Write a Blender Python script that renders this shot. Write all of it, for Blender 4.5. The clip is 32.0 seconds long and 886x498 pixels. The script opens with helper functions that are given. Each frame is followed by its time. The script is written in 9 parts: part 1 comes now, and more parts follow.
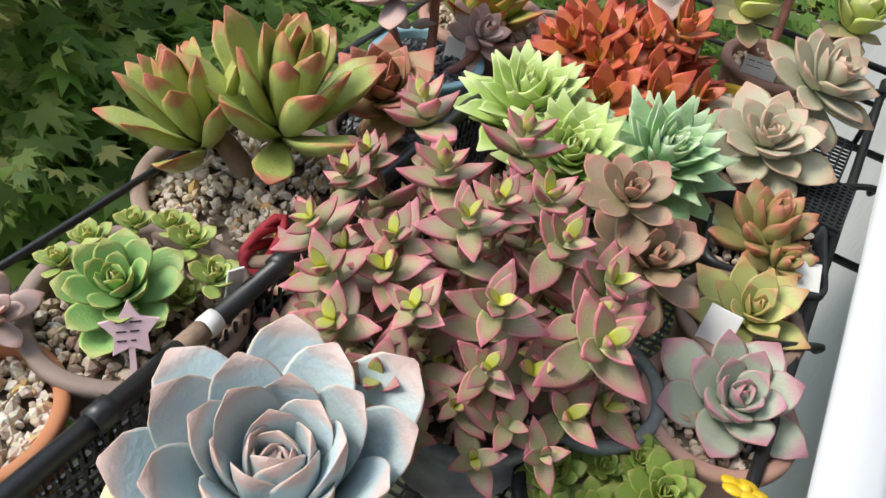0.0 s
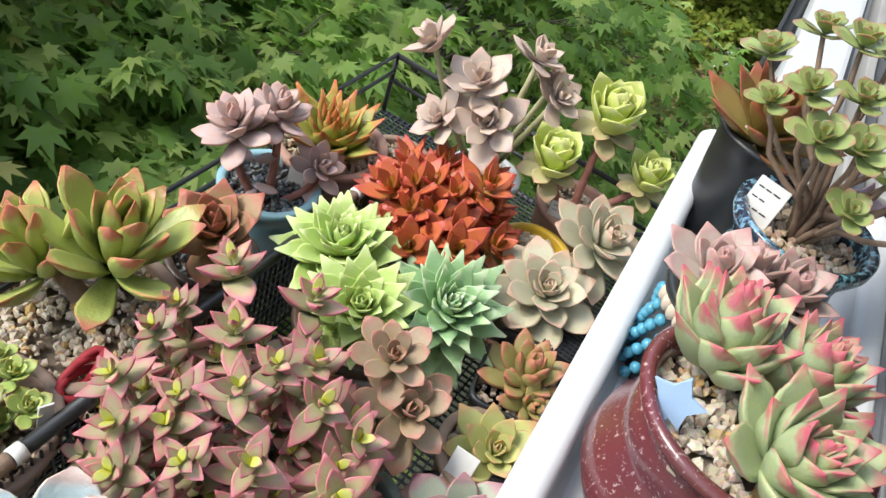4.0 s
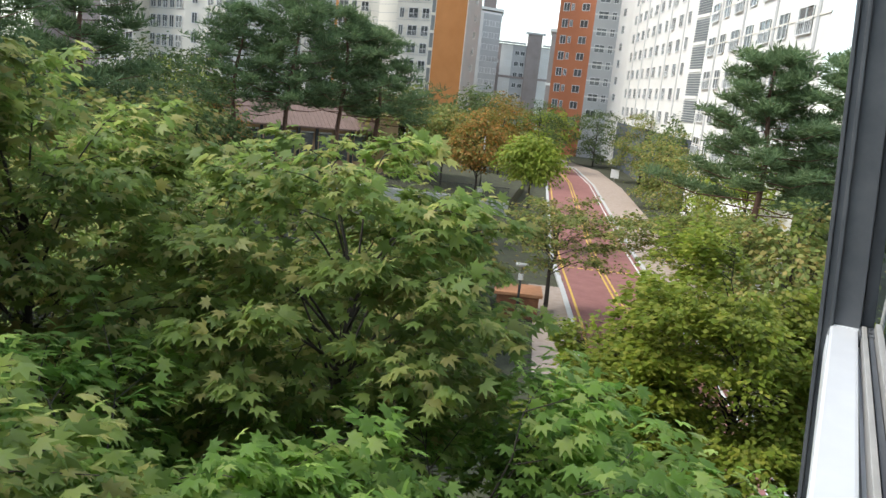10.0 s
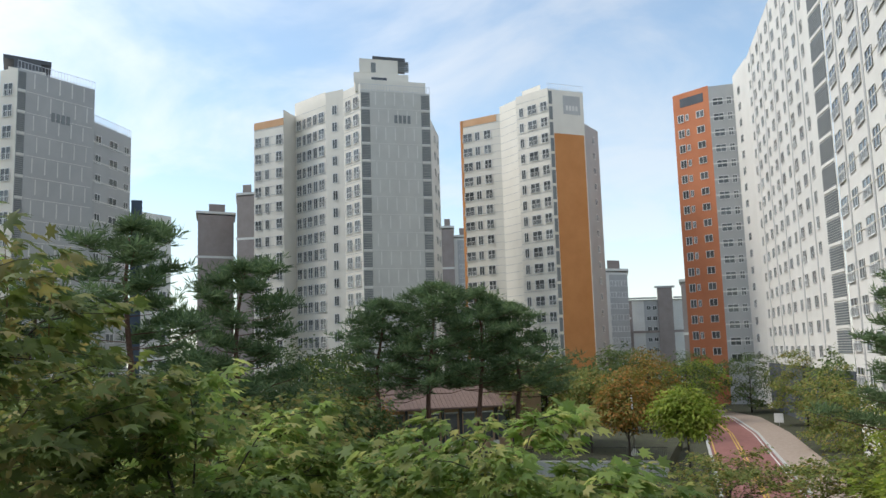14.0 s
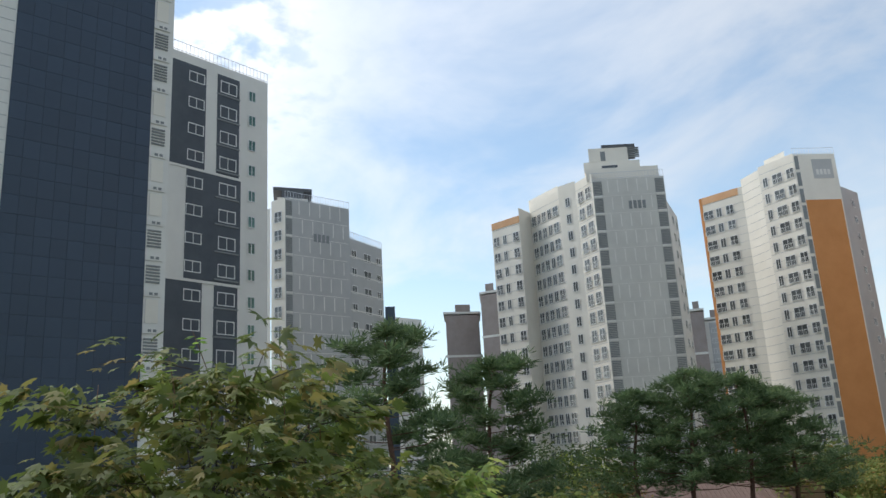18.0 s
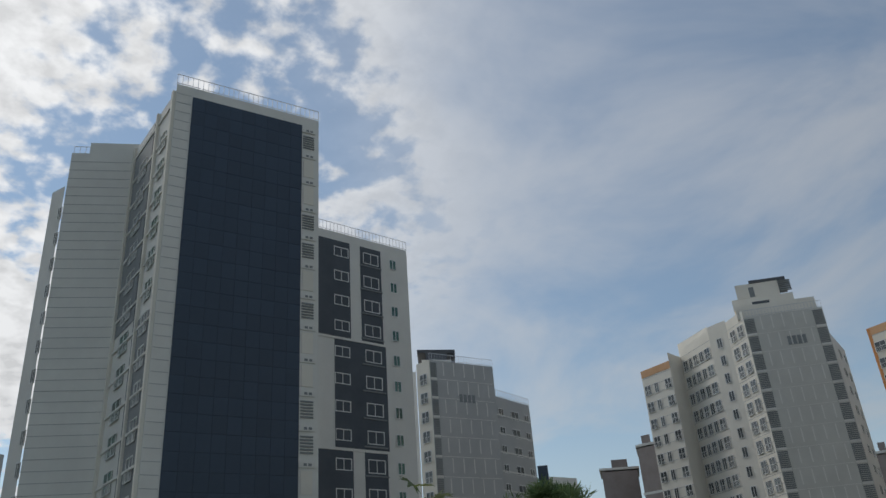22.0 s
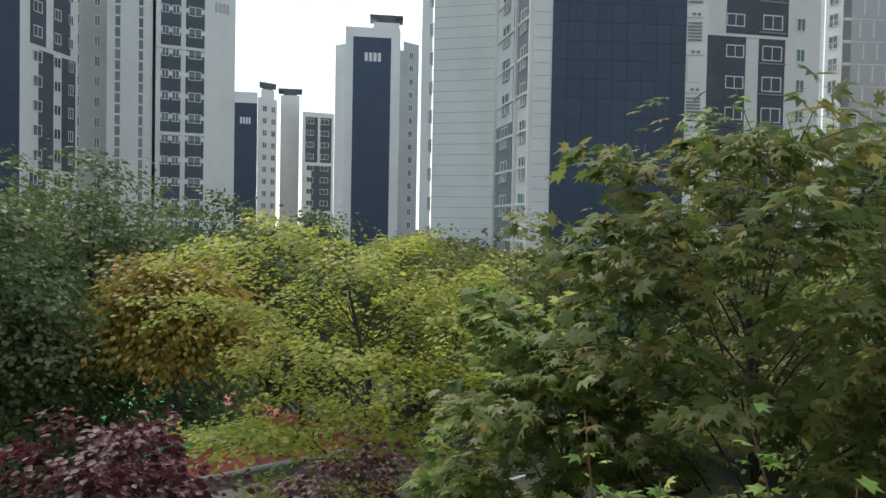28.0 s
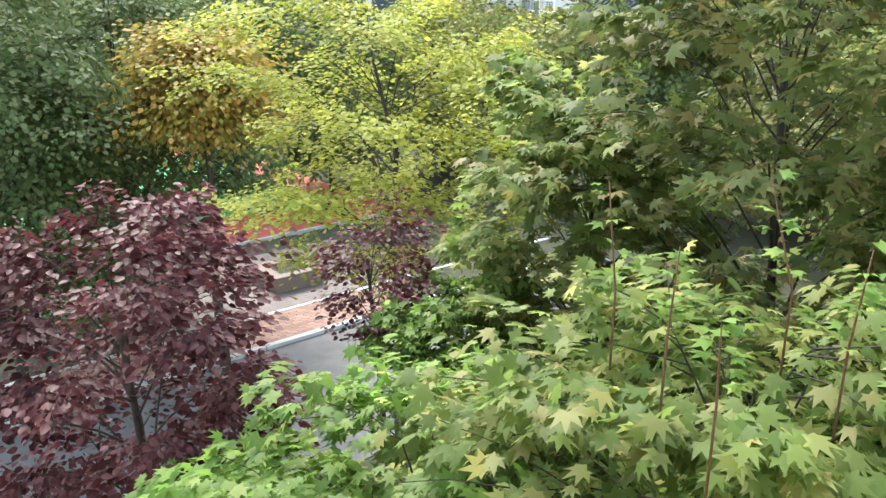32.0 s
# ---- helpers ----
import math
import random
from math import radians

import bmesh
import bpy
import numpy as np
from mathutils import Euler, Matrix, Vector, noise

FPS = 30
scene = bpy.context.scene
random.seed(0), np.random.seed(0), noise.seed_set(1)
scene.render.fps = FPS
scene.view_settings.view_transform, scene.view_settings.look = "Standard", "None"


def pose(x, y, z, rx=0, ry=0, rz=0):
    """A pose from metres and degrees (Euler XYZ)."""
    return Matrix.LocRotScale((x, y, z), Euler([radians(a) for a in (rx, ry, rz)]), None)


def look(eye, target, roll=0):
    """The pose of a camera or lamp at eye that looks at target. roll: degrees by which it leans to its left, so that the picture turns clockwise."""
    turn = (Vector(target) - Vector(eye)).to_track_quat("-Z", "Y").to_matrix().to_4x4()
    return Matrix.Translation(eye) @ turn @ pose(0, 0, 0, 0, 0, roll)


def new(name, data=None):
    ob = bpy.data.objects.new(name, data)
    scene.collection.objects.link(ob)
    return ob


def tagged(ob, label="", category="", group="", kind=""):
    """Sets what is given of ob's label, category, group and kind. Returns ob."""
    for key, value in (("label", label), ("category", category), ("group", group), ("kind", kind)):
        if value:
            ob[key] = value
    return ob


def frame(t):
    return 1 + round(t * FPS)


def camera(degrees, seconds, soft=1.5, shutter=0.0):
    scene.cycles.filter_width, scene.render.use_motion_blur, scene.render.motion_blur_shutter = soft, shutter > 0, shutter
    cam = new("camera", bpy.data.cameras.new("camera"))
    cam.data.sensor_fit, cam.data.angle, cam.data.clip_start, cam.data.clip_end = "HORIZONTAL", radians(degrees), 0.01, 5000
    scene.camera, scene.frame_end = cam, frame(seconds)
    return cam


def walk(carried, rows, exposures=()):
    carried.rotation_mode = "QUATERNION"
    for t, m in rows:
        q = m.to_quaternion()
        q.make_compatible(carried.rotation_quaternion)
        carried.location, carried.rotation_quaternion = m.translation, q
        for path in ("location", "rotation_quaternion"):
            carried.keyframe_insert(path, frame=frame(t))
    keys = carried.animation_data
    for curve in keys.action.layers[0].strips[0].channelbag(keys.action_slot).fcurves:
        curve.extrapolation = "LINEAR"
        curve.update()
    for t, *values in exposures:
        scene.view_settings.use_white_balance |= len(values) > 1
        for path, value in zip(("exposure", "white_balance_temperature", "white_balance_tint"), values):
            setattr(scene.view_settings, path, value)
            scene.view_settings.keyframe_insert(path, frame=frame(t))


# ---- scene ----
cam = camera(57.65, 32.0)
PATH = [
    (0, (0.0235, 0.0266, 9.6320), (-0.2707, 0.6877, 8.9419), 11.32),
    (0.5, (0.0295, 0.0285, 9.6618), (-0.2555, 0.6950, 8.9729), 10.48),
    (1, (0.0385, 0.0270, 9.6954), (-0.2417, 0.7026, 9.0134), 9.94),
    (1.5, (0.0515, 0.0325, 9.7138), (-0.2158, 0.7281, 9.0470), 10.71),
    (2, (0.0571, 0.0509, 9.7253), (-0.1989, 0.7488, 9.0565), 11.73),
    (2.5, (0.0632, 0.0604, 9.7387), (-0.1802, 0.7616, 9.0686), 14.23),
    (3, (0.0702, 0.0689, 9.7584), (-0.1542, 0.7770, 9.0888), 17.14),
    (3.5, (0.0750, 0.0676, 9.7744), (-0.1450, 0.7762, 9.1039), 19.32),
    (5.5, (0.0769, 0.0332, 9.8502), (-0.1363, 0.7384, 9.1740), 23.54),
    (6, (0.0814, 0.0328, 9.8707), (-0.1570, 0.7154, 9.1799), 21.52),
    (6.5, (0.0922, 0.0269, 9.8999), (-0.1711, 0.7099, 9.2186), 18.90),
    (7, (0.0991, 0.0222, 9.9211), (-0.2027, 0.7284, 9.2806), 15.99),
    (7.5, (0.0984, 0.0216, 9.9265), (-0.2394, 0.7659, 9.3504), 14.01),
    (8, (0.0997, 0.0289, 9.9407), (-0.2692, 0.8006, 9.4227), 11.68),
    (8.5, (0.0983, 0.0271, 9.9539), (-0.3107, 0.8390, 9.5373), 9.82),
    (9, (0.0978, 0.0271, 9.9539), (-0.3382, 0.8645, 9.6242), 8.64),
    (9.5, (0.0978, 0.0271, 9.9538), (-0.3572, 0.8800, 9.6975), 7.07),
    (10, (0.0973, 0.0276, 9.9551), (-0.3676, 0.8904, 9.7568), 6.03),
    (10.5, (0.0959, 0.0284, 9.9582), (-0.3726, 0.8894, 9.7602), 4.57),
    (11, (0.0936, 0.0295, 9.9624), (-0.3926, 0.8796, 9.7601), 3.21),
    (11.5, (0.0907, 0.0304, 9.9668), (-0.4465, 0.8478, 9.7588), 1.60),
    (12, (0.0872, 0.0309, 9.9708), (-0.4807, 0.8334, 9.7879), 0.28),
    (12.5, (0.0836, 0.0313, 9.9749), (-0.5076, 0.8325, 9.8827), -0.40),
    (13, (0.0811, 0.0315, 9.9778), (-0.5278, 0.8248, 9.9759), -0.64),
    (13.5, (0.0803, 0.0316, 9.9788), (-0.5360, 0.8147, 10.0619), -1.31),
    (15.5, (0.0840, 0.0329, 9.9836), (-0.5479, 0.7883, 10.1572), -2.76),
    (16, (0.0841, 0.0328, 9.9842), (-0.5556, 0.7739, 10.1878), -3.55),
    (16.5, (0.0842, 0.0323, 9.9848), (-0.5874, 0.7372, 10.2130), -3.73),
    (17, (0.0842, 0.0321, 9.9856), (-0.6366, 0.6832, 10.2232), -3.52),
    (17.5, (0.0840, 0.0320, 9.9863), (-0.6786, 0.6286, 10.2365), -3.24),
    (18, (0.0836, 0.0319, 9.9865), (-0.7167, 0.5754, 10.2397), -3.20),
    (18.5, (0.0832, 0.0317, 9.9867), (-0.7362, 0.5446, 10.2425), -3.36),
    (19, (0.0829, 0.0315, 9.9868), (-0.7543, 0.5141, 10.2440), -3.28),
    (19.5, (0.0827, 0.0314, 9.9868), (-0.7673, 0.4910, 10.2444), -3.36),
    (20, (0.0829, 0.0312, 9.9870), (-0.7779, 0.4674, 10.2495), -3.26),
    (20.5, (0.0831, 0.0315, 9.9873), (-0.7696, 0.4572, 10.2899), -3.51),
    (21, (0.0830, 0.0321, 9.9877), (-0.7570, 0.4422, 10.3429), -3.76),
    (21.5, (0.0832, 0.0326, 9.9882), (-0.7387, 0.4218, 10.4043), -4.27),
    (22, (0.0840, 0.0326, 9.9887), (-0.7323, 0.4025, 10.4323), -4.36),
    (22.5, (0.0851, 0.0323, 9.9891), (-0.7437, 0.3676, 10.4370), -3.88),
    (23, (0.0863, 0.0318, 9.9894), (-0.7703, 0.2792, 10.4421), -2.49),
    (23.5, (0.0872, 0.0315, 9.9896), (-0.7879, 0.2000, 10.4433), -1.41),
    (24, (0.0876, 0.0312, 9.9895), (-0.7981, 0.1303, 10.4430), -1.13),
    (24.5, (0.0882, 0.0312, 9.9897), (-0.8030, 0.0884, 10.4398), -0.93),
    (25, (0.0884, 0.0313, 9.9897), (-0.8370, 0.0462, 10.3683), -1.46),
    (25.5, (0.0885, 0.0313, 9.9897), (-0.8691, 0.0096, 10.2769), -1.50),
    (27.5, (0.0886, 0.0315, 9.9897), (-0.9084, -0.0294, 10.0387), 0.33),
    (28, (0.0886, 0.0315, 9.9897), (-0.9094, -0.0252, 9.9602), 1.10),
    (28.5, (0.0884, 0.0310, 9.9901), (-0.9045, -0.0241, 9.8849), 1.19),
    (29, (0.0879, 0.0303, 9.9913), (-0.9011, -0.0222, 9.8527), 1.05),
    (29.5, (0.0873, 0.0300, 9.9926), (-0.9009, -0.0216, 9.8482), 0.85),
    (30, (0.0869, 0.0300, 9.9945), (-0.8994, -0.0246, 9.8389), 0.84),
    (30.5, (0.0866, 0.0306, 9.9966), (-0.8932, -0.0212, 9.8034), 0.81),
    (31, (0.0868, 0.0316, 9.9992), (-0.8830, -0.0236, 9.7614), 0.77),
    (31.5, (0.0873, 0.0331, 10.0014), (-0.8699, -0.0318, 9.7191), 0.65),
    (32, (0.0876, 0.0340, 10.0025), (-0.8588, -0.0489, 9.6903), -0.03),
]
EXPOSURES = [(0.0, 1.1), (1.0, 1.05), (1.5, 1.15), (3.0, 1.35), (6.0, 1.35), (7.0, 1.5), (8.5, 1.9), (9.0, 1.95), (10.0, 1.25), (11.0, 1.3), (12.0, 1.75), (13.0, 0.75), (16.0, 0.45), (19.0, 0.4), (20.0, 0.3), (21.0, -0.15), (23.0, -0.7), (25.0, -0.6), (27.5, 0.2), (28.0, 0.75), (29.0, 1.72), (30.0, 1.95), (32.0, 2.25)]
walk(cam, [(t, look(eye, target, roll)) for t, eye, target, roll in PATH], EXPOSURES)

# ---- sky and sun ----
SUN_EL, SUN_YAW = radians(50), radians(118)          # yaw counted from +y towards -x
world = bpy.data.worlds.new("sky")
scene.world = world
world.use_nodes = True
wn, wl = world.node_tree.nodes, world.node_tree.links
wn.clear()
w_out = wn.new("ShaderNodeOutputWorld")
w_bg = wn.new("ShaderNodeBackground")
w_sky = wn.new("ShaderNodeTexSky")
w_sky.sky_type, w_sky.sun_disc = "NISHITA", False
w_sky.sun_elevation, w_sky.sun_rotation = SUN_EL, -SUN_YAW
w_sky.air_density, w_sky.dust_density, w_sky.ozone_density = 1.0, 0.35, 0.6
w_tc = wn.new("ShaderNodeTexCoord")
w_sep = wn.new("ShaderNodeSeparateXYZ")
wl.new(w_tc.outputs["Generated"], w_sep.inputs[0])
# cloud layer: the sky direction projected on a flat sheet
def w_math(op, a, b=None, c=None, clamp=False):
    n = wn.new("ShaderNodeMath")
    n.operation, n.use_clamp = op, clamp
    for k, v in enumerate((a, b, c)):
        if v is None:
            continue
        if isinstance(v, (int, float)):
            n.inputs[k].default_value = v
        else:
            wl.new(v, n.inputs[k])
    return n.outputs[0]


def w_range(v, f0, f1, t0, t1, smooth=False):
    n = wn.new("ShaderNodeMapRange")
    if smooth:
        n.interpolation_type = "SMOOTHSTEP"
    for k, x in (("From Min", f0), ("From Max", f1), ("To Min", t0), ("To Max", t1)):
        n.inputs[k].default_value = x
    wl.new(v, n.inputs["Value"])
    return n.outputs["Result"]


def w_noise(vec, scale, detail, rough, distort, shift=0.0):
    n = wn.new("ShaderNodeTexNoise")
    n.inputs["Scale"].default_value, n.inputs["Detail"].default_value = scale, detail
    n.inputs["Roughness"].default_value, n.inputs["Distortion"].default_value = rough, distort
    a = wn.new("ShaderNodeVectorMath"); a.operation = "ADD"
    a.inputs[1].default_value = (shift, shift * 0.7, 0)
    wl.new(vec, a.inputs[0]); wl.new(a.outputs[0], n.inputs["Vector"])
    return n.outputs["Fac"]


def sky_dir(az, el):
    az, el = radians(az), radians(el)
    return Vector((-math.sin(az) * math.cos(el), math.cos(az) * math.cos(el), math.sin(el)))


def w_near(direction):
    n = wn.new("ShaderNodeVectorMath"); n.operation = "DOT_PRODUCT"
    wl.new(w_tc.outputs["Generated"], n.inputs[0])
    n.inputs[1].default_value = direction
    return n.outputs["Value"]


w_up = w_math("ADD", w_sep.outputs["Z"], 0.20)
w_cmb = wn.new("ShaderNodeCombineXYZ")
wl.new(w_math("DIVIDE", w_sep.outputs["X"], w_up), w_cmb.inputs[0])
wl.new(w_math("DIVIDE", w_sep.outputs["Y"], w_up), w_cmb.inputs[1])
sun_dir = sky_dir(118, 50)
w_sunward = w_near(sun_dir)
# broken mackerel cloud on the sunward side, thin drawn-out veils away from it
w_side = w_range(w_near(sky_dir(110, 30)), 0.70, 0.95, 0.0, 1.0, True)
w_veil = w_range(w_noise(w_cmb.outputs[0], 1.7, 6, 0.56, 0.5, 3.1), 0.34, 0.66, 0.12, 0.56, True)
w_small = w_noise(w_cmb.outputs[0], 19.0, 4, 0.5, 0.1, 1.7)
w_gap = w_noise(w_cmb.outputs[0], 1.5, 3, 0.5, 0.4, 5.4)
w_pack = w_math("ADD", w_math("MULTIPLY_ADD", w_small, 0.46, w_math("MULTIPLY", w_gap, 1.2)), w_range(w_sep.outputs["Z"], 0.10, 0.5, -0.07, 0.06))
w_puffs = w_range(w_pack, 0.70, 0.83, 0.02, 0.97, True)
w_cover = wn.new("ShaderNodeMix")
wl.new(w_side, w_cover.inputs["Factor"]); wl.new(w_veil, w_cover.inputs["A"]); wl.new(w_puffs, w_cover.inputs["B"])
# low cloud bank towards the horizon
w_bank = w_range(w_sep.outputs["Z"], 0.02, 0.30, 0.62, 0.0)
w_fac = w_math("MAXIMUM", w_cover.outputs["Result"], w_bank)
w_crease = w_range(w_noise(w_cmb.outputs[0], 17.0, 4, 0.55, 0.1, 7.7), 0.36, 0.60, 0.84, 1.12)
w_shade = wn.new("ShaderNodeMix")
w_shade.inputs["A"].default_value = 0.92
wl.new(w_side, w_shade.inputs["Factor"]); wl.new(w_crease, w_shade.inputs["B"])
w_lit = w_math("MULTIPLY", w_range(w_sunward, 0.3, 1.0, 5.0, 8.6), w_shade.outputs["Result"])
w_cloud = wn.new("ShaderNodeMix"); w_cloud.data_type = "RGBA"; w_cloud.blend_type = "MULTIPLY"
w_cloud.inputs["Factor"].default_value = 1.0
w_cloud.inputs["A"].default_value = (0.98, 0.99, 1.0, 1)
wl.new(w_lit, w_cloud.inputs["B"])
w_mixc = wn.new("ShaderNodeMix"); w_mixc.data_type = "RGBA"
wl.new(w_fac, w_mixc.inputs["Factor"])
w_blue = wn.new("ShaderNodeMix"); w_blue.data_type = "RGBA"; w_blue.blend_type = "MULTIPLY"
w_blue.inputs["Factor"].default_value = 1.0
w_blue.inputs["B"].default_value = (0.92, 1.0, 0.96, 1)
wl.new(w_sky.outputs["Color"], w_blue.inputs["A"])
wl.new(w_blue.outputs["Result"], w_mixc.inputs["A"])
wl.new(w_cloud.outputs["Result"], w_mixc.inputs["B"])
wl.new(w_mixc.outputs["Result"], w_bg.inputs["Color"])
w_bg.inputs["Strength"].default_value = 0.145
wl.new(w_bg.outputs[0], w_out.inputs["Surface"])
sun = new("sun", bpy.data.lights.new("sun", "SUN"))
sun.data.energy, sun.data.angle, sun.data.color = 1.6, radians(24), (1.0, 0.95, 0.87)
sun.matrix_world = look(sun_dir * 100, (0, 0, 0))

# ---- helpers of this scene ----
def material(name, c1, c2=None, rough=0.7, scale=8.0, metal=0.0, bump=0.0, bscale=60.0, spec=0.5, rand=0.0, island=False, coords="Object", trans=0.0, c3=None):
    """Procedural material: two-colour noise at two scales, optional bump and per-piece variation."""
    m = bpy.data.materials.new(name)
    m.use_nodes = True
    n, l = m.node_tree.nodes, m.node_tree.links
    b = n["Principled BSDF"]
    b.inputs["Roughness"].default_value, b.inputs["Metallic"].default_value = rough, metal
    b.inputs["Specular IOR Level"].default_value = spec
    tc = n.new("ShaderNodeTexCoord")
    no = n.new("ShaderNodeTexNoise")
    no.inputs["Scale"].default_value, no.inputs["Detail"].default_value, no.inputs["Roughness"].default_value = scale, 6, 0.65
    l.new(tc.outputs[coords], no.inputs["Vector"])
    rp = n.new("ShaderNodeValToRGB")
    rp.color_ramp.elements[0].position, rp.color_ramp.elements[1].position = 0.32, 0.68
    rp.color_ramp.elements[0].color, rp.color_ramp.elements[1].color = (*c1, 1), (*(c2 or c1), 1)
    if c3:
        rp.color_ramp.elements.new(0.5).color = (*c3, 1)
    l.new(no.outputs["Fac"], rp.inputs[0])
    col = rp.outputs["Color"]
    if rand:
        src = n.new("ShaderNodeNewGeometry").outputs["Random Per Island"] if island else n.new("ShaderNodeObjectInfo").outputs["Random"]
        mr = n.new("ShaderNodeMapRange")
        mr.inputs["To Min"].default_value, mr.inputs["To Max"].default_value = 1 - rand, 1 + rand
        l.new(src, mr.inputs["Value"])
        hs = n.new("ShaderNodeHueSaturation")
        l.new(mr.outputs["Result"], hs.inputs["Value"])
        l.new(col, hs.inputs["Color"])
        col = hs.outputs["Color"]
    l.new(col, b.inputs["Base Color"])
    if bump:
        n2 = n.new("ShaderNodeTexNoise")
        n2.inputs["Scale"].default_value, n2.inputs["Detail"].default_value = bscale, 4
        l.new(tc.outputs[coords], n2.inputs["Vector"])
        bp = n.new("ShaderNodeBump")
        bp.inputs["Strength"].default_value, bp.inputs["Distance"].default_value = bump, 0.3 / bscale
        l.new(n2.outputs["Fac"], bp.inputs["Height"])
        l.new(bp.outputs["Normal"], b.inputs["Normal"])
    if trans:
        b.inputs["Transmission Weight"].default_value = trans
    return m


def leaf_material(name, c1, c2, c3, rough=0.55, thin=0.35, passes=1.4, spec=0.2):
    """Foliage: colour varies leaf by leaf, and light passes through the blades."""
    m = bpy.data.materials.new(name)
    m.use_nodes = True
    n, l = m.node_tree.nodes, m.node_tree.links
    b, out = n["Principled BSDF"], n["Material Output"]
    b.inputs["Roughness"].default_value, b.inputs["Specular IOR Level"].default_value = rough, spec
    geo = n.new("ShaderNodeNewGeometry")
    rp = n.new("ShaderNodeValToRGB")
    rp.color_ramp.elements[0].position, rp.color_ramp.elements[1].position = 0.0, 1.0
    rp.color_ramp.elements[0].color, rp.color_ramp.elements[1].color = (*c1, 1), (*c3, 1)
    rp.color_ramp.elements.new(0.6).color = (*c2, 1)
    l.new(geo.outputs["Random Per Island"], rp.inputs[0])
    tc = n.new("ShaderNodeTexCoord")
    no = n.new("ShaderNodeTexNoise")
    no.inputs["Scale"].default_value = 0.9
    l.new(tc.outputs["Object"], no.inputs["Vector"])
    mr = n.new("ShaderNodeMapRange")
    mr.inputs["From Min"].default_value, mr.inputs["From Max"].default_value = 0.3, 0.7
    mr.inputs["To Min"].default_value, mr.inputs["To Max"].default_value = 0.7, 1.25
    l.new(no.outputs["Fac"], mr.inputs["Value"])
    hs = n.new("ShaderNodeHueSaturation")
    l.new(mr.outputs["Result"], hs.inputs["Value"])
    l.new(rp.outputs["Color"], hs.inputs["Color"])
    l.new(hs.outputs["Color"], b.inputs["Base Color"])
    fine = n.new("ShaderNodeTexNoise")
    fine.inputs["Scale"].default_value, fine.inputs["Detail"].default_value = 38.0, 3
    l.new(tc.outputs["Object"], fine.inputs["Vector"])
    mottle = n.new("ShaderNodeMapRange")
    mottle.inputs["From Min"].default_value, mottle.inputs["From Max"].default_value = 0.3, 0.7
    mottle.inputs["To Min"].default_value, mottle.inputs["To Max"].default_value = 0.93, 1.07
    l.new(fine.outputs["Fac"], mottle.inputs["Value"])
    l.new(mottle.outputs["Result"], hs.inputs["Saturation"])
    tr = n.new("ShaderNodeBsdfTranslucent")
    passing = n.new("ShaderNodeHueSaturation")
    passing.inputs["Value"].default_value = passes
    l.new(hs.outputs["Color"], passing.inputs["Color"])
    l.new(passing.outputs["Color"], tr.inputs["Color"])
    mx = n.new("ShaderNodeMixShader")
    mx.inputs[0].default_value = thin
    l.new(b.outputs[0], mx.inputs[1]); l.new(tr.outputs[0], mx.inputs[2])
    l.new(mx.outputs[0], out.inputs["Surface"])
    return m


def box_bm(bm, lo, hi, bevel=0.0):
    r = bmesh.ops.create_cube(bm, size=1.0)
    vs = r["verts"]
    for v in vs:
        v.co = Vector([lo[i] + (v.co[i] + 0.5) * (hi[i] - lo[i]) for i in range(3)])
    if bevel:
        es = list({e for v in vs for e in v.link_edges})
        bmesh.ops.bevel(bm, geom=es, offset=bevel, segments=2, affect="EDGES", profile=0.6)
    return bm


def lathe_bm(bm, profile, seg=40, centre=(0, 0, 0), wob=0.0):
    """Turn a profile of (radius, height) about z."""
    rings = []
    for r, z in profile:
        ring = []
        for k in range(seg):
            a = 2 * math.pi * k / seg
            rr = r * (1 + wob * noise.noise((math.cos(a) * 2, math.sin(a) * 2, z * 20)))
            ring.append(bm.verts.new((centre[0] + rr * math.cos(a), centre[1] + rr * math.sin(a), centre[2] + z)))
        rings.append(ring)
    for a, b in zip(rings, rings[1:]):
        for k in range(seg):
            bm.faces.new((a[k], a[(k + 1) % seg], b[(k + 1) % seg], b[k]))
    return rings


def tube_bm(bm, pts, radii, seg=8, cap=True):
    """A tapered tube through points."""
    pts = [Vector(p) for p in pts]
    if not hasattr(radii, "__len__"):
        radii = [radii] * len(pts)
    rings, ref = [], Vector((0.13, 0.27, 0.95))
    for i, p in enumerate(pts):
        d = (pts[min(i + 1, len(pts) - 1)] - pts[max(i - 1, 0)]).normalized()
        if abs(d.dot(ref)) > 0.97:
            ref = Vector((0.9, 0.3, 0.1))
        u = d.cross(ref).normalized()
        v = d.cross(u)
        rings.append([bm.verts.new(p + (u * math.cos(2 * math.pi * k / seg) + v * math.sin(2 * math.pi * k / seg)) * radii[i]) for k in range(seg)])
    for a, b in zip(rings, rings[1:]):
        for k in range(seg):
            bm.faces.new((a[k], a[(k + 1) % seg], b[(k + 1) % seg], b[k]))
    if cap:
        bm.faces.new(rings[0][::-1]); bm.faces.new(rings[-1])
    return bm


def mesh_of(name, bm, mats, smooth=False):
    bmesh.ops.recalc_face_normals(bm, faces=bm.faces)
    me = bpy.data.meshes.new(name)
    bm.to_mesh(me)
    bm.free()
    for m in mats if isinstance(mats, (list, tuple)) else [mats]:
        me.materials.append(m)
    if smooth:
        me.shade_smooth()
    return me


def part(name, bm, mat, parent, label="", smooth=False):
    ob = new(name, mesh_of(name, bm, mat, smooth) if isinstance(bm, bmesh.types.BMesh) else bm)
    ob.parent = parent
    if label:
        ob["label"] = label
    return ob


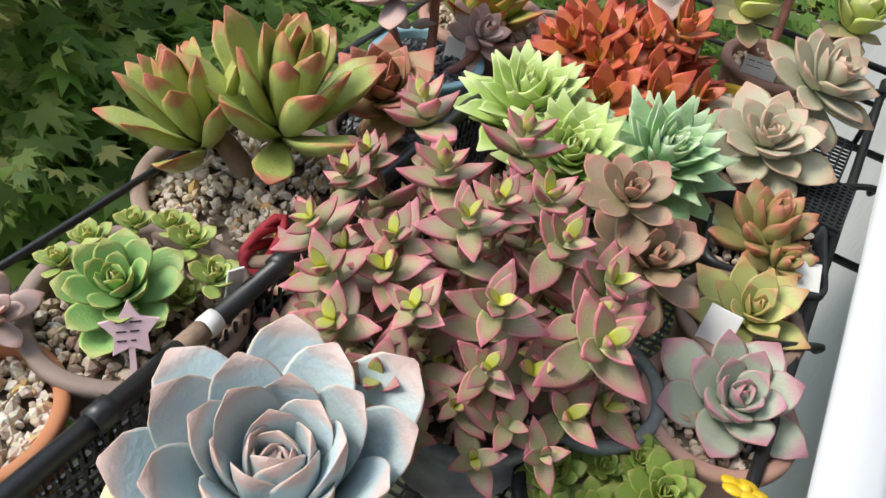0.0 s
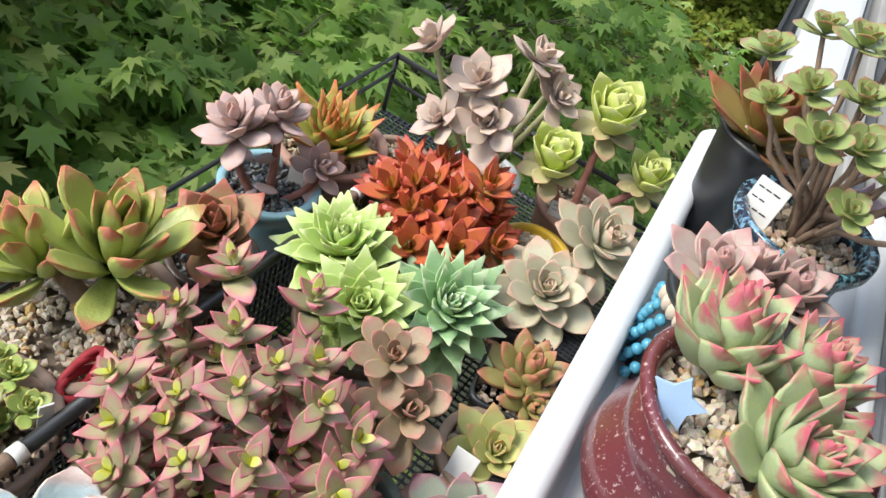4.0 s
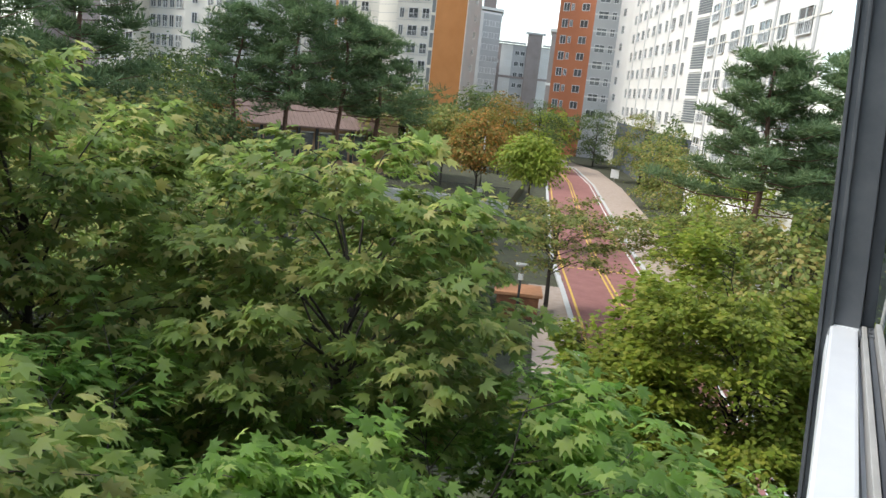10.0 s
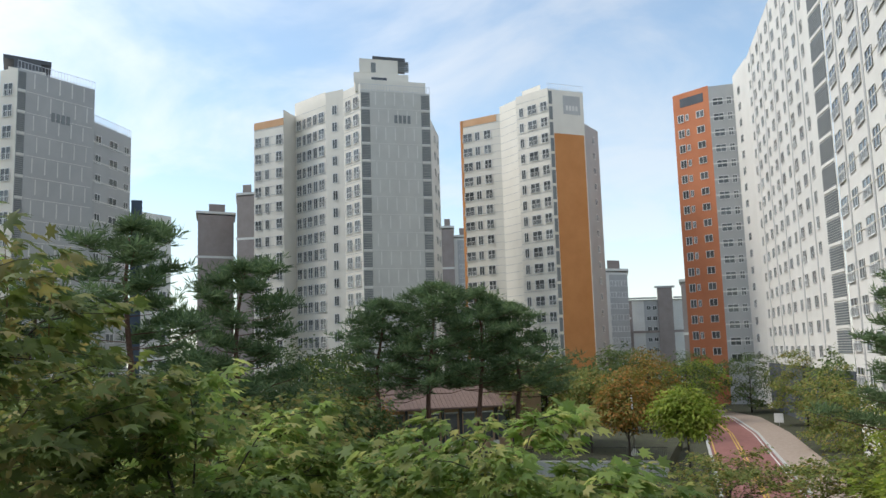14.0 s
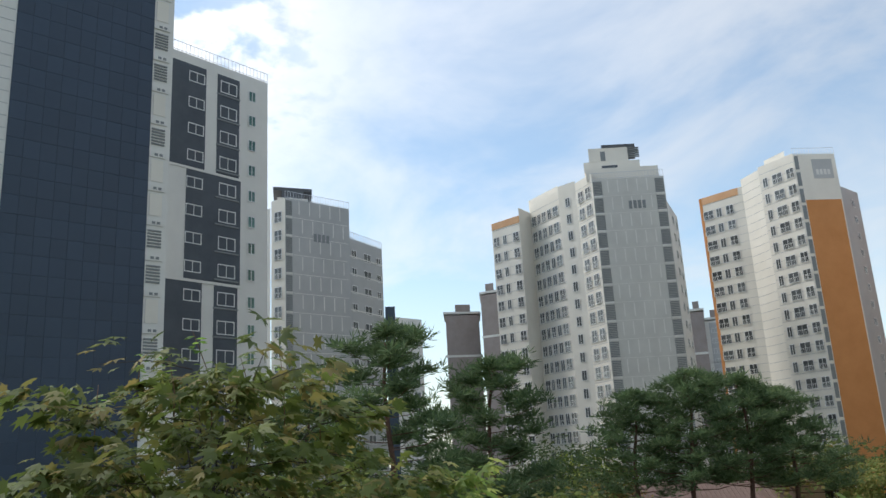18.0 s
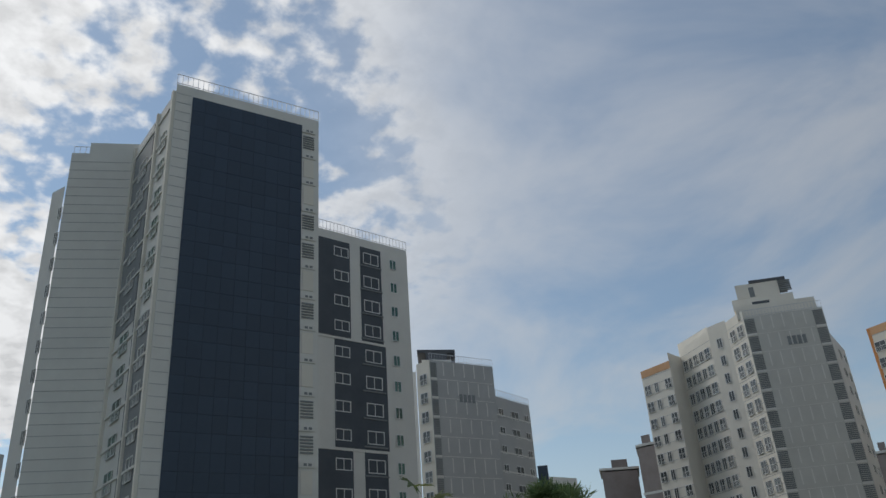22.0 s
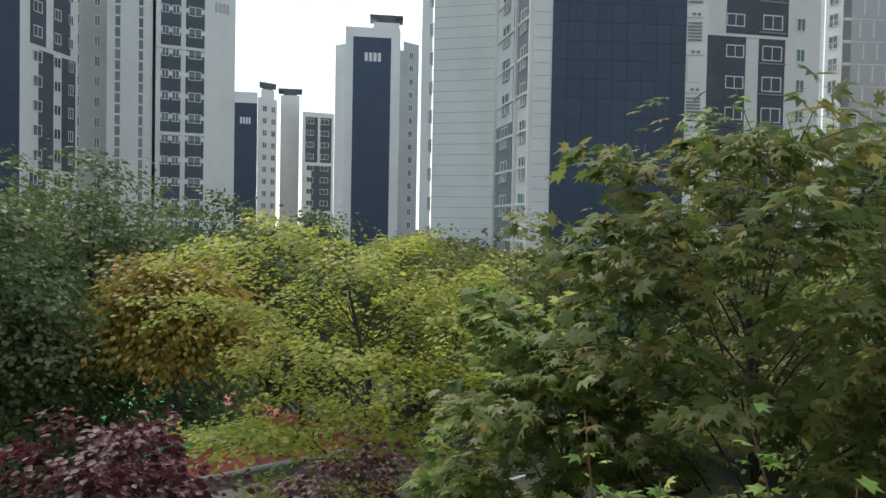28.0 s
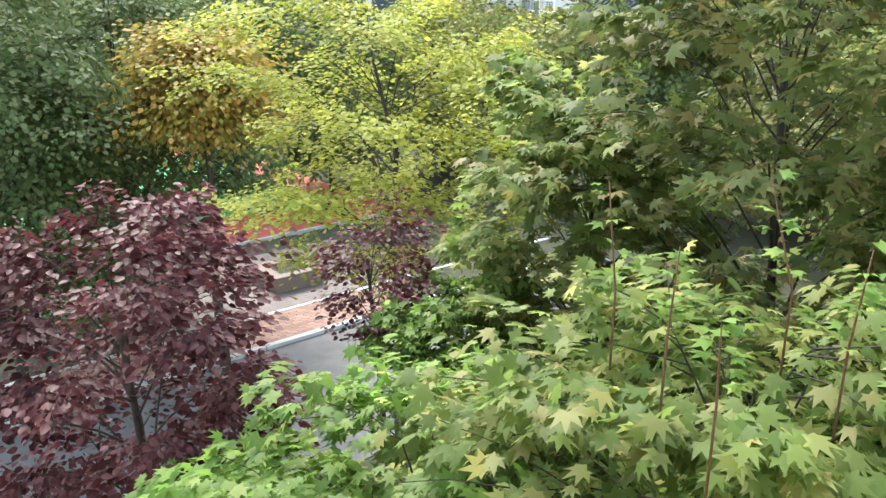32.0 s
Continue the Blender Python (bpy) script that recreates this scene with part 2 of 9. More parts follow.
def thing(name, label, category, at=None, group="", kind=""):
    ob = new(name)
    ob.empty_display_size = 0.05
    if at is not None:
        ob.matrix_basis = at
    return tagged(ob, label, category, group, kind)


def solid(name, bm, mat, label, category, kind="", group="", smooth=False):
    return tagged(new(name, mesh_of(name, bm, mat, smooth)), label, category, group, kind)


def raw_mesh(name, verts, faces, mats, mat_ids=None, smooth=False):
    me = bpy.data.meshes.new(name)
    me.from_pydata(verts, [], faces)
    for m in mats if isinstance(mats, (list, tuple)) else [mats]:
        me.materials.append(m)
    if mat_ids is not None:
        me.polygons.foreach_set("material_index", mat_ids)
    if smooth:
        me.shade_smooth()
    me.update()
    return me


# ---- materials ----
M_ASPHALT = material("asphalt", (0.055, 0.055, 0.058), (0.085, 0.083, 0.08), 0.9, 3, bump=0.4, bscale=120)
M_REDROAD = material("red_asphalt", (0.21, 0.085, 0.075), (0.28, 0.125, 0.11), 0.9, 1.2, bump=0.3, bscale=90)
M_SOIL = material("planted_earth", (0.035, 0.03, 0.02), (0.06, 0.07, 0.03), 0.95, 1.5, bump=0.6, bscale=20)
M_PAVE = material("beige_paving", (0.28, 0.215, 0.17), (0.36, 0.29, 0.24), 0.85, 2.5, rand=0.12)
M_KERB = material("granite_kerb", (0.36, 0.36, 0.35), (0.5, 0.5, 0.48), 0.8, 30, rand=0.08)
M_YELLOW = material("yellow_road_paint", (0.62, 0.4, 0.06), (0.5, 0.33, 0.08), 0.8, 9)
M_WHITELINE = material("white_road_paint", (0.7, 0.7, 0.68), (0.5, 0.5, 0.48), 0.8, 9)
M_CONC = material("pale_concrete", (0.45, 0.45, 0.44), (0.58, 0.58, 0.56), 0.85, 1.2, bump=0.2, bscale=30)
M_TWHITE = material("white_facade_paint", (0.68, 0.665, 0.625), (0.76, 0.745, 0.70), 0.8, 0.25, rand=0.03)
M_TCREAM = material("cream_facade_paint", (0.73, 0.69, 0.61), (0.80, 0.76, 0.68), 0.8, 0.25, rand=0.03)
M_TGREY = material("grey_facade_panel", (0.42, 0.42, 0.415), (0.48, 0.48, 0.47), 0.75, 0.3, rand=0.03)
M_TPANEL = material("pale_grey_precast_panel", (0.54, 0.53, 0.49), (0.61, 0.60, 0.555), 0.75, 0.3)
M_TPEACH = material("faded_orange_paint", (0.60, 0.34, 0.18), (0.66, 0.40, 0.23), 0.8, 0.4)
M_TLOUV = material("grey_louvre_paint", (0.19, 0.205, 0.21), (0.24, 0.255, 0.26), 0.6, 2)
M_TORANGE = material("orange_facade_paint", (0.56, 0.235, 0.075), (0.63, 0.28, 0.1), 0.8, 0.3)
M_TBRICK = material("terracotta_facade_paint", (0.50, 0.17, 0.075), (0.57, 0.21, 0.1), 0.8, 0.3)
M_TNAVY = material("navy_cladding_panel", (0.027, 0.047, 0.079), (0.036, 0.060, 0.097), 0.5, 0.5, rand=0.1)
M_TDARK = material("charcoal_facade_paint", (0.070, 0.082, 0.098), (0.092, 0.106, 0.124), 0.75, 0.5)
M_TBROWN = material("brown_facade_paint", (0.28, 0.235, 0.215), (0.34, 0.29, 0.27), 0.8, 0.4)
M_FRAME = material("white_window_frame", (0.72, 0.72, 0.7), (0.78, 0.78, 0.76), 0.5, 3)
M_GLASS = material("dark_reflecting_glass", (0.07, 0.078, 0.082), (0.12, 0.13, 0.13), 0.12, 0.6, spec=0.7, rand=0.4)
M_GREENGL = material("green_tinted_glass", (0.05, 0.12, 0.1), (0.08, 0.17, 0.14), 0.12, 0.6, spec=0.7, rand=0.3)
M_ROOFD = material("dark_metal_roof", (0.07, 0.075, 0.085), (0.1, 0.105, 0.115), 0.6, 1)
M_STEEL = material("galvanised_steel", (0.5, 0.51, 0.52), (0.62, 0.63, 0.64), 0.4, 12, metal=0.9)
M_BARK = material("grey_brown_bark", (0.032, 0.026, 0.02), (0.075, 0.06, 0.048), 0.9, 14, bump=0.7, bscale=60)
M_PBARK = material("red_pine_bark", (0.09, 0.05, 0.035), (0.17, 0.09, 0.06), 0.9, 10, bump=0.7, bscale=40)
M_DARKWIRE = material("black_coated_metal", (0.012, 0.012, 0.013), (0.022, 0.022, 0.023), 0.38, 40, spec=0.5)
M_WHITEPL = material("glossy_white_plastic", (0.62, 0.63, 0.65), (0.68, 0.69, 0.70), 0.28, 6, bump=0.02, bscale=200)
M_TWIG = material("young_twig", (0.12, 0.06, 0.03), (0.2, 0.11, 0.05), 0.8, 40)
L_MAPLE = leaf_material("maple_leaves", (0.100, 0.190, 0.038), (0.185, 0.300, 0.062), (0.32, 0.39, 0.12), thin=0.5, passes=1.8, spec=0.3)
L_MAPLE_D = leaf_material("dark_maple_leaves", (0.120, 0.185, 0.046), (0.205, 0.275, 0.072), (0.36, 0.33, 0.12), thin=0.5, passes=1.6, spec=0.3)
L_YELLOW = leaf_material("yellow_green_leaves", (0.22, 0.27, 0.045), (0.36, 0.38, 0.060), (0.50, 0.48, 0.09), thin=0.46)
L_OLIVE = leaf_material("olive_tree_leaves", (0.12, 0.165, 0.042), (0.20, 0.235, 0.060), (0.33, 0.25, 0.085))
L_DARK = leaf_material("deep_green_leaves", (0.058, 0.10, 0.032), (0.105, 0.150, 0.048), (0.19, 0.21, 0.085))
L_ORANGE = leaf_material("autumn_orange_leaves", (0.20, 0.22, 0.05), (0.40, 0.30, 0.06), (0.52, 0.30, 0.08), thin=0.42, passes=1.3)
L_RUST = leaf_material("rusty_red_leaves", (0.15, 0.18, 0.04), (0.28, 0.20, 0.05), (0.44, 0.20, 0.06))
L_PURPLE = leaf_material("purple_plum_leaves", (0.055, 0.015, 0.018), (0.115, 0.030, 0.034), (0.19, 0.080, 0.082), rough=0.5, spec=0.3)
# darker maple colour: one tree's backlit look is put into its leaves
L_MAPLE_BACKLIT = leaf_material("backlit_tone_maple_leaves", (0.100, 0.140, 0.036), (0.170, 0.215, 0.055), (0.31, 0.25, 0.09), thin=0.42, passes=1.25, spec=0.3)
L_ZELK = leaf_material("olive_yellow_leaves", (0.13, 0.185, 0.024), (0.21, 0.255, 0.036), (0.31, 0.31, 0.06), thin=0.42, passes=1.4)
L_PINE = leaf_material("pine_needles", (0.085, 0.135, 0.060), (0.130, 0.195, 0.085), (0.185, 0.245, 0.11), thin=0.3)
L_BAMBOO = leaf_material("bright_bamboo_leaves", (0.16, 0.23, 0.03), (0.25, 0.31, 0.045), (0.34, 0.36, 0.07))

# ---- ground, road, paths ----
def sheet_bm(pts, z):
    bm = bmesh.new()
    bm.faces.new([bm.verts.new((x, y, z)) for x, y in pts])
    return bm


def strip_bm(bm, line, half, z0, z1):
    """A raised strip (kerb, road paint) of constant half width along a plan line."""
    pts = [Vector((x, y, 0)) for x, y in line]
    rows = []
    for i, p in enumerate(pts):
        d = (pts[min(i + 1, len(pts) - 1)] - pts[max(i - 1, 0)]).normalized()
        s = Vector((-d.y, d.x, 0)) * half
        rows.append([bm.verts.new((p + s * k) + Vector((0, 0, z))) for k, z in ((-1, z0), (-1, z1), (1, z1), (1, z0))])
    for a, b in zip(rows, rows[1:]):
        for k in range(3):
            bm.faces.new((a[k], a[k + 1], b[k + 1], b[k]))
    bm.faces.new(rows[0][::-1]); bm.faces.new(rows[-1])
    return bm


solid("ground", sheet_bm([(-1600, -1500), (1200, -1500), (1200, 1900), (-1600, 1900)], 0.0), M_SOIL, "planted earth with undergrowth between the trees", "ground", "structure")

ROAD = [(-1.6, 16.0), (-5.2, 27.0), (-8.8, 35.5), (-11.4, 41.0), (-14.0, 46.4), (-17.0, 53.2), (-24.4, 71.0), (-33.4, 92.5), (-42.0, 110.0), (-56.0, 126.0), (-72.0, 136.0)]


def offset(line, d):
    out = []
    pts = [Vector((x, y)) for x, y in line]
    for i, p in enumerate(pts):
        t = (pts[min(i + 1, len(pts) - 1)] - pts[max(i - 1, 0)]).normalized()
        out.append((p.x + t.y * d, p.y - t.x * d))
    return out


def ribbon(name, line, a, b, z, mat, label, category, kind="structure"):
    lo, hi = offset(line, a), offset(line, b)
    bm = bmesh.new()
    va = [bm.verts.new((x, y, z)) for x, y in lo]
    vb = [bm.verts.new((x, y, z)) for x, y in hi]
    for i in range(len(va) - 1):
        bm.faces.new((va[i], vb[i], vb[i + 1], va[i + 1]))
    return solid(name, bm, mat, label, category, kind)


ribbon("road", ROAD, -2.7, 2.7, 0.02, M_REDROAD, "red-brown surfaced road climbing between the trees", "road")
ribbon("pavement", ROAD, 2.95, 6.2, 0.12, M_PAVE, "beige paved footway beside the red road", "pavement")
for side, nm in ((2.82, "kerb"), (-2.82, "kerb")):
    solid(nm, strip_bm(bmesh.new(), offset(ROAD, side), 0.13, 0.0, 0.15), M_KERB, "pale granite kerb along the red road", "kerb", "structure")
for d in (-0.14, 0.14):
    solid("road_marking", strip_bm(bmesh.new(), offset(ROAD, d), 0.06, 0.02, 0.028), M_YELLOW, "yellow double centre line painted on the road", "road marking", "structure")
solid("road_marking", strip_bm(bmesh.new(), offset(ROAD, -2.35), 0.06, 0.02, 0.028), M_YELLOW, "yellow edge line painted on the road", "road marking", "structure")
solid("road_marking", strip_bm(bmesh.new(), offset(ROAD, 2.4), 0.06, 0.02, 0.028), M_WHITELINE, "white edge line painted on the road", "road marking", "structure")

# ---- terrace, pavilion, lamps and street furniture by the road ----
M_TAN = material("tan_render", (0.44, 0.29, 0.17), (0.52, 0.36, 0.22), 0.85, 1.5)
M_ROOFB = material("brown_ribbed_roof", (0.17, 0.11, 0.085), (0.23, 0.15, 0.12), 0.7, 3)
M_RUST = material("rust_brown_steel", (0.19, 0.075, 0.035), (0.27, 0.11, 0.05), 0.7, 5)
M_RUSTTOP = material("orange_brown_timber", (0.42, 0.19, 0.09), (0.5, 0.25, 0.13), 0.7, 4)
M_BLACKST = material("dark_painted_steel", (0.02, 0.022, 0.025), (0.035, 0.037, 0.04), 0.5, 6)


def slab_poly(name, pts, z0, z1, mat, label, category, kind="structure"):
    bm = bmesh.new()
    lo = [bm.verts.new((x, y, z0)) for x, y in pts]
    hi = [bm.verts.new((x, y, z1)) for x, y in pts]
    n = len(pts)
    for k in range(n):
        bm.faces.new((lo[k], lo[(k + 1) % n], hi[(k + 1) % n], hi[k]))
    bm.faces.new(hi); bm.faces.new(lo[::-1])
    return solid(name, bm, mat, label, category, kind)


slab_poly("terrace_ground", [(-26.9, 60.6), (-40.0, 54.1), (-70.0, 39.0), (-80.0, 60.0), (-46.0, 82.0), (-33.0, 78.0)], -0.2, 1.12, M_SOIL, "raised planted terrace behind the concrete wall", "ground")
wall_t = thing("retaining_wall", "pale fluted concrete retaining wall with a dark fence", "wall", kind="structure")
W_A, W_B = (-40.0, 53.6), (-26.7, 60.25)
m_, ln_ = Matrix.Identity(4), (Vector(W_B) - Vector(W_A)).length
d_ = (Vector(W_B) - Vector(W_A)).normalized()
m_.col[0][:3], m_.col[1][:3], m_.col[3][:3] = (d_.x, d_.y, 0), (-d_.y, d_.x, 0), (*W_A, 0)
bm = box_bm(bmesh.new(), (0, 0, -0.1), (ln_, 0.35, 1.22))
bm.transform(m_)
part("wall_body", bm, M_CONC, wall_t)
flute = mesh_of("flute", box_bm(bmesh.new(), (0, -0.04, 0), (0.12, 0.01, 1.2)), M_CONC)
for k in range(int(ln_ / 0.24)):
    ob = new("flute", flute); ob.parent = wall_t
    ob.matrix_basis = m_ @ Matrix.Translation((0.24 * k + 0.05, 0, 0))
fence = thing("fence", "dark steel railing fence on the retaining wall", "fence")
for z in (1.34, 2.22):
    bm = box_bm(bmesh.new(), (0, 0.12, z), (ln_, 0.16, z + 0.04))
    bm.transform(m_)
    part("rail", bm, M_BLACKST, fence)
picket = mesh_of("picket", box_bm(bmesh.new(), (-0.012, 0.125, 1.2), (0.012, 0.15, 2.28)), M_BLACKST)
for k in range(int(ln_ / 0.14)):
    ob = new("picket", picket); ob.parent = fence
    ob.matrix_basis = m_ @ Matrix.Translation((0.14 * k + 0.04, 0, 0))

# low pavilion with a ribbed brown roof
pav = thing("pavilion", "low tan pavilion with a ribbed brown roof and dark windows", "building")
H_A, H_B = Vector((-49.6, 52.2, 0)), Vector((-40.7, 64.1, 0))
hd = (H_B - H_A).normalized()
hm = Matrix.Identity(4)
hm.col[0][:3], hm.col[1][:3], hm.col[3][:3] = hd, (-hd.y, hd.x, 0), H_A
hl = (H_B - H_A).length


def pav_part(name, lo, hi, mat, label="", bevel=0.0):
    bm = box_bm(bmesh.new(), lo, hi, bevel)
    bm.transform(hm)
    return part(name, bm, mat, pav, label)


pav_part("wall", (0, 0, 1.1), (hl, 6.0, 5.3), M_TAN)
pav_part("gable", (hl - 1.9, -0.3, 1.1), (hl + 0.1, 6.2, 6.7), M_TAN, "plain tan end wall")
bm = bmesh.new()
v = [bm.verts.new(c) for c in ((-0.6, -0.8, 5.2), (hl - 1.9, -0.8, 5.2), (hl - 1.9, 3.0, 7.1), (-0.6, 3.0, 7.1), (-0.6, 6.8, 5.2), (hl - 1.9, 6.8, 5.2), (-0.6, -0.8, 5.05), (hl - 1.9, -0.8, 5.05), (-0.6, 6.8, 5.05), (hl - 1.9, 6.8, 5.05))]
for f in ((0, 1, 2, 3), (3, 2, 5, 4), (6, 7, 1, 0), (0, 3, 4, 8, 6), (1, 7, 9, 5, 2), (6, 8, 9, 7)):
    bm.faces.new([v[k] for k in f])
bm.transform(hm)
roof_p = part("roof", bm, M_ROOFB, pav)
rib = box_bm(bmesh.new(), (-0.03, 0, 0), (0.03, 4.25, 0.05))
rib_me = mesh_of("roof_rib", rib, M_ROOFB)
for k in range(34):
    ob = new("roof_rib", rib_me); ob.parent = pav
    ob.matrix_basis = hm @ Matrix.Translation((-0.4 + k * (hl - 1.9) / 34, -0.8, 5.2)) @ Matrix.Rotation(math.atan2(1.9, 3.8), 4, "X")
for k in range(7):
    x = 1.0 + k * 1.65
    w = pav_part("window", (x, -0.05, 2.3), (x + 1.05, 0.05, 4.6), M_GLASS)
    pav_part("window_frame", (x - 0.08, -0.09, 4.6), (x + 1.13, 0.03, 4.72), M_FRAME)
    pav_part("column", (x + 1.2, -0.5, 1.1), (x + 1.42, -0.28, 5.1), M_BLACKST, "dark veranda post")
for k in range(5):
    x = 2.0 + k * 2.0
    pav_part("picket_board", (x, -1.2, 1.1), (x + 0.55, -1.1, 2.2), M_TCREAM, "pale round-topped board", 0.02)


def lamp_post(label, x, y, z0, h, r, head_r, cyl):
    t = thing("street_lamp", label, "street lamp", pose(x, y, z0))
    part("pole", tube_bm(bmesh.new(), [(0, 0, -0.05), (0, 0, h * 0.5), (0, 0, h)], [r * 1.2, r, r * 0.8], 12), M_STEEL if not cyl else M_BLACKST, t, "", True)
    bm = bmesh.new()
    if cyl:
        tube_bm(bm, [(-0.28, 0, h), (0, 0, h + 0.02), (0.28, 0, h + 0.04)], [0.085, 0.09, 0.085], 14)
        part("camera_housing", bm, M_FRAME, t, "white cylindrical housing", True)
        part("junction_box", box_bm(bmesh.new(), (-0.09, -0.09, h * 0.74), (0.09, 0.09, h * 0.74 + 0.28), 0.01), M_FRAME, t)
    else:
        lathe_bm(bm, [(0.02, h), (head_r, h + 0.02), (head_r, h + 0.10), (head_r * 0.7, h + 0.16), (0.02, h + 0.18)], 20)
        part("lamp_head", bm, M_TLOUV, t, "flat round lamp head", True)
        part("foot", lathe_bm(b_ := bmesh.new(), [(0.3, 0), (0.3, 0.15), (0.16, 0.5), (0.12, 0.55)], 14) and b_, M_CONC, t, "", True)
    return t


lamp_post("tall grey street lamp with a flat head on the terrace", -30.8, 62.9, 1.1, 6.1, 0.075, 0.42, False)
lamp_post("dark post with a white cylindrical camera housing", -13.3, 32.4, 0.0, 2.55, 0.06, 0.1, True)
booth = thing("garden_shelter", "rust-brown steel shelter box with an orange timber top", "shelter", pose(-13.75, 33.4, 0, 0, 0, 24))
part("body", box_bm(bmesh.new(), (-0.95, -0.7, 0.0), (0.95, 0.9, 1.05), 0.02), M_RUST, booth)
part("top", box_bm(bmesh.new(), (-1.1, -0.85, 1.05), (1.1, 1.05, 1.2), 0.02), M_RUSTTOP, booth)
part("door", box_bm(bmesh.new(), (0.3, -0.73, 0.1), (0.85, -0.70, 0.95), 0.005), M_RUST, booth)
sg = thing("road_sign", "small white notice board beside the road", "sign", pose(-31.2, 103.0, 0))
part("board", box_bm(bmesh.new(), (-0.55, -0.04, 0.4), (0.55, 0.04, 1.5), 0.02), M_FRAME, sg)
part("post", tube_bm(bmesh.new(), [(0, 0.05, 0), (0, 0.05, 0.7), (0, 0.05, 1.4)], 0.04, 8), M_STEEL, sg)
ribbon("pavement_branch", ROAD[1:4], -4.6, -2.95, 0.12, M_PAVE, "grey paved footway on the shelter's side", "pavement")
strip_a, strip_b = offset(ROAD, -2.6)[4], offset(ROAD, 2.6)[4]
for k in range(9):
    a = [strip_a[0] + (strip_b[0] - strip_a[0]) * (k + 0.1) / 9, strip_a[1] + (strip_b[1] - strip_a[1]) * (k + 0.1) / 9]
    b = [strip_a[0] + (strip_b[0] - strip_a[0]) * (k + 0.7) / 9, strip_a[1] + (strip_b[1] - strip_a[1]) * (k + 0.7) / 9]
    solid("road_marking", strip_bm(bmesh.new(), [a, b], 0.12, 0.02, 0.03), M_YELLOW, "yellow dashes painted across the road", "road marking", "structure")
# climbing frame glimpsed between the maples
play = thing("climbing_frame", "orange and yellow playground climbing frame", "playground", pose(-11.6, 13.2, 0, 0, 0, 30))
M_PORANGE = material("orange_play_paint", (0.55, 0.16, 0.02), (0.6, 0.2, 0.03), 0.4, 4)
M_PYELLOW = material("yellow_play_paint", (0.6, 0.4, 0.03), (0.66, 0.46, 0.05), 0.4, 4)
M_PBLUE = material("blue_play_paint", (0.03, 0.12, 0.35), (0.05, 0.17, 0.42), 0.4, 4)
for x in (-0.9, 0.9):
    for y in (-0.7, 0.7):
        part("post", tube_bm(bmesh.new(), [(x, y, 0), (x, y, 1.5), (x, y, 3.0)], 0.06, 10), M_PORANGE, play, "", True)
part("platform", box_bm(bmesh.new(), (-0.95, -0.75, 1.2), (0.95, 0.75, 1.3), 0.02), M_PBLUE, play)
part("panel", box_bm(bmesh.new(), (-0.85, -0.74, 1.35), (0.85, -0.68, 2.1), 0.02), M_PYELLOW, play)
part("roof", lathe_bm(b_ := bmesh.new(), [(1.5, 2.9), (1.45, 3.0), (0.05, 3.9)], 4) and b_, M_PORANGE, play)
for k in range(6):
    part("rung", tube_bm(bmesh.new(), [(-0.5, -0.75 - 0.12 * (6 - k), 0.2 * k + 0.1), (0, -0.75 - 0.12 * (6 - k), 0.2 * k + 0.1), (0.5, -0.75 - 0.12 * (6 - k), 0.2 * k + 0.1)], 0.025, 8), M_PYELLOW, play, "", True)

# ---- path, deck and ball court across the park ----
K0, KD, KN = Vector((-20.5, -6.9, 0)), Vector((-0.697, 0.717, 0)), Vector((-0.717, -0.697, 0))


def park(a, n):
    v = K0 + KD * a + KN * n
    return (v.x, v.y)


def park_matrix(a, n, z=0.0):
    m = Matrix.Identity(4)
    m.col[0][:3], m.col[1][:3], m.col[3][:3] = KD, KN, (*park(a, n), z)
    return m


M_GREYPATH = material("weathered_grey_path", (0.11, 0.105, 0.10), (0.15, 0.145, 0.14), 0.85, 2, bump=0.2, bscale=60)
M_BRICKPAVE = material("rosy_brick_paver", (0.27, 0.155, 0.115), (0.34, 0.21, 0.16), 0.85, 3, rand=0.22)
M_DECK = material("grey_brown_deck_board", (0.125, 0.10, 0.09), (0.175, 0.145, 0.13), 0.7, 2.5, rand=0.12)
M_REDCOURT = material("red_court_surface", (0.40, 0.075, 0.045), (0.46, 0.10, 0.06), 0.8, 1)
M_GREENCOURT = material("green_court_surface", (0.03, 0.27, 0.10), (0.05, 0.32, 0.13), 0.8, 1)
M_GRANITE = material("brown_granite", (0.13, 0.095, 0.075), (0.19, 0.14, 0.11), 0.6, 25, bump=0.1, bscale=150)
slab_poly("path", [park(-14, -6.5), park(14, -6.5), park(14, -0.1), park(-14, -0.1)], -0.1, 0.025, M_GREYPATH, "weathered grey park path", "road")
ksolid = box_bm(bmesh.new(), (-0.98, -0.1, -0.1), (0.98, 0.1, 0.14), 0.012)
kerb_me = mesh_of("kerb_stone", ksolid, M_KERB)
kerb_row = thing("park_kerb", "pale granite kerb stones along the path", "kerb", kind="structure")
for k in range(14):
    ob = new("kerb_stone", kerb_me); ob.parent = kerb_row
    ob.matrix_basis = park_matrix(-13 + 2 * k, 0)
slab_poly("paver_bed", [park(-14, 0.1), park(14, 0.1), park(14, 1.95), park(-14, 1.95)], -0.1, 0.10, M_SOIL, "bedding under the brick pavers", "pavement")
paver_me = mesh_of("paver", box_bm(bmesh.new(), (0.006, 0.004, 0.0), (0.294, 0.182, 0.035)), M_BRICKPAVE)
pavers = thing("brick_walk", "rosy brick paver strip beside the kerb", "pavement", kind="structure")
for r in range(10):
    for c in range(30):
        ob = new("paver", paver_me); ob.parent = pavers
        ob.matrix_basis = park_matrix(-3.4 + 0.3 * c + (0.15 if r % 2 else 0), 0.1 + 0.186 * r, 0.10)
bm = bmesh.new()
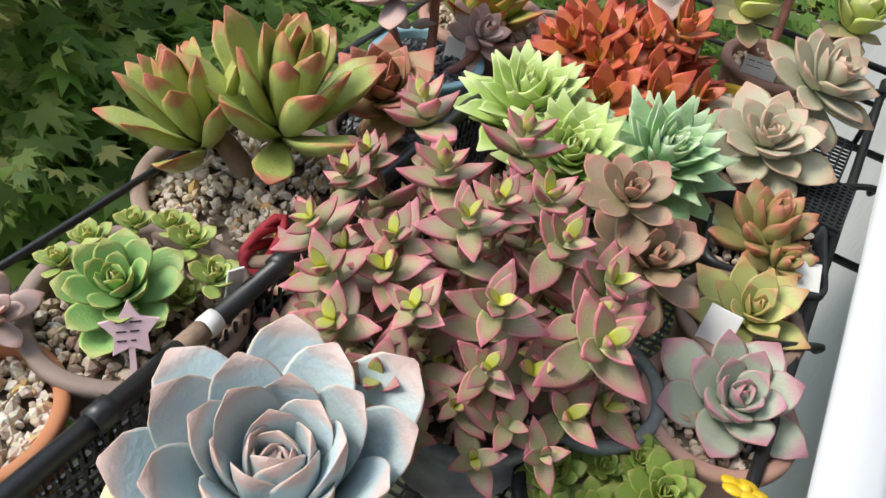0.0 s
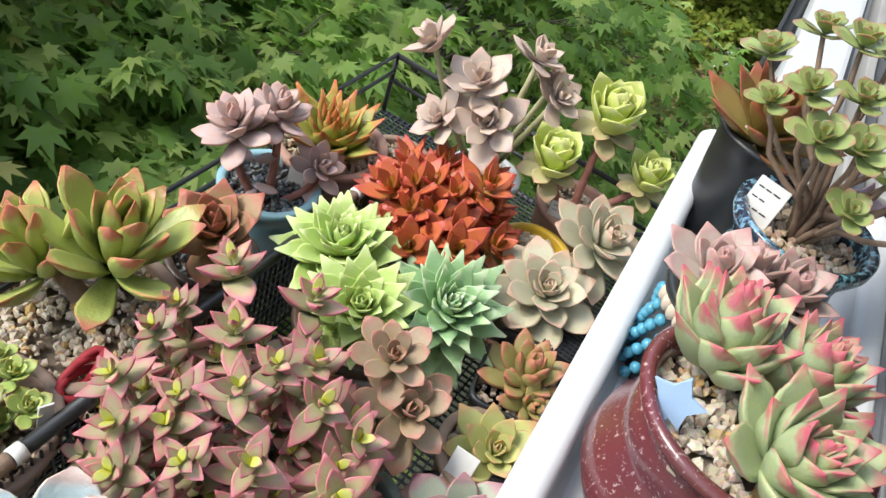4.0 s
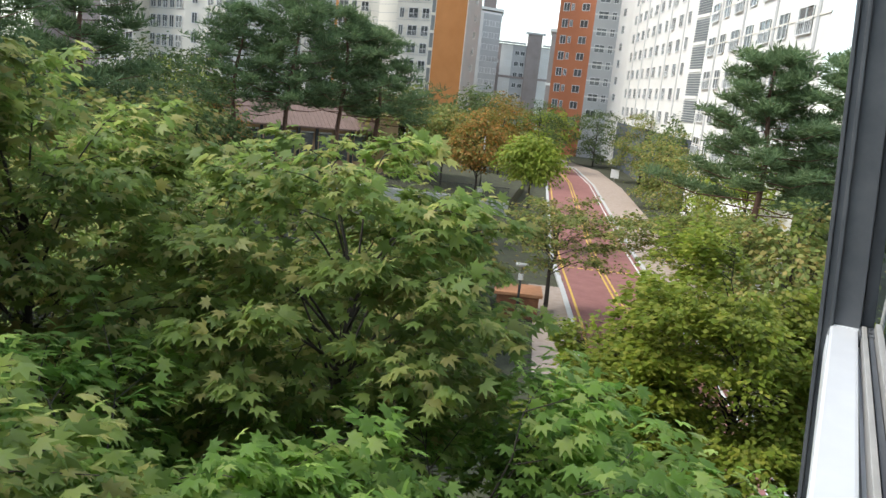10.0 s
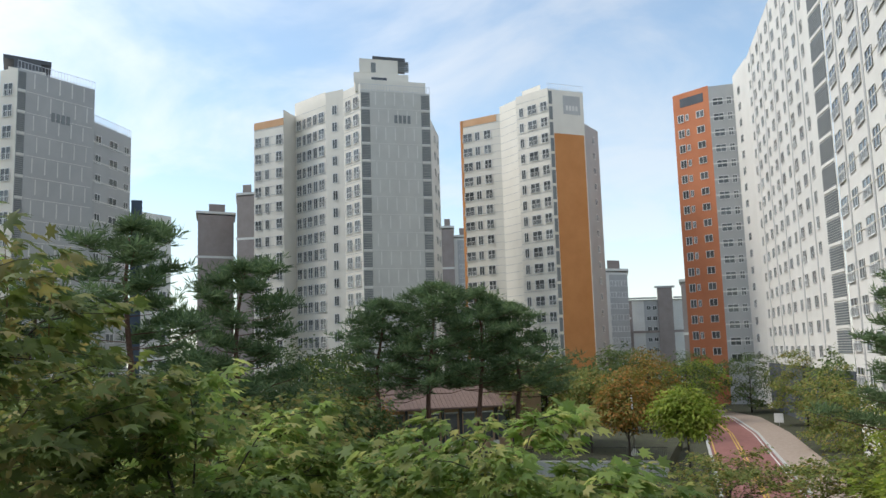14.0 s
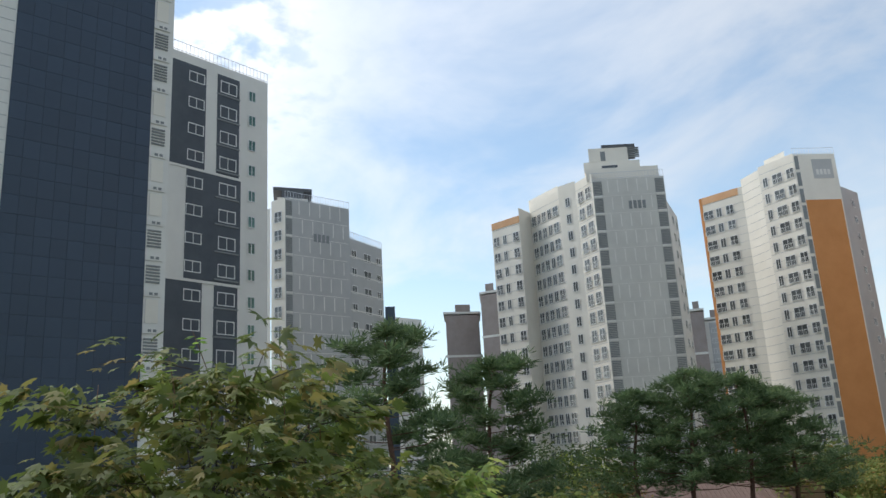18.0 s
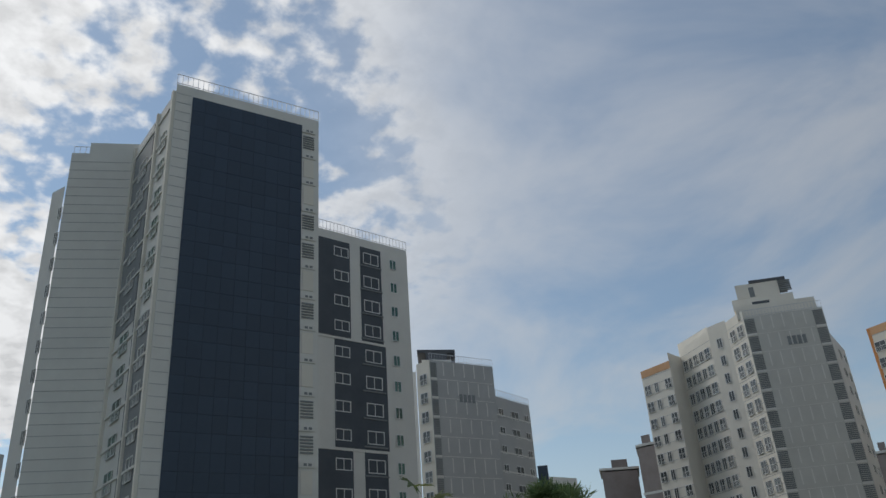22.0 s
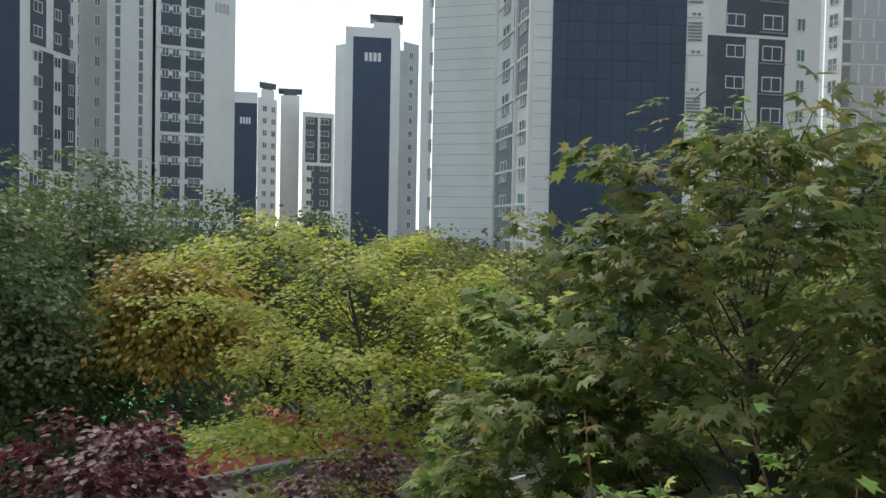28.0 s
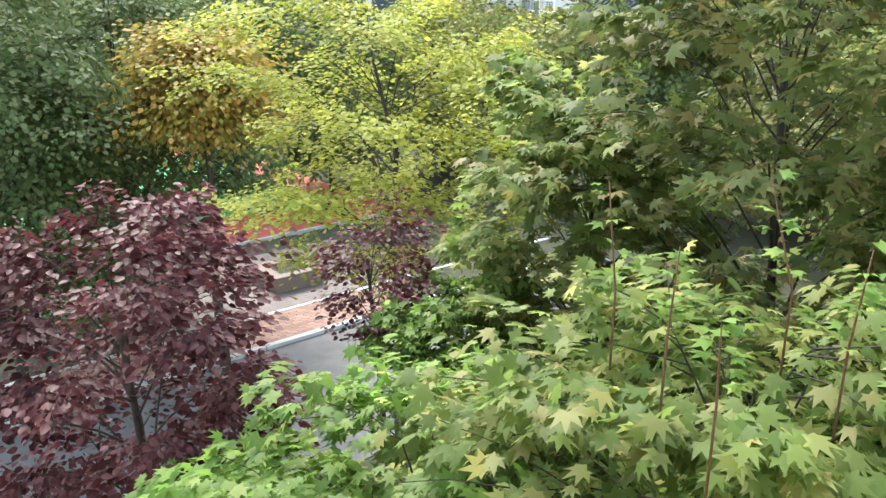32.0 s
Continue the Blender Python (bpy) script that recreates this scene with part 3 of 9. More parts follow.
for r in range(10):
    for c in range(34):
        box_bm(bm, (-13.6 + 0.3 * c + (0.15 if r % 2 else 0) + 0.006, 0.1 + 0.186 * r + 0.004, 0.10), (-13.6 + 0.3 * c + (0.15 if r % 2 else 0) + 0.294, 0.1 + 0.186 * r + 0.182, 0.135))
bm.transform(park_matrix(0, 0))
tagged(part("far_pavers", bm, material("rosy_brick_paver_rest", (0.27, 0.155, 0.115), (0.34, 0.21, 0.16), 0.85, 3, rand=0.22, island=True), pavers), kind="stuff")
slab_poly("edging", [park(-14, 1.98), park(14, 1.98), park(14, 2.15), park(-14, 2.15)], -0.1, 0.15, M_KERB, "pale edging stone behind the pavers", "kerb")
deck = thing("deck", "grey-brown boarded deck beside the brick walk", "deck", kind="structure")
board_me = mesh_of("board", box_bm(bmesh.new(), (0, 0.004, 0.0), (9.0, 0.176, 0.06)), M_DECK)
for k in range(30):
    ob = new("board", board_me); ob.parent = deck
    ob.matrix_basis = park_matrix(-2.2, 2.2 + 0.18 * k, 0.08)
part("joists", box_bm(bmesh.new(), (-2.2, 2.2, -0.1), (6.8, 7.6, 0.078)), M_DECK, deck).matrix_basis = park_matrix(0, 0)
planter = thing("planter_box", "square brown granite planter on the deck", "planter", park_matrix(2.2, 3.4, 0.14))
for lo, hi in (((0, 0, 0), (1.8, 0.35, 0.55)), ((0, 1.45, 0), (1.8, 1.8, 0.55)), ((0, 0.35, 0), (0.35, 1.45, 0.55)), ((1.45, 0.35, 0), (1.8, 1.45, 0.55))):
    part("side", box_bm(bmesh.new(), lo, hi, 0.012), M_GRANITE, planter)
part("soil", box_bm(bmesh.new(), (0.35, 0.35, 0.0), (1.45, 1.45, 0.42)), M_SOIL, planter)
lw = thing("low_wall", "low dark granite wall with a timber top beside the deck", "wall", park_matrix(-2.6, 4.2, 0.0))
part("body", box_bm(bmesh.new(), (-2.6, 0, 0), (0, 2.2, 0.62), 0.01), M_GRANITE, lw)
part("top", box_bm(bmesh.new(), (-2.7, -0.08, 0.62), (0.08, 2.28, 0.72), 0.01), M_DECK, lw)
slab_poly("court", [park(-12, 9.6), park(12, 9.6), park(12, 30), park(-12, 30)], -0.1, 0.06, M_REDCOURT, "red and green sports court surface", "court")
slab_poly("court_field", [park(-10, 13.4), park(10, 13.4), park(10, 28), park(-10, 28)], 0.0, 0.075, M_GREENCOURT, "green inner field of the sports court", "court")
slab_poly("court_line", [park(-12, 9.45), park(12, 9.45), park(12, 9.6), park(-12, 9.6)], -0.1, 0.12, M_KERB, "pale edging of the sports court", "kerb")
post = thing("court_post", "dark steel post at the court's edge", "post", park_matrix(0.4, 8.8, 0))
part("pole", tube_bm(bmesh.new(), [(0, 0, 0), (0, 0, 1.5), (0, 0, 3.2)], 0.16, 10), M_BLACKST, post, "", True)

# ---- apartment towers ----
def face_matrix(p, q):
    d = Vector((q[0] - p[0], q[1] - p[1], 0))
    ln = d.length
    d.normalize()
    m = Matrix.Identity(4)
    inward = Vector((-d.y, d.x, 0))
    if inward.dot(Vector((p[0], p[1], 0))) < 0:
        inward = -inward
    m.col[0][:3], m.col[1][:3], m.col[2][:3], m.col[3][:3] = d, inward, (0, 0, 1), (p[0], p[1], 0)
    return m, ln


def wall_block(tower, p, q, top, mat, depth=9.0, base=0.0, name="wall", label=""):
    """A prism whose front runs from p to q and which reaches back away from the window."""
    m, ln = face_matrix(p, q)
    away = Vector((p[0] + q[0], p[1] + q[1], 0)).normalized() * depth
    P, Q = Vector((*p, 0)), Vector((*q, 0))
    bm = bmesh.new()
    ring = [P, Q, Q + away, P + away]
    lo = [bm.verts.new(v + Vector((0, 0, base))) for v in ring]
    hi = [bm.verts.new(v + Vector((0, 0, top))) for v in ring]
    for k in range(4):
        bm.faces.new((lo[k], lo[(k + 1) % 4], hi[(k + 1) % 4], hi[k]))
    bm.faces.new(hi); bm.faces.new(lo[::-1])
    return part(name, bm, mat, tower, label)


WINDOW_MESHES = {}


def window_mesh(w, h, glass, frame_mat, balcony=False):
    key = (w, h, glass.name, frame_mat.name, balcony)
    if key not in WINDOW_MESHES:
        bm = bmesh.new()
        f = 0.09 if w < 3 else 0.12
        for lo, hi in (((-w / 2, -0.07, -h / 2), (-w / 2 + f, 0.05, h / 2)), ((w / 2 - f, -0.07, -h / 2), (w / 2, 0.05, h / 2)),
                       ((-w / 2 + f, -0.07, h / 2 - f), (w / 2 - f, 0.05, h / 2)), ((-w / 2 + f, -0.07, -h / 2), (w / 2 - f, 0.05, -h / 2 + f)),
                       ((-f / 3, -0.06, -h / 2 + f), (f / 3, 0.04, h / 2 - f))):
            box_bm(bm, lo, hi)
        for face in bm.faces:
            face.material_index = 0
        n0 = len(bm.faces)
        box_bm(bm, (-w / 2 + f, -0.015, -h / 2 + f), (w / 2 - f, 0.03, h / 2 - f))
        if balcony:
            box_bm(bm, (-w / 2, -0.16, -h / 2 + f), (w / 2, -0.13, -h / 2 + f + 0.05))
            box_bm(bm, (-w / 2, -0.16, -0.02), (w / 2, -0.13, 0.04))
        bm.faces.ensure_lookup_table()
        for i, face in enumerate(bm.faces):
            face.material_index = 1 if n0 <= i < n0 + 6 else 0
        WINDOW_MESHES[key] = mesh_of("window", bm, [frame_mat, glass])
    return WINDOW_MESHES[key]


def frame_mesh(w, h):
    """Window frame with a mullion as one closed ring with two lights."""
    key = ("frame", w, h)
    if key not in WINDOW_MESHES:
        f = 0.09
        xs, zs = [-w / 2, -w / 2 + f, -f / 3, f / 3, w / 2 - f, w / 2], [-h / 2, -h / 2 + f, h / 2 - f, h / 2]
        bm = bmesh.new()
        grid = {(i, j, k): bm.verts.new((x, y, z)) for i, x in enumerate(xs) for j, z in enumerate(zs) for k, y in enumerate((-0.07, 0.05))}
        for i in range(5):
            for j in range(3):
                if j == 1 and i in (1, 3):
                    continue
                for k in (0, 1):
                    bm.faces.new([grid[c] for c in ((i, j, k), (i + 1, j, k), (i + 1, j + 1, k), (i, j + 1, k))])
        for i in (1, 3):
            for c in (((i, 1), (i + 1, 1)), ((i + 1, 1), (i + 1, 2)), ((i + 1, 2), (i, 2)), ((i, 2), (i, 1))):
                bm.faces.new([grid[(*c[0], 0)], grid[(*c[1], 0)], grid[(*c[1], 1)], grid[(*c[0], 1)]])
        WINDOW_MESHES[key] = mesh_of("window", bm, M_FRAME)
    return WINDOW_MESHES[key]


def guard_mesh(w, h):
    """Low balcony guard in front of a tall window, one welded piece."""
    key = ("guard", w, h)
    if key not in WINDOW_MESHES:
        bm = bmesh.new()
        n = max(3, int(w / 0.3))
        xs = [-w / 2 + w * k / n for k in range(n + 1)]
        top = [bm.verts.new((x, -0.15, -0.02)) for x in xs]
        mid = [bm.verts.new((x, -0.15, -0.08)) for x in xs]
        low = [bm.verts.new((x, -0.15, -h / 2 + 0.06)) for x in xs]
        bot = [bm.verts.new((x, -0.15, -h / 2)) for x in xs]
        for k in range(n):
            bm.faces.new((top[k], top[k + 1], mid[k + 1], mid[k]))
            bm.faces.new((low[k], low[k + 1], bot[k + 1], bot[k]))
        for k in range(n + 1):
            e = Vector((0.03, 0, 0)) if k < n else Vector((-0.03, 0, 0))
            a, b = bm.verts.new(mid[k].co + e), bm.verts.new(low[k].co + e)
            bm.faces.new((mid[k], a, b, low[k]))
        r = bmesh.ops.extrude_face_region(bm, geom=list(bm.faces))
        bmesh.ops.translate(bm, vec=(0, 0.03, 0), verts=[v for v in r["geom"] if isinstance(v, bmesh.types.BMVert)])
        WINDOW_MESHES[key] = mesh_of("guard", bm, M_FRAME)
    return WINDOW_MESHES[key]


def pane_mesh(w, h, glass):
    key = ("pane", w, h, glass.name)
    if key not in WINDOW_MESHES:
        WINDOW_MESHES[key] = mesh_of("pane", box_bm(bmesh.new(), (-w / 2 + 0.09, -0.015, -h / 2 + 0.09), (w / 2 - 0.09, 0.03, h / 2 - 0.09)), glass)
    return WINDOW_MESHES[key]


def windows(tower, p, q, top, count, cols, storey=2.8, drop=1.7, skip=(), split=True):
    """Rows of windows on a front: cols are (fraction along the front, width, height, glass, balcony)."""
    m, ln = face_matrix(p, q)
    for k in range(count):
        z = top - drop - k * storey
        for u, w, h, glass, balcony in cols:
            if (k, u) in skip:
                continue
            if split:
                ob = new("window", frame_mesh(w, h))
                pane = new("pane", pane_mesh(w, h, glass))
                pane.parent = ob
                if balcony:
                    guard_ob = new("guard", guard_mesh(w, h))
                    guard_ob.parent = ob
            else:
                ob = new("window", window_mesh(w, h, glass, M_FRAME, balcony))
            ob.parent = tower
            ob.matrix_basis = m @ Matrix.Translation((u * ln, -0.02, z))


def slabs(tower, p, q, top, boxes, mat, name, label="", proud=0.05):
    """Boxes laid on a front as one part: each (u0, u1, down0, down1) with u as fraction, down in metres from the top."""
    m, ln = face_matrix(p, q)
    if name in ("joint", "louvre"):
        bm = bmesh.new()
        for u0, u1, d0, d1 in boxes:
            box_bm(bm, (u0 * ln, -proud, top - d1), (u1 * ln, 0.06, top - d0))
        bm.transform(m)
        return tagged(part(name, bm, mat, tower, label), kind="stuff")
    for u0, u1, d0, d1 in boxes:
        bm = box_bm(bmesh.new(), (u0 * ln, -proud, top - d1), (u1 * ln, 0.06, top - d0))
        bm.transform(m)
        part(name, bm, mat, tower, label)


def rail(tower, p, q, z, h=1.1, back=0.0):
    """Steel parapet railing along a roof edge."""
    m, ln = face_matrix(p, q)
    bm = bmesh.new()
    box_bm(bm, (0, back, z + h - 0.05), (ln, back + 0.05, z + h))
    box_bm(bm, (0, back, z + 0.12), (ln, back + 0.05, z + 0.17))
    n = max(3, int(ln / 0.45))
    for k in range(n + 1):
        x = ln * k / n
        box_bm(bm, (x - 0.02, back + 0.01, z), (x + 0.02, back + 0.05, z + h))
    bm.transform(m)
    return part("roof_railing", bm, M_STEEL, tower, "thin steel roof railing")


def number_bars(tower, p, q, z, u0, u1, h, mat):
    """The block's number, as plain bars."""
    m, ln = face_matrix(p, q)
    bm = bmesh.new()
    n = 4
    for k in range(n):
        a = u0 + (u1 - u0) * (k + 0.12) / n
        b = u0 + (u1 - u0) * (k + 0.82) / n
        box_bm(bm, (a * ln, -0.06, z - h / 2), (b * ln, -0.02, z + h / 2))
    bm.transform(m)
    part("sign", bm, mat, tower, "row of plain bars as a wall sign")


def pent(tower, p, q, z0, z1, mat, depth=5.0, roof=True):
    wall_block(tower, p, q, z1, mat, depth, z0, "penthouse")
    if roof:
        d = (Vector((*q, 0)) - Vector((*p, 0))) * 0.14
        wall_block(tower, (p[0] - d.x, p[1] - d.y), (q[0] + d.x, q[1] + d.y), z1 + 1.6, M_ROOFD, depth + 1.0, z1 + 1.1, "roof", "dark overhanging metal roof slab")
        wall_block(tower, (p[0] + d.x, p[1] + d.y), (q[0] - d.x, q[1] - d.y), z1 + 1.1, M_ROOFD, depth - 1.0, z1, "roof_shaft")


def lerp(p, q, u):
    return (p[0] + (q[0] - p[0]) * u, p[1] + (q[1] - p[1]) * u)


def tick_panel(tower, p, q, top, u0, u1, n, mat, storey=2.8):
    """Storey joints and short pale ticks of a precast panel wall."""
    joints = [(u0, u1, k * storey - 0.035, k * storey + 0.035) for k in range(1, n)]
    slabs(tower, p, q, top, joints, mat, "joint", "pale horizontal panel joints", 0.03)
    ticks = []
    for k in range(n):
        for j in range(5):
            u = u0 + (u1 - u0) * ((j + 0.5 + (0.3 if k % 2 else 0)) / 5.3)
            ticks.append((u, u + 0.014, k * storey + 0.2, k * storey + 2.2))
    slabs(tower, p, q, top, ticks, mat, "joint", "short pale vertical panel joints", 0.025)


def louvres(tower, p, q, top, u0, u1, n, storey=2.8):
    m, ln = face_matrix(p, q)
    bm = bmesh.new()
    for k in range(n):
        z = top - k * storey - 0.35
        for j in range(9):
            box_bm(bm, (u0 * ln, -0.09, z - 0.26 * j - 0.17), (u1 * ln, 0.02, z - 0.26 * j))
    bm.transform(m)
    tagged(part("louvre", bm, M_TLOUV, tower, "grey storey-high louvres"), kind="stuff")
    slabs(tower, p, q, top, [(u0, u1, k * storey - 0.17, k * storey + 0.17) for k in range(1, n)], M_TWHITE, "floor_band", "", 0.1)


G, GG = M_GLASS, M_GREENGL

# pale tower with the grey panelled end wall
t_a = thing("apartment_tower", "tall cream apartment tower with a grey panelled end wall", "apartment building", group="apartment towers")
F, Gp = (-85.5, 87.0), (-79.0, 96.1)
wall_block(t_a, F, Gp, 51.1, M_TPANEL, 12)
wall_block(t_a, (-86.4, 86.8), (-80.0, 96.3), 53.2, M_TCREAM, 9, 51.1, "parapet")
louvres(t_a, F, Gp, 51.1, 0.01, 0.13, 16)
louvres(t_a, F, Gp, 51.1, 0.87, 0.99, 16)
tick_panel(t_a, F, Gp, 51.1, 0.14, 0.86, 16, M_TWHITE)
number_bars(t_a, F, Gp, 46.7, 0.47, 0.72, 1.3, M_TLOUV)
E_, D_ = (-90.2, 87.9), (-93.6, 87.2)
wall_block(t_a, E_, F, 52.2, M_TCREAM, 10)
windows(t_a, E_, F, 51.1, 16, [(0.27, 1.5, 1.9, G, True), (0.72, 1.5, 1.9, G, True)])
wall_block(t_a, D_, E_, 52.6, M_TCREAM, 10)
windows(t_a, D_, E_, 51.1, 16, [(0.5, 1.0, 1.6, G, False)])
C_, B_, A_ = (-102.0, 88.0), (-100.4, 84.1), (-106.5, 82.9)
wall_block(t_a, C_, D_, 51.9, M_TCREAM, 10)
windows(t_a, C_, D_, 50.4, 16, [(0.13, 1.3, 1.8, G, True), (0.30, 0.9, 1.8, G, False), (0.47, 1.2, 1.8, G, True), (0.66, 1.1, 1.8, G, False), (0.86, 1.5, 1.8, G, True)])
wall_block(t_a, B_, C_, 50.6, M_TCREAM, 8)
wall_block(t_a, A_, B_, 49.2, M_TCREAM, 10)
slabs(t_a, A_, B_, 49.2, [(0, 1, 0, 1.2)], M_TPEACH, "cornice", "orange painted top band")
windows(t_a, A_, B_, 47.4, 15, [(0.15, 1.4, 1.7, G, True), (0.45, 0.9, 1.7, G, False), (0.85, 1.3, 1.7, G, True)])
pent(t_a, (-87.8, 87.9), (-82.6, 95.2), 53.2, 54.9, M_TCREAM, roof=False)
pent(t_a, (-87.2, 88.6), (-83.6, 93.8), 54.9, 57.2, M_TCREAM, roof=False)
wall_block(t_a, (-85.9, 90.3), (-82.9, 94.8), 57.7, M_ROOFD, 6.0, 57.2, "roof", "dark overhanging metal roof slab")
slabs(t_a, (-87.2, 88.6), (-83.6, 93.8), 57.2, [(0.30, 0.42, 0.6, 2.2)], M_TLOUV, "roof_door", "grey roof door", 0.05)
slabs(t_a, (-87.8, 87.9), (-82.6, 95.2), 54.9, [(0.32, 0.60, 0.7, 1.4)], M_TDARK, "roof_vent", "dark ventilation slot", 0.05)
slabs(t_a, (-83.6, 93.8), (-82.6, 95.2), 57.0, [(0.0, 1.0, 0.3 * k, 0.3 * k + 0.14) for k in range(6)], M_TLOUV, "louvre", "dark stair louvres", 0.3)
pent(t_a, (-103.5, 89.2), (-95.0, 88.5), 51.9, 53.4, M_TCREAM, roof=False)
rail(t_a, F, Gp, 51.1)
for p_, q_, top_ in ((A_, B_, 49.2), (C_, D_, 51.9), (E_, F, 52.2)):
    slabs(t_a, p_, q_, top_, [(0, 1, k * 1.4 - 0.03, k * 1.4 + 0.03) for k in range(1, 36)], M_TGREY, "joint", "fine horizontal panel joints", 0.02)
H_ = (-84.6, 105.0)
wall_block(t_a, Gp, H_, 47.0, M_TWHITE, 8)
windows(t_a, Gp, H_, 46.6, 15, [(0.45, 1.5, 1.4, G, False), (0.8, 1.2, 1.4, G, False)])

# cream tower with an orange end panel
t_b = thing("apartment_tower", "tall cream apartment tower with an orange end panel", "apartment building", group="apartment towers")
F, Gp = (-69.6, 116.8), (-66.2, 123.0)
wall_block(t_b, F, Gp, 54.8, M_TCREAM, 12)
slabs(t_b, F, Gp, 54.8, [(0.13, 0.97, 7.8, 54.6)], M_TORANGE, "panel", "large orange painted panel")
slabs(t_b, F, Gp, 54.8, [(0.02, 0.11, k * 2.8 + 0.3, k * 2.8 + 2.6) for k in range(18)], M_TLOUV, "louvre", "narrow grey louvres")
slabs(t_b, F, Gp, 54.8, [(0.42, 0.9, 0.9, 4.2)], M_TGREY, "sign_panel", "grey panel behind the wall sign")
number_bars(t_b, F, Gp, 51.7, 0.48, 0.84, 0.9, M_TWHITE)
E_ = (-76.6, 117.4)
wall_block(t_b, E_, F, 55.0, M_TCREAM, 10)
windows(t_b, E_, F, 53.6, 17, [(0.16, 1.0, 1.7, G, False), (0.5, 2.0, 1.7, G, True), (0.86, 1.5, 1.7, G, True)])
D_, A_ = (-81.3, 119.0), (-89.3, 118.0)
wall_block(t_b, D_, E_, 54.6, M_TCREAM, 9)
wall_block(t_b, A_, D_, 53.4, M_TCREAM, 9)
slabs(t_b, A_, D_, 53.4, [(0, 0.9, 0, 1.3)], M_TPEACH, "cornice", "orange painted top band")
windows(t_b, A_, D_, 51.6, 16, [(0.14, 2.0, 1.7, G, True), (0.40, 1.1, 1.7, G, False), (0.66, 1.5, 1.7, G, True)])
slabs(t_b, A_, D_, 53.4, [(-0.05, 0.02, 0, 53)], M_TORANGE, "corner_strip", "orange painted corner strip")
wall_block(t_b, Gp, (-67.0, 129.4), 49.2, M_TGREY, 8)
windows(t_b, Gp, (-67.0, 129.4), 48.6, 15, [(0.6, 1.0, 1.3, G, False)])
pent(t_b, (-76.0, 118.6), (-71.5, 117.6), 55.0, 56.2, M_TCREAM, roof=False)
rail(t_b, F, Gp, 54.8)
for p_, q_, top_ in ((A_, D_, 53.4), (D_, E_, 54.6), (E_, F, 55.0)):
    slabs(t_b, p_, q_, top_, [(0, 1, k * 1.4 - 0.03, k * 1.4 + 0.03) for k in range(1, 36)], M_TGREY, "joint", "fine horizontal panel joints", 0.02)

# terracotta, grey and white slab tower that runs towards the window
t_c = thing("apartment_tower", "long white apartment slab with a terracotta end bay", "apartment building", group="apartment towers")
A_, B_, C_, D_ = (-56.4, 139.0), (-49.2, 137.5), (-45.3, 139.0), (-40.4, 131.0)
wall_block(t_c, A_, B_, 55.6, M_TBRICK, 10)
windows(t_c, A_, B_, 52.6, 17, [(0.2, 1.3, 1.5, G, False), (0.38, 0.7, 1.2, G, False), (0.74, 1.6, 1.3, G, False)])
slabs(t_c, A_, B_, 55.6, [(0.2, 0.85, 1.0, 2.6)], M_TDARK, "opening", "dark opening under the roof beam")
wall_block(t_c, B_, C_, 55.4, M_TGREY, 10)
windows(t_c, B_, C_, 54.2, 17, [(0.35, 1.8, 1.4, G, False), (0.8, 0.9, 1.4, G, False)])
slabs(t_c, B_, C_, 55.4, [(0, 1, k * 2.8 - 0.12, k * 2.8 + 0.12) for k in range(1, 17)], M_TWHITE, "floor_band", "", 0.06)
wall_block(t_c, C_, D_, 56.6, M_TWHITE, 10)
windows(t_c, C_, D_, 54.6, 17, [(0.4, 1.5, 1.4, G, False)])
N_ = (-21.0, 90.6)
wall_block(t_c, D_, N_, 56.2, M_TWHITE, 10)
windows(t_c, D_, N_, 55.4, 17, [(0.08 + 0.094 * k, 1.7 if k % 3 else 1.2, 1.5, G, k % 3 == 1) for k in range(10)])
slabs(t_c, D_, N_, 56.2, [(0.125 + 0.188 * k, 0.135 + 0.188 * k, 0, 49) for k in range(5)], M_TGREY, "pilaster", "thin grey pilasters")
slabs(t_c, D_, N_, 56.2, [(0, 1, 49.2, 56.2)], M_TDARK, "plinth", "charcoal ground-floor plinth", 0.12)
O_ = (-18.6, 86.6)
wall_block(t_c, N_, O_, 56.2, M_TWHITE, 8)
louvres(t_c, N_, O_, 56.2, 0.08, 0.92, 17)
slabs(t_c, N_, O_, 56.2, [(0, 1, 49.2, 56.2)], M_TDARK, "plinth", "charcoal ground-floor plinth", 0.12)
t_d = thing("apartment_tower", "white apartment block with balcony windows beside the road", "apartment building", group="apartment towers")
P_, Q_ = (-15.9, 74.3), (-4.0, 46.0)
wall_block(t_d, P_, Q_, 66.0, M_TWHITE, 10)
windows(t_d, P_, Q_, 64.8, 21, [(0.06 + 0.135 * k, 1.9 if k % 2 else 2.6, 1.6, G, k % 2 == 0) for k in range(7)])
slabs(t_d, P_, Q_, 66.0, [(0.12 + 0.27 * k, 0.135 + 0.27 * k, 0, 60) for k in range(4)], M_TGREY, "pilaster", "thin grey pilasters")
slabs(t_d, P_, Q_, 66.0, [(0, 1, k * 2.8 - 0.05, k * 2.8 + 0.05) for k in range(1, 22)], M_TCREAM, "floor_band", "", 0.05)

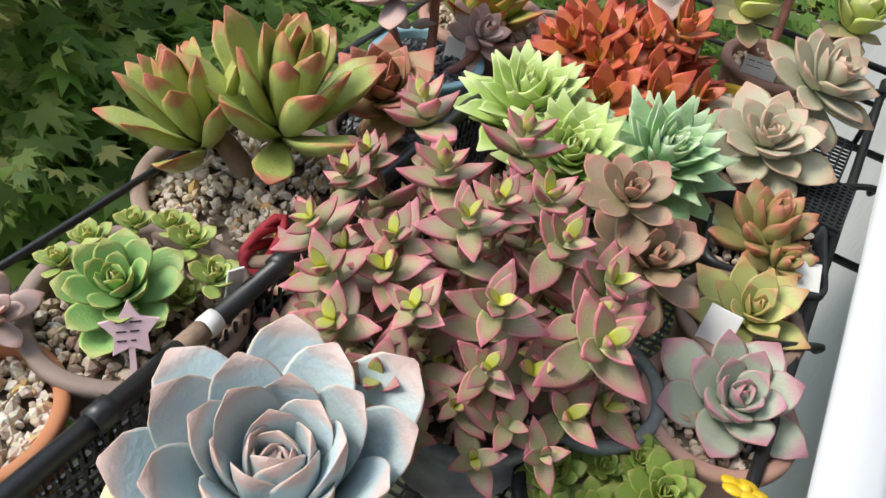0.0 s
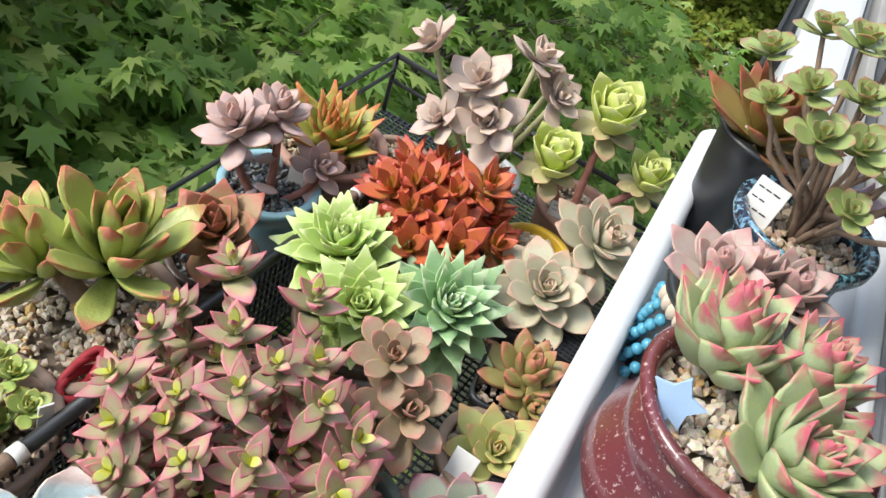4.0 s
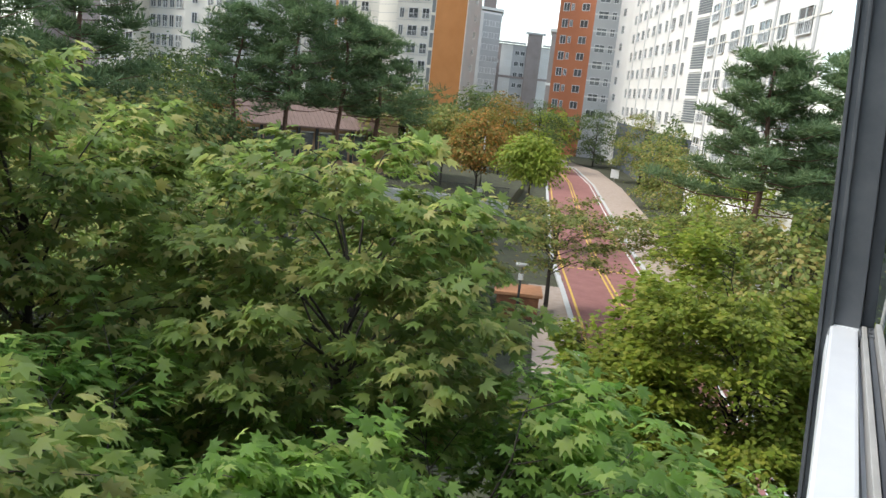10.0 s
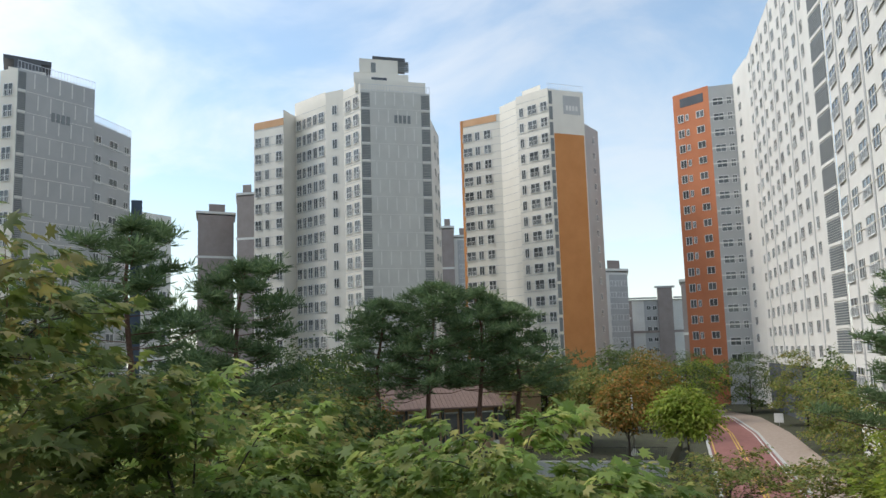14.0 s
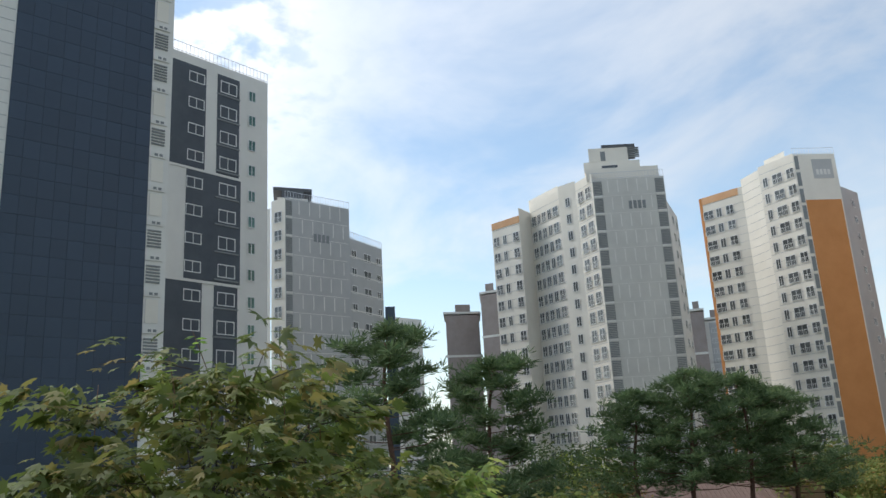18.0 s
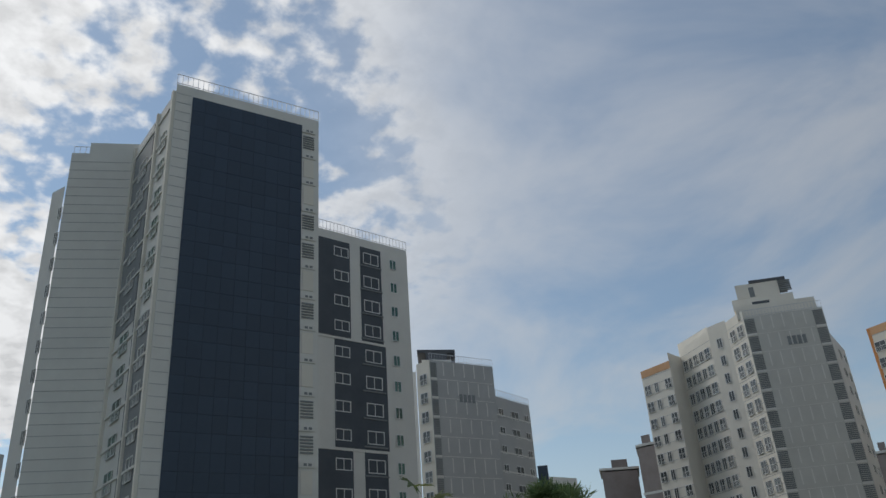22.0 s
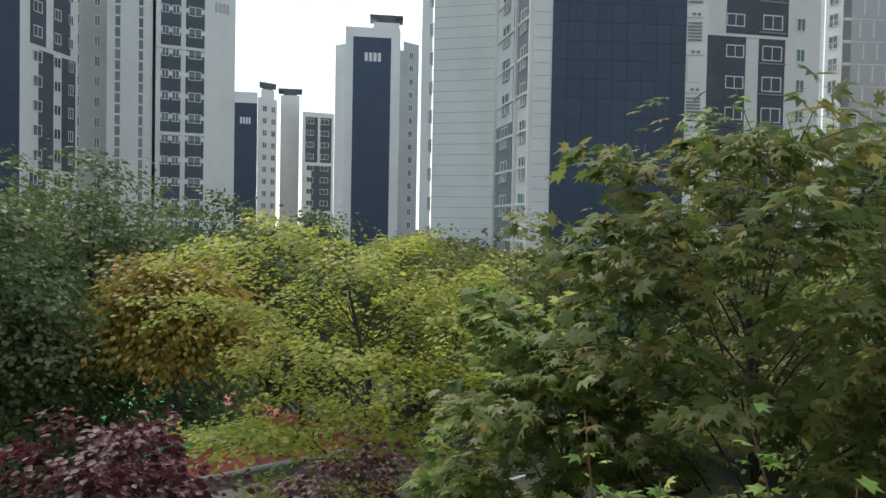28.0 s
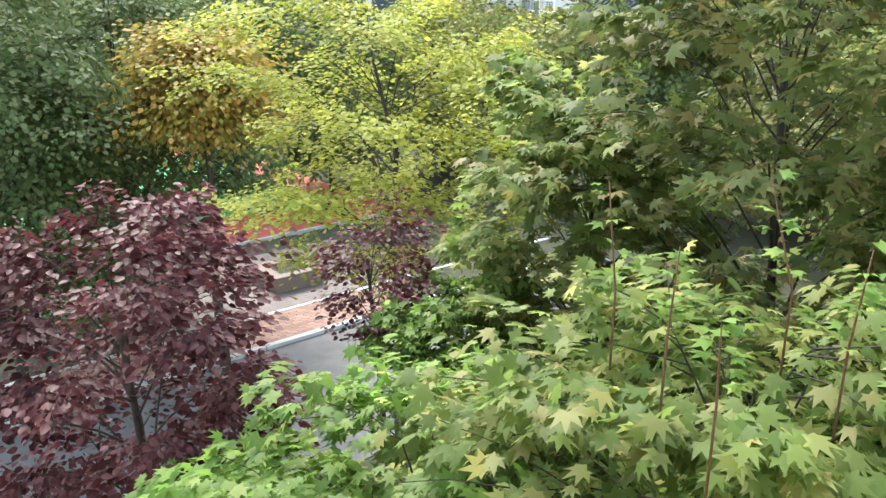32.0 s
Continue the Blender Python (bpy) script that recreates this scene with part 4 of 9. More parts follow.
# far brown towers between them
def far_tower(p, q, top, mat, mat2, cols, cap=True, split=0.5):
    t = thing("apartment_tower", "distant brown and white apartment tower with a roof frame", "apartment building", group="apartment towers")
    wall_block(t, p, q, top, mat, 12)
    n = int(top / 2.8) - 1
    if cols:
        slabs(t, p, q, top, [(split, 1, 0.5, top)], mat2, "bay", "pale painted bay")
        windows(t, p, q, top - 1.0, min(n, 14), [(split + (1 - split) * (k + 0.5) / cols, 1.7, 1.4, G, False) for k in range(cols)])
    if cap:
        wall_block(t, lerp(p, q, -0.06), lerp(p, q, 1.06), top + 1.0, M_TWHITE, 13, top + 0.4, "roof_frame", "pale roof beam frame")
        wall_block(t, lerp(p, q, 0.3), lerp(p, q, 0.75), top + 3.0, M_TBROWN, 5, top + 1.0, "penthouse")
        slabs(t, p, q, top, [(-0.05, 1.05, 11.0, 11.6)], M_TWHITE, "floor_band", "pale band round the tower")
    return t


far_tower((-182.1, 123.3), (-178.4, 132.0), 48.5, M_TBROWN, M_TWHITE, 0)
far_tower((-172.3, 128.5), (-167.5, 131.0), 52.5, M_TBROWN, M_TGREY, 0)
far_tower((-144.5, 178.9), (-141.6, 181.2), 45.5, M_TBROWN, M_TWHITE, 0)
far_tower((-143.0, 182.6), (-138.0, 186.5), 43.0, M_TWHITE, M_TGREY, 2, split=0.2)
far_tower((-93.5, 177.0), (-89.6, 184.2), 28.5, M_TWHITE, M_TGREY, 3, split=0.35)
t_far = thing("apartment_tower", "distant grey, white and brown apartment block with roof eaves", "apartment building", group="apartment towers")
P_, Q_ = (-97.0, 197.6), (-83.0, 208.2)
wall_block(t_far, P_, Q_, 22.5, M_TGREY, 12)
slabs(t_far, P_, Q_, 22.5, [(0.0, 0.09, 0.3, 22.5)], M_TBROWN, "bay", "brown-grey painted bay")
slabs(t_far, P_, Q_, 22.5, [(0.09, 0.27, 0.3, 22.5), (0.70, 0.90, 0.3, 22.5)], M_TWHITE, "bay", "white painted bay")
slabs(t_far, P_, Q_, 25.5, [(0.48, 0.70, 0.0, 25.5)], M_TBROWN, "stair_core", "brown-grey stair core", 0.5)
slabs(t_far, P_, Q_, 26.0, [(0.44, 0.74, 0.0, 0.5)], M_TGREY, "eave", "flat projecting eave", 0.9)
slabs(t_far, P_, Q_, 23.1, [(-0.06, 0.46, 0.0, 0.45), (0.72, 1.05, 0.0, 0.45)], M_TGREY, "eave", "flat projecting eave", 0.7)
slabs(t_far, P_, Q_, 22.5, [(-0.02, 0.48, 8.2, 8.8), (0.70, 1.02, 8.2, 8.8)], M_TBROWN, "floor_band", "brown band round the block", 0.2)
windows(t_far, P_, Q_, 22.0, 7, [(0.21, 1.6, 1.5, G, True), (0.34, 1.2, 1.2, G, False), (0.43, 1.2, 1.2, G, False), (0.79, 1.2, 1.1, G, False), (0.95, 1.1, 1.1, G, False)])
far_tower((-72.4, 175.7), (-66.0, 178.0), 24.0, M_TBROWN, M_TWHITE, 2)
far_tower((-98.5, 192.0), (-95.0, 194.0), 17.0, M_TBROWN, M_TWHITE, 0, cap=False)

# grey tower with a stepped low wing
t_e = thing("apartment_tower", "grey panelled apartment tower with a lower wing", "apartment building", group="apartment towers")
A_, B_, C_ = (-106.7, 42.6), (-104.2, 43.7), (-105.4, 54.6)
wall_block(t_e, A_, B_, 48.0, M_TCREAM, 9)
wall_block(t_e, (-112.4, 40.1), (-106.8, 42.5), 47.0, M_TWHITE, 9)
windows(t_e, A_, B_, 47.0, 15, [(0.5, 1.5, 1.7, G, True)])
wall_block(t_e, B_, C_, 48.0, M_TGREY, 10)
louvres(t_e, B_, C_, 48.0, 0.01, 0.10, 15)
tick_panel(t_e, B_, C_, 48.0, 0.12, 0.97, 15, M_TWHITE)
number_bars(t_e, B_, C_, 42.6, 0.42, 0.68, 1.2, M_TLOUV)
D_, E_ = (-106.7, 54.8), (-111.1, 63.4)
wall_block(t_e, D_, E_, 43.9, M_TGREY, 9)
windows(t_e, D_, E_, 43.2, 14, [(0.18, 1.3, 1.3, G, False), (0.55, 2.0, 1.4, G, False), (0.88, 1.2, 1.3, G, False)])
slabs(t_e, D_, E_, 43.9, [(0, 1, k * 2.8 - 0.1, k * 2.8 + 0.1) for k in range(1, 14)], M_TWHITE, "floor_band", "", 0.05)
rail(t_e, B_, C_, 48.0); rail(t_e, D_, E_, 43.9)
pent(t_e, (-106.4, 43.4), (-105.4, 47.8), 48.0, 48.7, M_TCREAM, depth=4)
t_f = thing("apartment_tower", "distant grey and navy apartment tower", "apartment building", group="apartment towers")
wall_block(t_f, (-130.1, 74.5), (-129.2, 76.1), 38.5, M_TNAVY, 8)
wall_block(t_f, (-146.5, 86.2), (-147.8, 93.7), 40.0, M_TWHITE, 8)
windows(t_f, (-146.5, 86.2), (-147.8, 93.7), 39.2, 12, [(0.3, 2.0, 1.5, G, False), (0.72, 2.0, 1.5, G, False)])

# the near tower with the navy end wall
t_n = thing("apartment_tower", "tall white apartment tower with a navy blue clad end wall", "apartment building", group="apartment towers")
A_, B_, C_, D_ = (-59.8, 3.0), (-60.3, 4.4), (-61.2, 14.7), (-61.6, 16.05)
wall_block(t_n, A_, D_, 55.6, M_TWHITE, 11)
m_n, ln_n = face_matrix(A_, D_)
ROWS_N, COLS_N = 39, 9
panel_bm = bmesh.new()
box_bm(panel_bm, (0, -0.05, 0), (1.17, 0.02, 1.38))
panel_me = mesh_of("cladding_panel", panel_bm, M_TNAVY)
u_a, u_b = 1.42, ln_n - 1.65
for r in range(ROWS_N):
    for c in range(COLS_N):
        if 54.6 - (r + 1) * 1.4 > 1.0 and (r * COLS_N + c) < 300:
            ob = new("cladding_panel", panel_me)
            ob.parent = t_n
            ob.matrix_basis = m_n @ Matrix.Translation((u_a + (u_b - u_a) * c / COLS_N, -0.03, 54.6 - (r + 1) * 1.4)) @ Matrix.Diagonal(((u_b - u_a) / COLS_N / 1.185, 1, 1, 1))
slabs(t_n, A_, D_, 55.6, [(u_a / ln_n, u_b / ln_n, 1.0, 54.0)], M_TNAVY, "cladding", "navy blue cladding behind the panels", 0.03)
slabs(t_n, A_, D_, 55.6, [(0.005, 0.10, k * 0.93, k * 0.93 + 0.05) for k in range(1, 57)], M_TGREY, "joint", "fine horizontal panel joints", 0.02)
for k in range(18):
    if k % 6 in (0, 3, 4):
        slabs(t_n, A_, D_, 55.6, [(0.885, 0.965, 1.6 + k * 2.8 + 0.25 * j, 1.6 + k * 2.8 + 0.25 * j + 0.13) for j in range(2, 8)], M_TLOUV, "louvre", "service balcony louvres", 0.08)
    else:
        slabs(t_n, A_, D_, 55.6, [(0.888, 0.962, 1.95 + k * 2.8, 3.75 + k * 2.8)], M_TCREAM, "service_panel", "pale service balcony panel", 0.05)
    slabs(t_n, A_, D_, 55.6, [(0.875, 0.975, 1.3 + k * 2.8, 1.75 + k * 2.8)], M_TWHITE, "service_band", "", 0.10)
    slabs(t_n, A_, D_, 55.6, [(0.905, 0.925, 1.42 + k * 2.8, 1.62 + k * 2.8), (0.935, 0.955, 1.42 + k * 2.8, 1.62 + k * 2.8)], M_TLOUV, "vent", "small round service vents", 0.12)
rail(t_n, A_, D_, 55.6)
# recessed window bays beside the end wall
R0 = (-70.4, 0.4)
wall_block(t_n, R0, A_, 54.9, M_TWHITE, 10)
windows(t_n, R0, A_, 52.6, 18, [(0.3, 2.2, 1.8, GG, True), (0.78, 1.6, 1.8, GG, True)], split=True)
slabs(t_n, R0, A_, 54.9, [(0.04, 0.5, 0.8, 19.5), (0.04, 0.5, 36.5, 54), (0.62, 0.95, 20.0, 35)], M_TLOUV, "bay", "grey painted window bays", 0.04)
# charcoal vertical strip, laid proud of the front
slabs(t_n, R0, A_, 54.9, [(0.52, 0.60, 0.4, 54)], M_TDARK, "bay", "dark charcoal strip between the window bays", 0.06)
slabs(t_n, R0, A_, 54.9, [(0.0, 0.035, 0, 54), (0.955, 0.99, 0, 54), (0.60, 0.63, 0, 54)], M_TCREAM, "pilaster", "pale pilasters between the bays", 0.25)
slabs(t_n, R0, A_, 54.9, [(0.04, 0.95, k * 2.8 + 1.1, k * 2.8 + 1.3) for k in range(19)], M_TWHITE, "floor_band", "", 0.12)
W0, W1 = (-71.7, -5.2), (-70.2, 0.9)
wall_block(t_n, W0, W1, 54.4, M_TWHITE, 10)
slabs(t_n, W0, W1, 54.4, [(0, 1, k * 0.93, k * 0.93 + 0.05) for k in range(1, 57)], M_TGREY, "joint", "fine horizontal panel joints", 0.02)
wall_block(t_n, (-79.9, -7.0), (-78.2, -5.8), 54.4, M_TWHITE, 10)
windows(t_n, (-79.9, -7.0), (-78.2, -5.8), 53.0, 18, [(0.9, 0.6, 1.4, G, False)])
rail(t_n, W0, lerp(W0, W1, 0.25), 54.4, back=0.5)
pent(t_n, lerp(W0, W1, 0.25), W1, 54.4, 55.6, M_TWHITE, roof=False)
# lower dark and white wing
X0, X1, X2 = (-73.5, 18.0), (-75.1, 24.3), (-76.7, 30.2)
t_w = thing("apartment_tower", "white and charcoal apartment wing with green-tinted windows", "apartment building", group="apartment towers")
wall_block(t_w, X0, X2, 50.9, M_TWHITE, 10)
m_w, ln_w = face_matrix(X0, X2)
dark = []
for k in range(18):
    d0, d1 = 1.0 + k * 2.8, 1.0 + (k + 1) * 2.8 - (0.3 if k % 4 == 3 else 0)
    if (k // 4) % 2 == 0:
        dark += [(0.015, 0.40, d0, d1), (0.505, 0.715, d0, d1)]
    else:
        dark += [(0.015, 0.07, d0, d1), (0.245, 0.735, d0, d1)]
slabs(t_w, X0, X2, 50.9, dark, M_TDARK, "bay", "charcoal painted bays", 0.04)
slabs(t_w, X0, X2, 50.9, [(0.0, 0.74, 12.0 + 11.2 * k, 12.2 + 11.2 * k) for k in range(4)], M_TWHITE, "floor_band", "white band between the bays", 0.09)
slabs(t_w, X0, X2, 50.9, [(0.50, 0.72, 3.15 + 2.8 * k, 3.3 + 2.8 * k) for k in range(17)], M_TLOUV, "sill_band", "", 0.12)
windows(t_w, X0, X2, 50.9, 17, [(0.315, 1.8, 1.15, G, False), (0.61, 2.0, 1.35, GG, False), (0.84, 0.95, 1.25, GG, False), (0.04, 0.5, 1.1, G, False)], drop=2.3, split=True)
rail(t_w, X0, X2, 50.9)

# white and charcoal towers across the park
t_g = thing("apartment_tower", "white and charcoal apartment tower with stair columns and penthouse", "apartment building", group="apartment towers")
S0, S1 = (-100.6, -49.1), (-102.6, -44.0)
wall_block(t_g, S0, S1, 47.5, M_TWHITE, 8)
slabs(t_g, S0, S1, 47.5, [(0.18, 0.29, 4.6 + 1.4 * k, 5.75 + 1.4 * k) for k in range(30)] + [(0.70, 0.79, 4.6 + 1.4 * k, 5.75 + 1.4 * k) for k in range(30)], M_GLASS, "stair_window", "dark stair windows")
pent(t_g, lerp(S0, S1, 0.08), lerp(S0, S1, 0.95), 47.5, 48.2, M_TWHITE)
V0, V1, V2 = (-102.2, -43.4), (-105.3, -38.0), (-108.5, -35.0)
wall_block(t_g, V0, V1, 45.0, M_TWHITE, 9)
slabs(t_g, V0, V1, 45.0, [(0.1, 0.5, 2.2 + 2.8 * k, 4.4 + 2.8 * k) for k in range(15)] + [(0.6, 0.98, 2.2 + 2.8 * k, 4.4 + 2.8 * k) for k in range(15)], M_TDARK, "bay", "charcoal window bays")
slabs(t_g, V0, V1, 45.0, [(0.0, 1.0, 12.3 + 11.2 * k, 12.7 + 11.2 * k) for k in range(3)], M_TWHITE, "floor_band", "", 0.09)
windows(t_g, V0, V1, 45.0, 15, [(0.19, 0.95, 1.1, G, False), (0.40, 0.95, 1.1, G, False), (0.79, 1.7, 1.2, GG, False)], drop=2.0, split=True)
wall_block(t_g, V1, V2, 44.5, M_TWHITE, 9)
number_bars(t_g, V1, V2, 38.5, 0.3, 0.8, 1.3, M_TGREY)
rail(t_g, V1, V2, 44.5)
W_, Y_ = (-106.9, -58.5), (-110.2, -52.1)
wall_block(t_g, W_, Y_, 45.5, M_TGREY, 10, 0.0, "wing", "grey recessed wing with small windows")
windows(t_g, W_, Y_, 44.6, 15, [(0.25, 1.0, 1.5, G, False), (0.62, 0.8, 1.5, G, False)])
wall_block(t_g, (-108.0, -47.2), (-108.9, -45.1), 44.0, M_TGREY, 9, 0.0, "wing", "grey recess between the wings")
t_h = thing("apartment_tower", "white apartment tower with navy panel and charcoal bays", "apartment building", group="apartment towers")
K0, K1, K2 = (-84.0, -54.0), (-86.2, -51.9), (-97.0, -51.0)
wall_block(t_h, (-81.0, -56.5), K0, 44.0, M_TWHITE, 6)
wall_block(t_h, K0, K1, 44.0, M_TNAVY, 6)
wall_block(t_h, K1, K2, 44.6, M_TWHITE, 8)
slabs(t_h, K1, K2, 44.6, [(0.16, 0.42, 1.6, 15), (0.55, 0.85, 1.6, 15), (0.3, 0.55, 15.5, 29), (0.7, 0.95, 15.5, 29), (0.16, 0.42, 29.5, 43)], M_TDARK, "bay", "charcoal window bays")
windows(t_h, K1, K2, 44.0, 15, [(0.28, 1.6, 1.3, G, False), (0.62, 1.3, 1.3, G, False), (0.86, 1.0, 1.3, G, False)])
pent(t_h, (-89.0, -52.6), (-95.0, -51.6), 44.6, 46.5, M_TWHITE)
t_i = thing("apartment_tower", "white apartment tower with a navy end panel", "apartment building", group="apartment towers")
a, b = (-167.2, -30.6), (-169.6, -19.4)
wall_block(t_i, a, b, 51.0, M_TWHITE, 10)
slabs(t_i, a, b, 51.0, [(0.14, 0.83, 2.0, 50.5)], M_TNAVY, "panel", "navy blue painted panel")
number_bars(t_i, a, b, 44.9, 0.34, 0.66, 1.8, M_TWHITE)
rail(t_i, a, lerp(a, b, 0.6), 51.0, 1.6)
pent(t_i, lerp(a, b, 0.5), lerp(a, b, 0.98), 51.0, 52.2, M_TWHITE)
wall_block(t_i, (-168.9, -33.0), a, 47.4, M_TWHITE, 10)
wall_block(t_i, (-172.0, -19.0), (-175.5, -16.0), 49.0, M_TGREY, 10)
wall_block(t_i, (-171.0, -19.9), (-172.6, -18.2), 47.0, M_TGREY, 9)
windows(t_i, (-172.0, -19.0), (-175.5, -16.0), 48.0, 15, [(0.5, 1.2, 1.4, G, False)])
t_j = thing("apartment_tower", "distant white and navy apartment tower", "apartment building", group="apartment towers")
wall_block(t_j, (-180.6, -58.8), (-182.0, -53.4), 37.0, M_TNAVY, 8)
wall_block(t_j, (-180.6, -58.8), (-182.0, -53.4), 39.5, M_TWHITE, 8, 37.0, "parapet")
number_bars(t_j, (-180.6, -58.8), (-182.0, -53.4), 33.0, 0.3, 0.75, 1.5, M_TWHITE)
wall_block(t_j, (-182.2, -53.4), (-187.0, -50.2), 38.5, M_TWHITE, 8)
windows(t_j, (-182.2, -53.4), (-187.0, -50.2), 37.8, 11, [(0.35, 1.3, 1.4, G, False), (0.8, 1.3, 1.4, G, False)])
pent(t_j, (-183.4, -53.0), (-186.0, -50.6), 38.5, 40.6, M_TWHITE)
wall_block(t_j, (-193.3, -51.0), (-194.3, -46.6), 39.0, M_TWHITE, 8)
pent(t_j, (-193.3, -51.0), (-194.3, -46.6), 39.0, 40.8, M_TWHITE)
wall_block(t_j, (-190.7, -45.0), (-194.0, -38.0), 36.5, M_TWHITE, 8)
slabs(t_j, (-190.7, -45.0), (-194.0, -38.0), 36.5, [(0.10, 0.48, 1.2, 12.0), (0.56, 0.92, 1.2, 12.0), (0.30, 0.92, 12.8, 23.6), (0.10, 0.48, 24.4, 36.0), (0.56, 0.92, 24.4, 36.0)], M_TDARK, "bay", "charcoal window bays")
windows(t_j, (-190.7, -45.0), (-194.0, -38.0), 36.0, 11, [(0.25, 1.7, 1.3, G, False), (0.7, 2.0, 1.3, G, False)])

# ---- trees ----
def maple_leaf():
    tips = [(90, 1.0), (42, 0.92), (138, 0.92), (-12, 0.62), (192, 0.62)]
    notch = [(66, 0.47), (114, 0.47), (16, 0.43), (164, 0.43)]
    v = []
    for a, r in sorted(tips + notch):
        x, y = r * math.cos(radians(a)), r * math.sin(radians(a))
        v.append((x, y, -0.22 * r * r + (0.06 if r < 0.5 else 0)))
    # lobes fold along the middle rib
    return np.array(v), [(0, 1, 2, 3), (3, 4, 5), (5, 6, 7, 8), (0, 3, 5, 8)]


def oval_leaf(w=0.36):
    v = [(0, 0, 0), (w, 0.35, 0.05), (w * 0.85, 0.7, 0.02), (0, 1.05, -0.12), (-w * 0.85, 0.7, 0.02), (-w, 0.35, 0.05)]
    return np.array(v), [(0, 1, 2, 3), (0, 3, 4, 5)]


def diamond_leaf(w=0.34):
    return np.array([(0, 0, 0), (w, 0.5, 0.06), (0, 1, -0.06), (-w, 0.5, 0.06)]), [(0, 1, 2, 3)]


def needle_leaf():
    return np.array([(0, 0, 0), (0.06, 0.5, 0), (0, 1, 0), (-0.06, 0.5, 0)]), [(0, 1, 2, 3)]




def maple_leaf_fine():
    """Seven-lobed blade for the boughs next to the window, drooping towards the lobe tips."""
    ring = [(-90, 0.10), (-38, 0.46), (-14, 0.34), (10, 0.74), (31, 0.46), (50, 0.95), (71, 0.52), (90, 1.06), (109, 0.52), (130, 0.95), (149, 0.46), (170, 0.74), (194, 0.34), (218, 0.46)]
    v = [(0.0, 0.08, 0.05)]
    for a, r in ring:
        v.append((r * math.cos(radians(a)), r * math.sin(radians(a)), -0.20 * r * r + (0.07 if r in (0.34, 0.46, 0.52) else 0)))
    return np.array(v), [(0, k, k % 14 + 1) for k in range(1, 15)]


MAPLE, OVAL, DIAMOND, NEEDLE, MAPLE_FINE = maple_leaf(), oval_leaf(), diamond_leaf(), needle_leaf(), maple_leaf_fine()


def leaf_cloud(rs, pos, ahead, up, size, shape):
    """One mesh of many blades: arrays of place, tip direction, blade normal and size."""
    v, faces = shape
    ahead = ahead / np.linalg.norm(ahead, axis=1)[:, None]
    right = np.cross(ahead, up)
    right /= np.linalg.norm(right, axis=1)[:, None] + 1e-9
    nrm = np.cross(right, ahead)
    n, k = len(pos), len(v)
    co = pos[:, None] + size[:, None, None] * (v[None, :, 0:1] * right[:, None] + v[None, :, 1:2] * ahead[:, None] + v[None, :, 2:3] * nrm[:, None])
    co = co.reshape(-1, 3)
    me = bpy.data.meshes.new("crown")
    me.vertices.add(n * k)
    me.vertices.foreach_set("co", co.astype(np.float32).ravel())
    base = np.arange(n)[:, None] * k
    loops = np.concatenate([base + np.array(f)[None] for f in faces], axis=1).ravel()
    sizes = np.tile([len(f) for f in faces], n)
    me.loops.add(len(loops))
    me.loops.foreach_set("vertex_index", loops.astype(np.int32))
    me.polygons.add(len(sizes))
    me.polygons.foreach_set("loop_start", np.concatenate([[0], np.cumsum(sizes)[:-1]]).astype(np.int32))
    me.update(calc_edges=True)
    return me


def crown_points(rs, centre, rad, n, hollow=0.45, lumps=0.25):
    """Clump centres in an uneven ellipsoid, denser towards its skin."""
    d = rs.normal(size=(n, 3))
    d /= np.linalg.norm(d, axis=1)[:, None]
    r = hollow + (1 - hollow) * rs.random(n) ** 0.6
    lump = np.array([noise.noise(Vector(v * 1.7) + Vector(centre) * 0.37) for v in d])
    r = r * (1 + lumps * 1.6 * lump)
    return np.array(centre) + d * r[:, None] * np.array(rad)


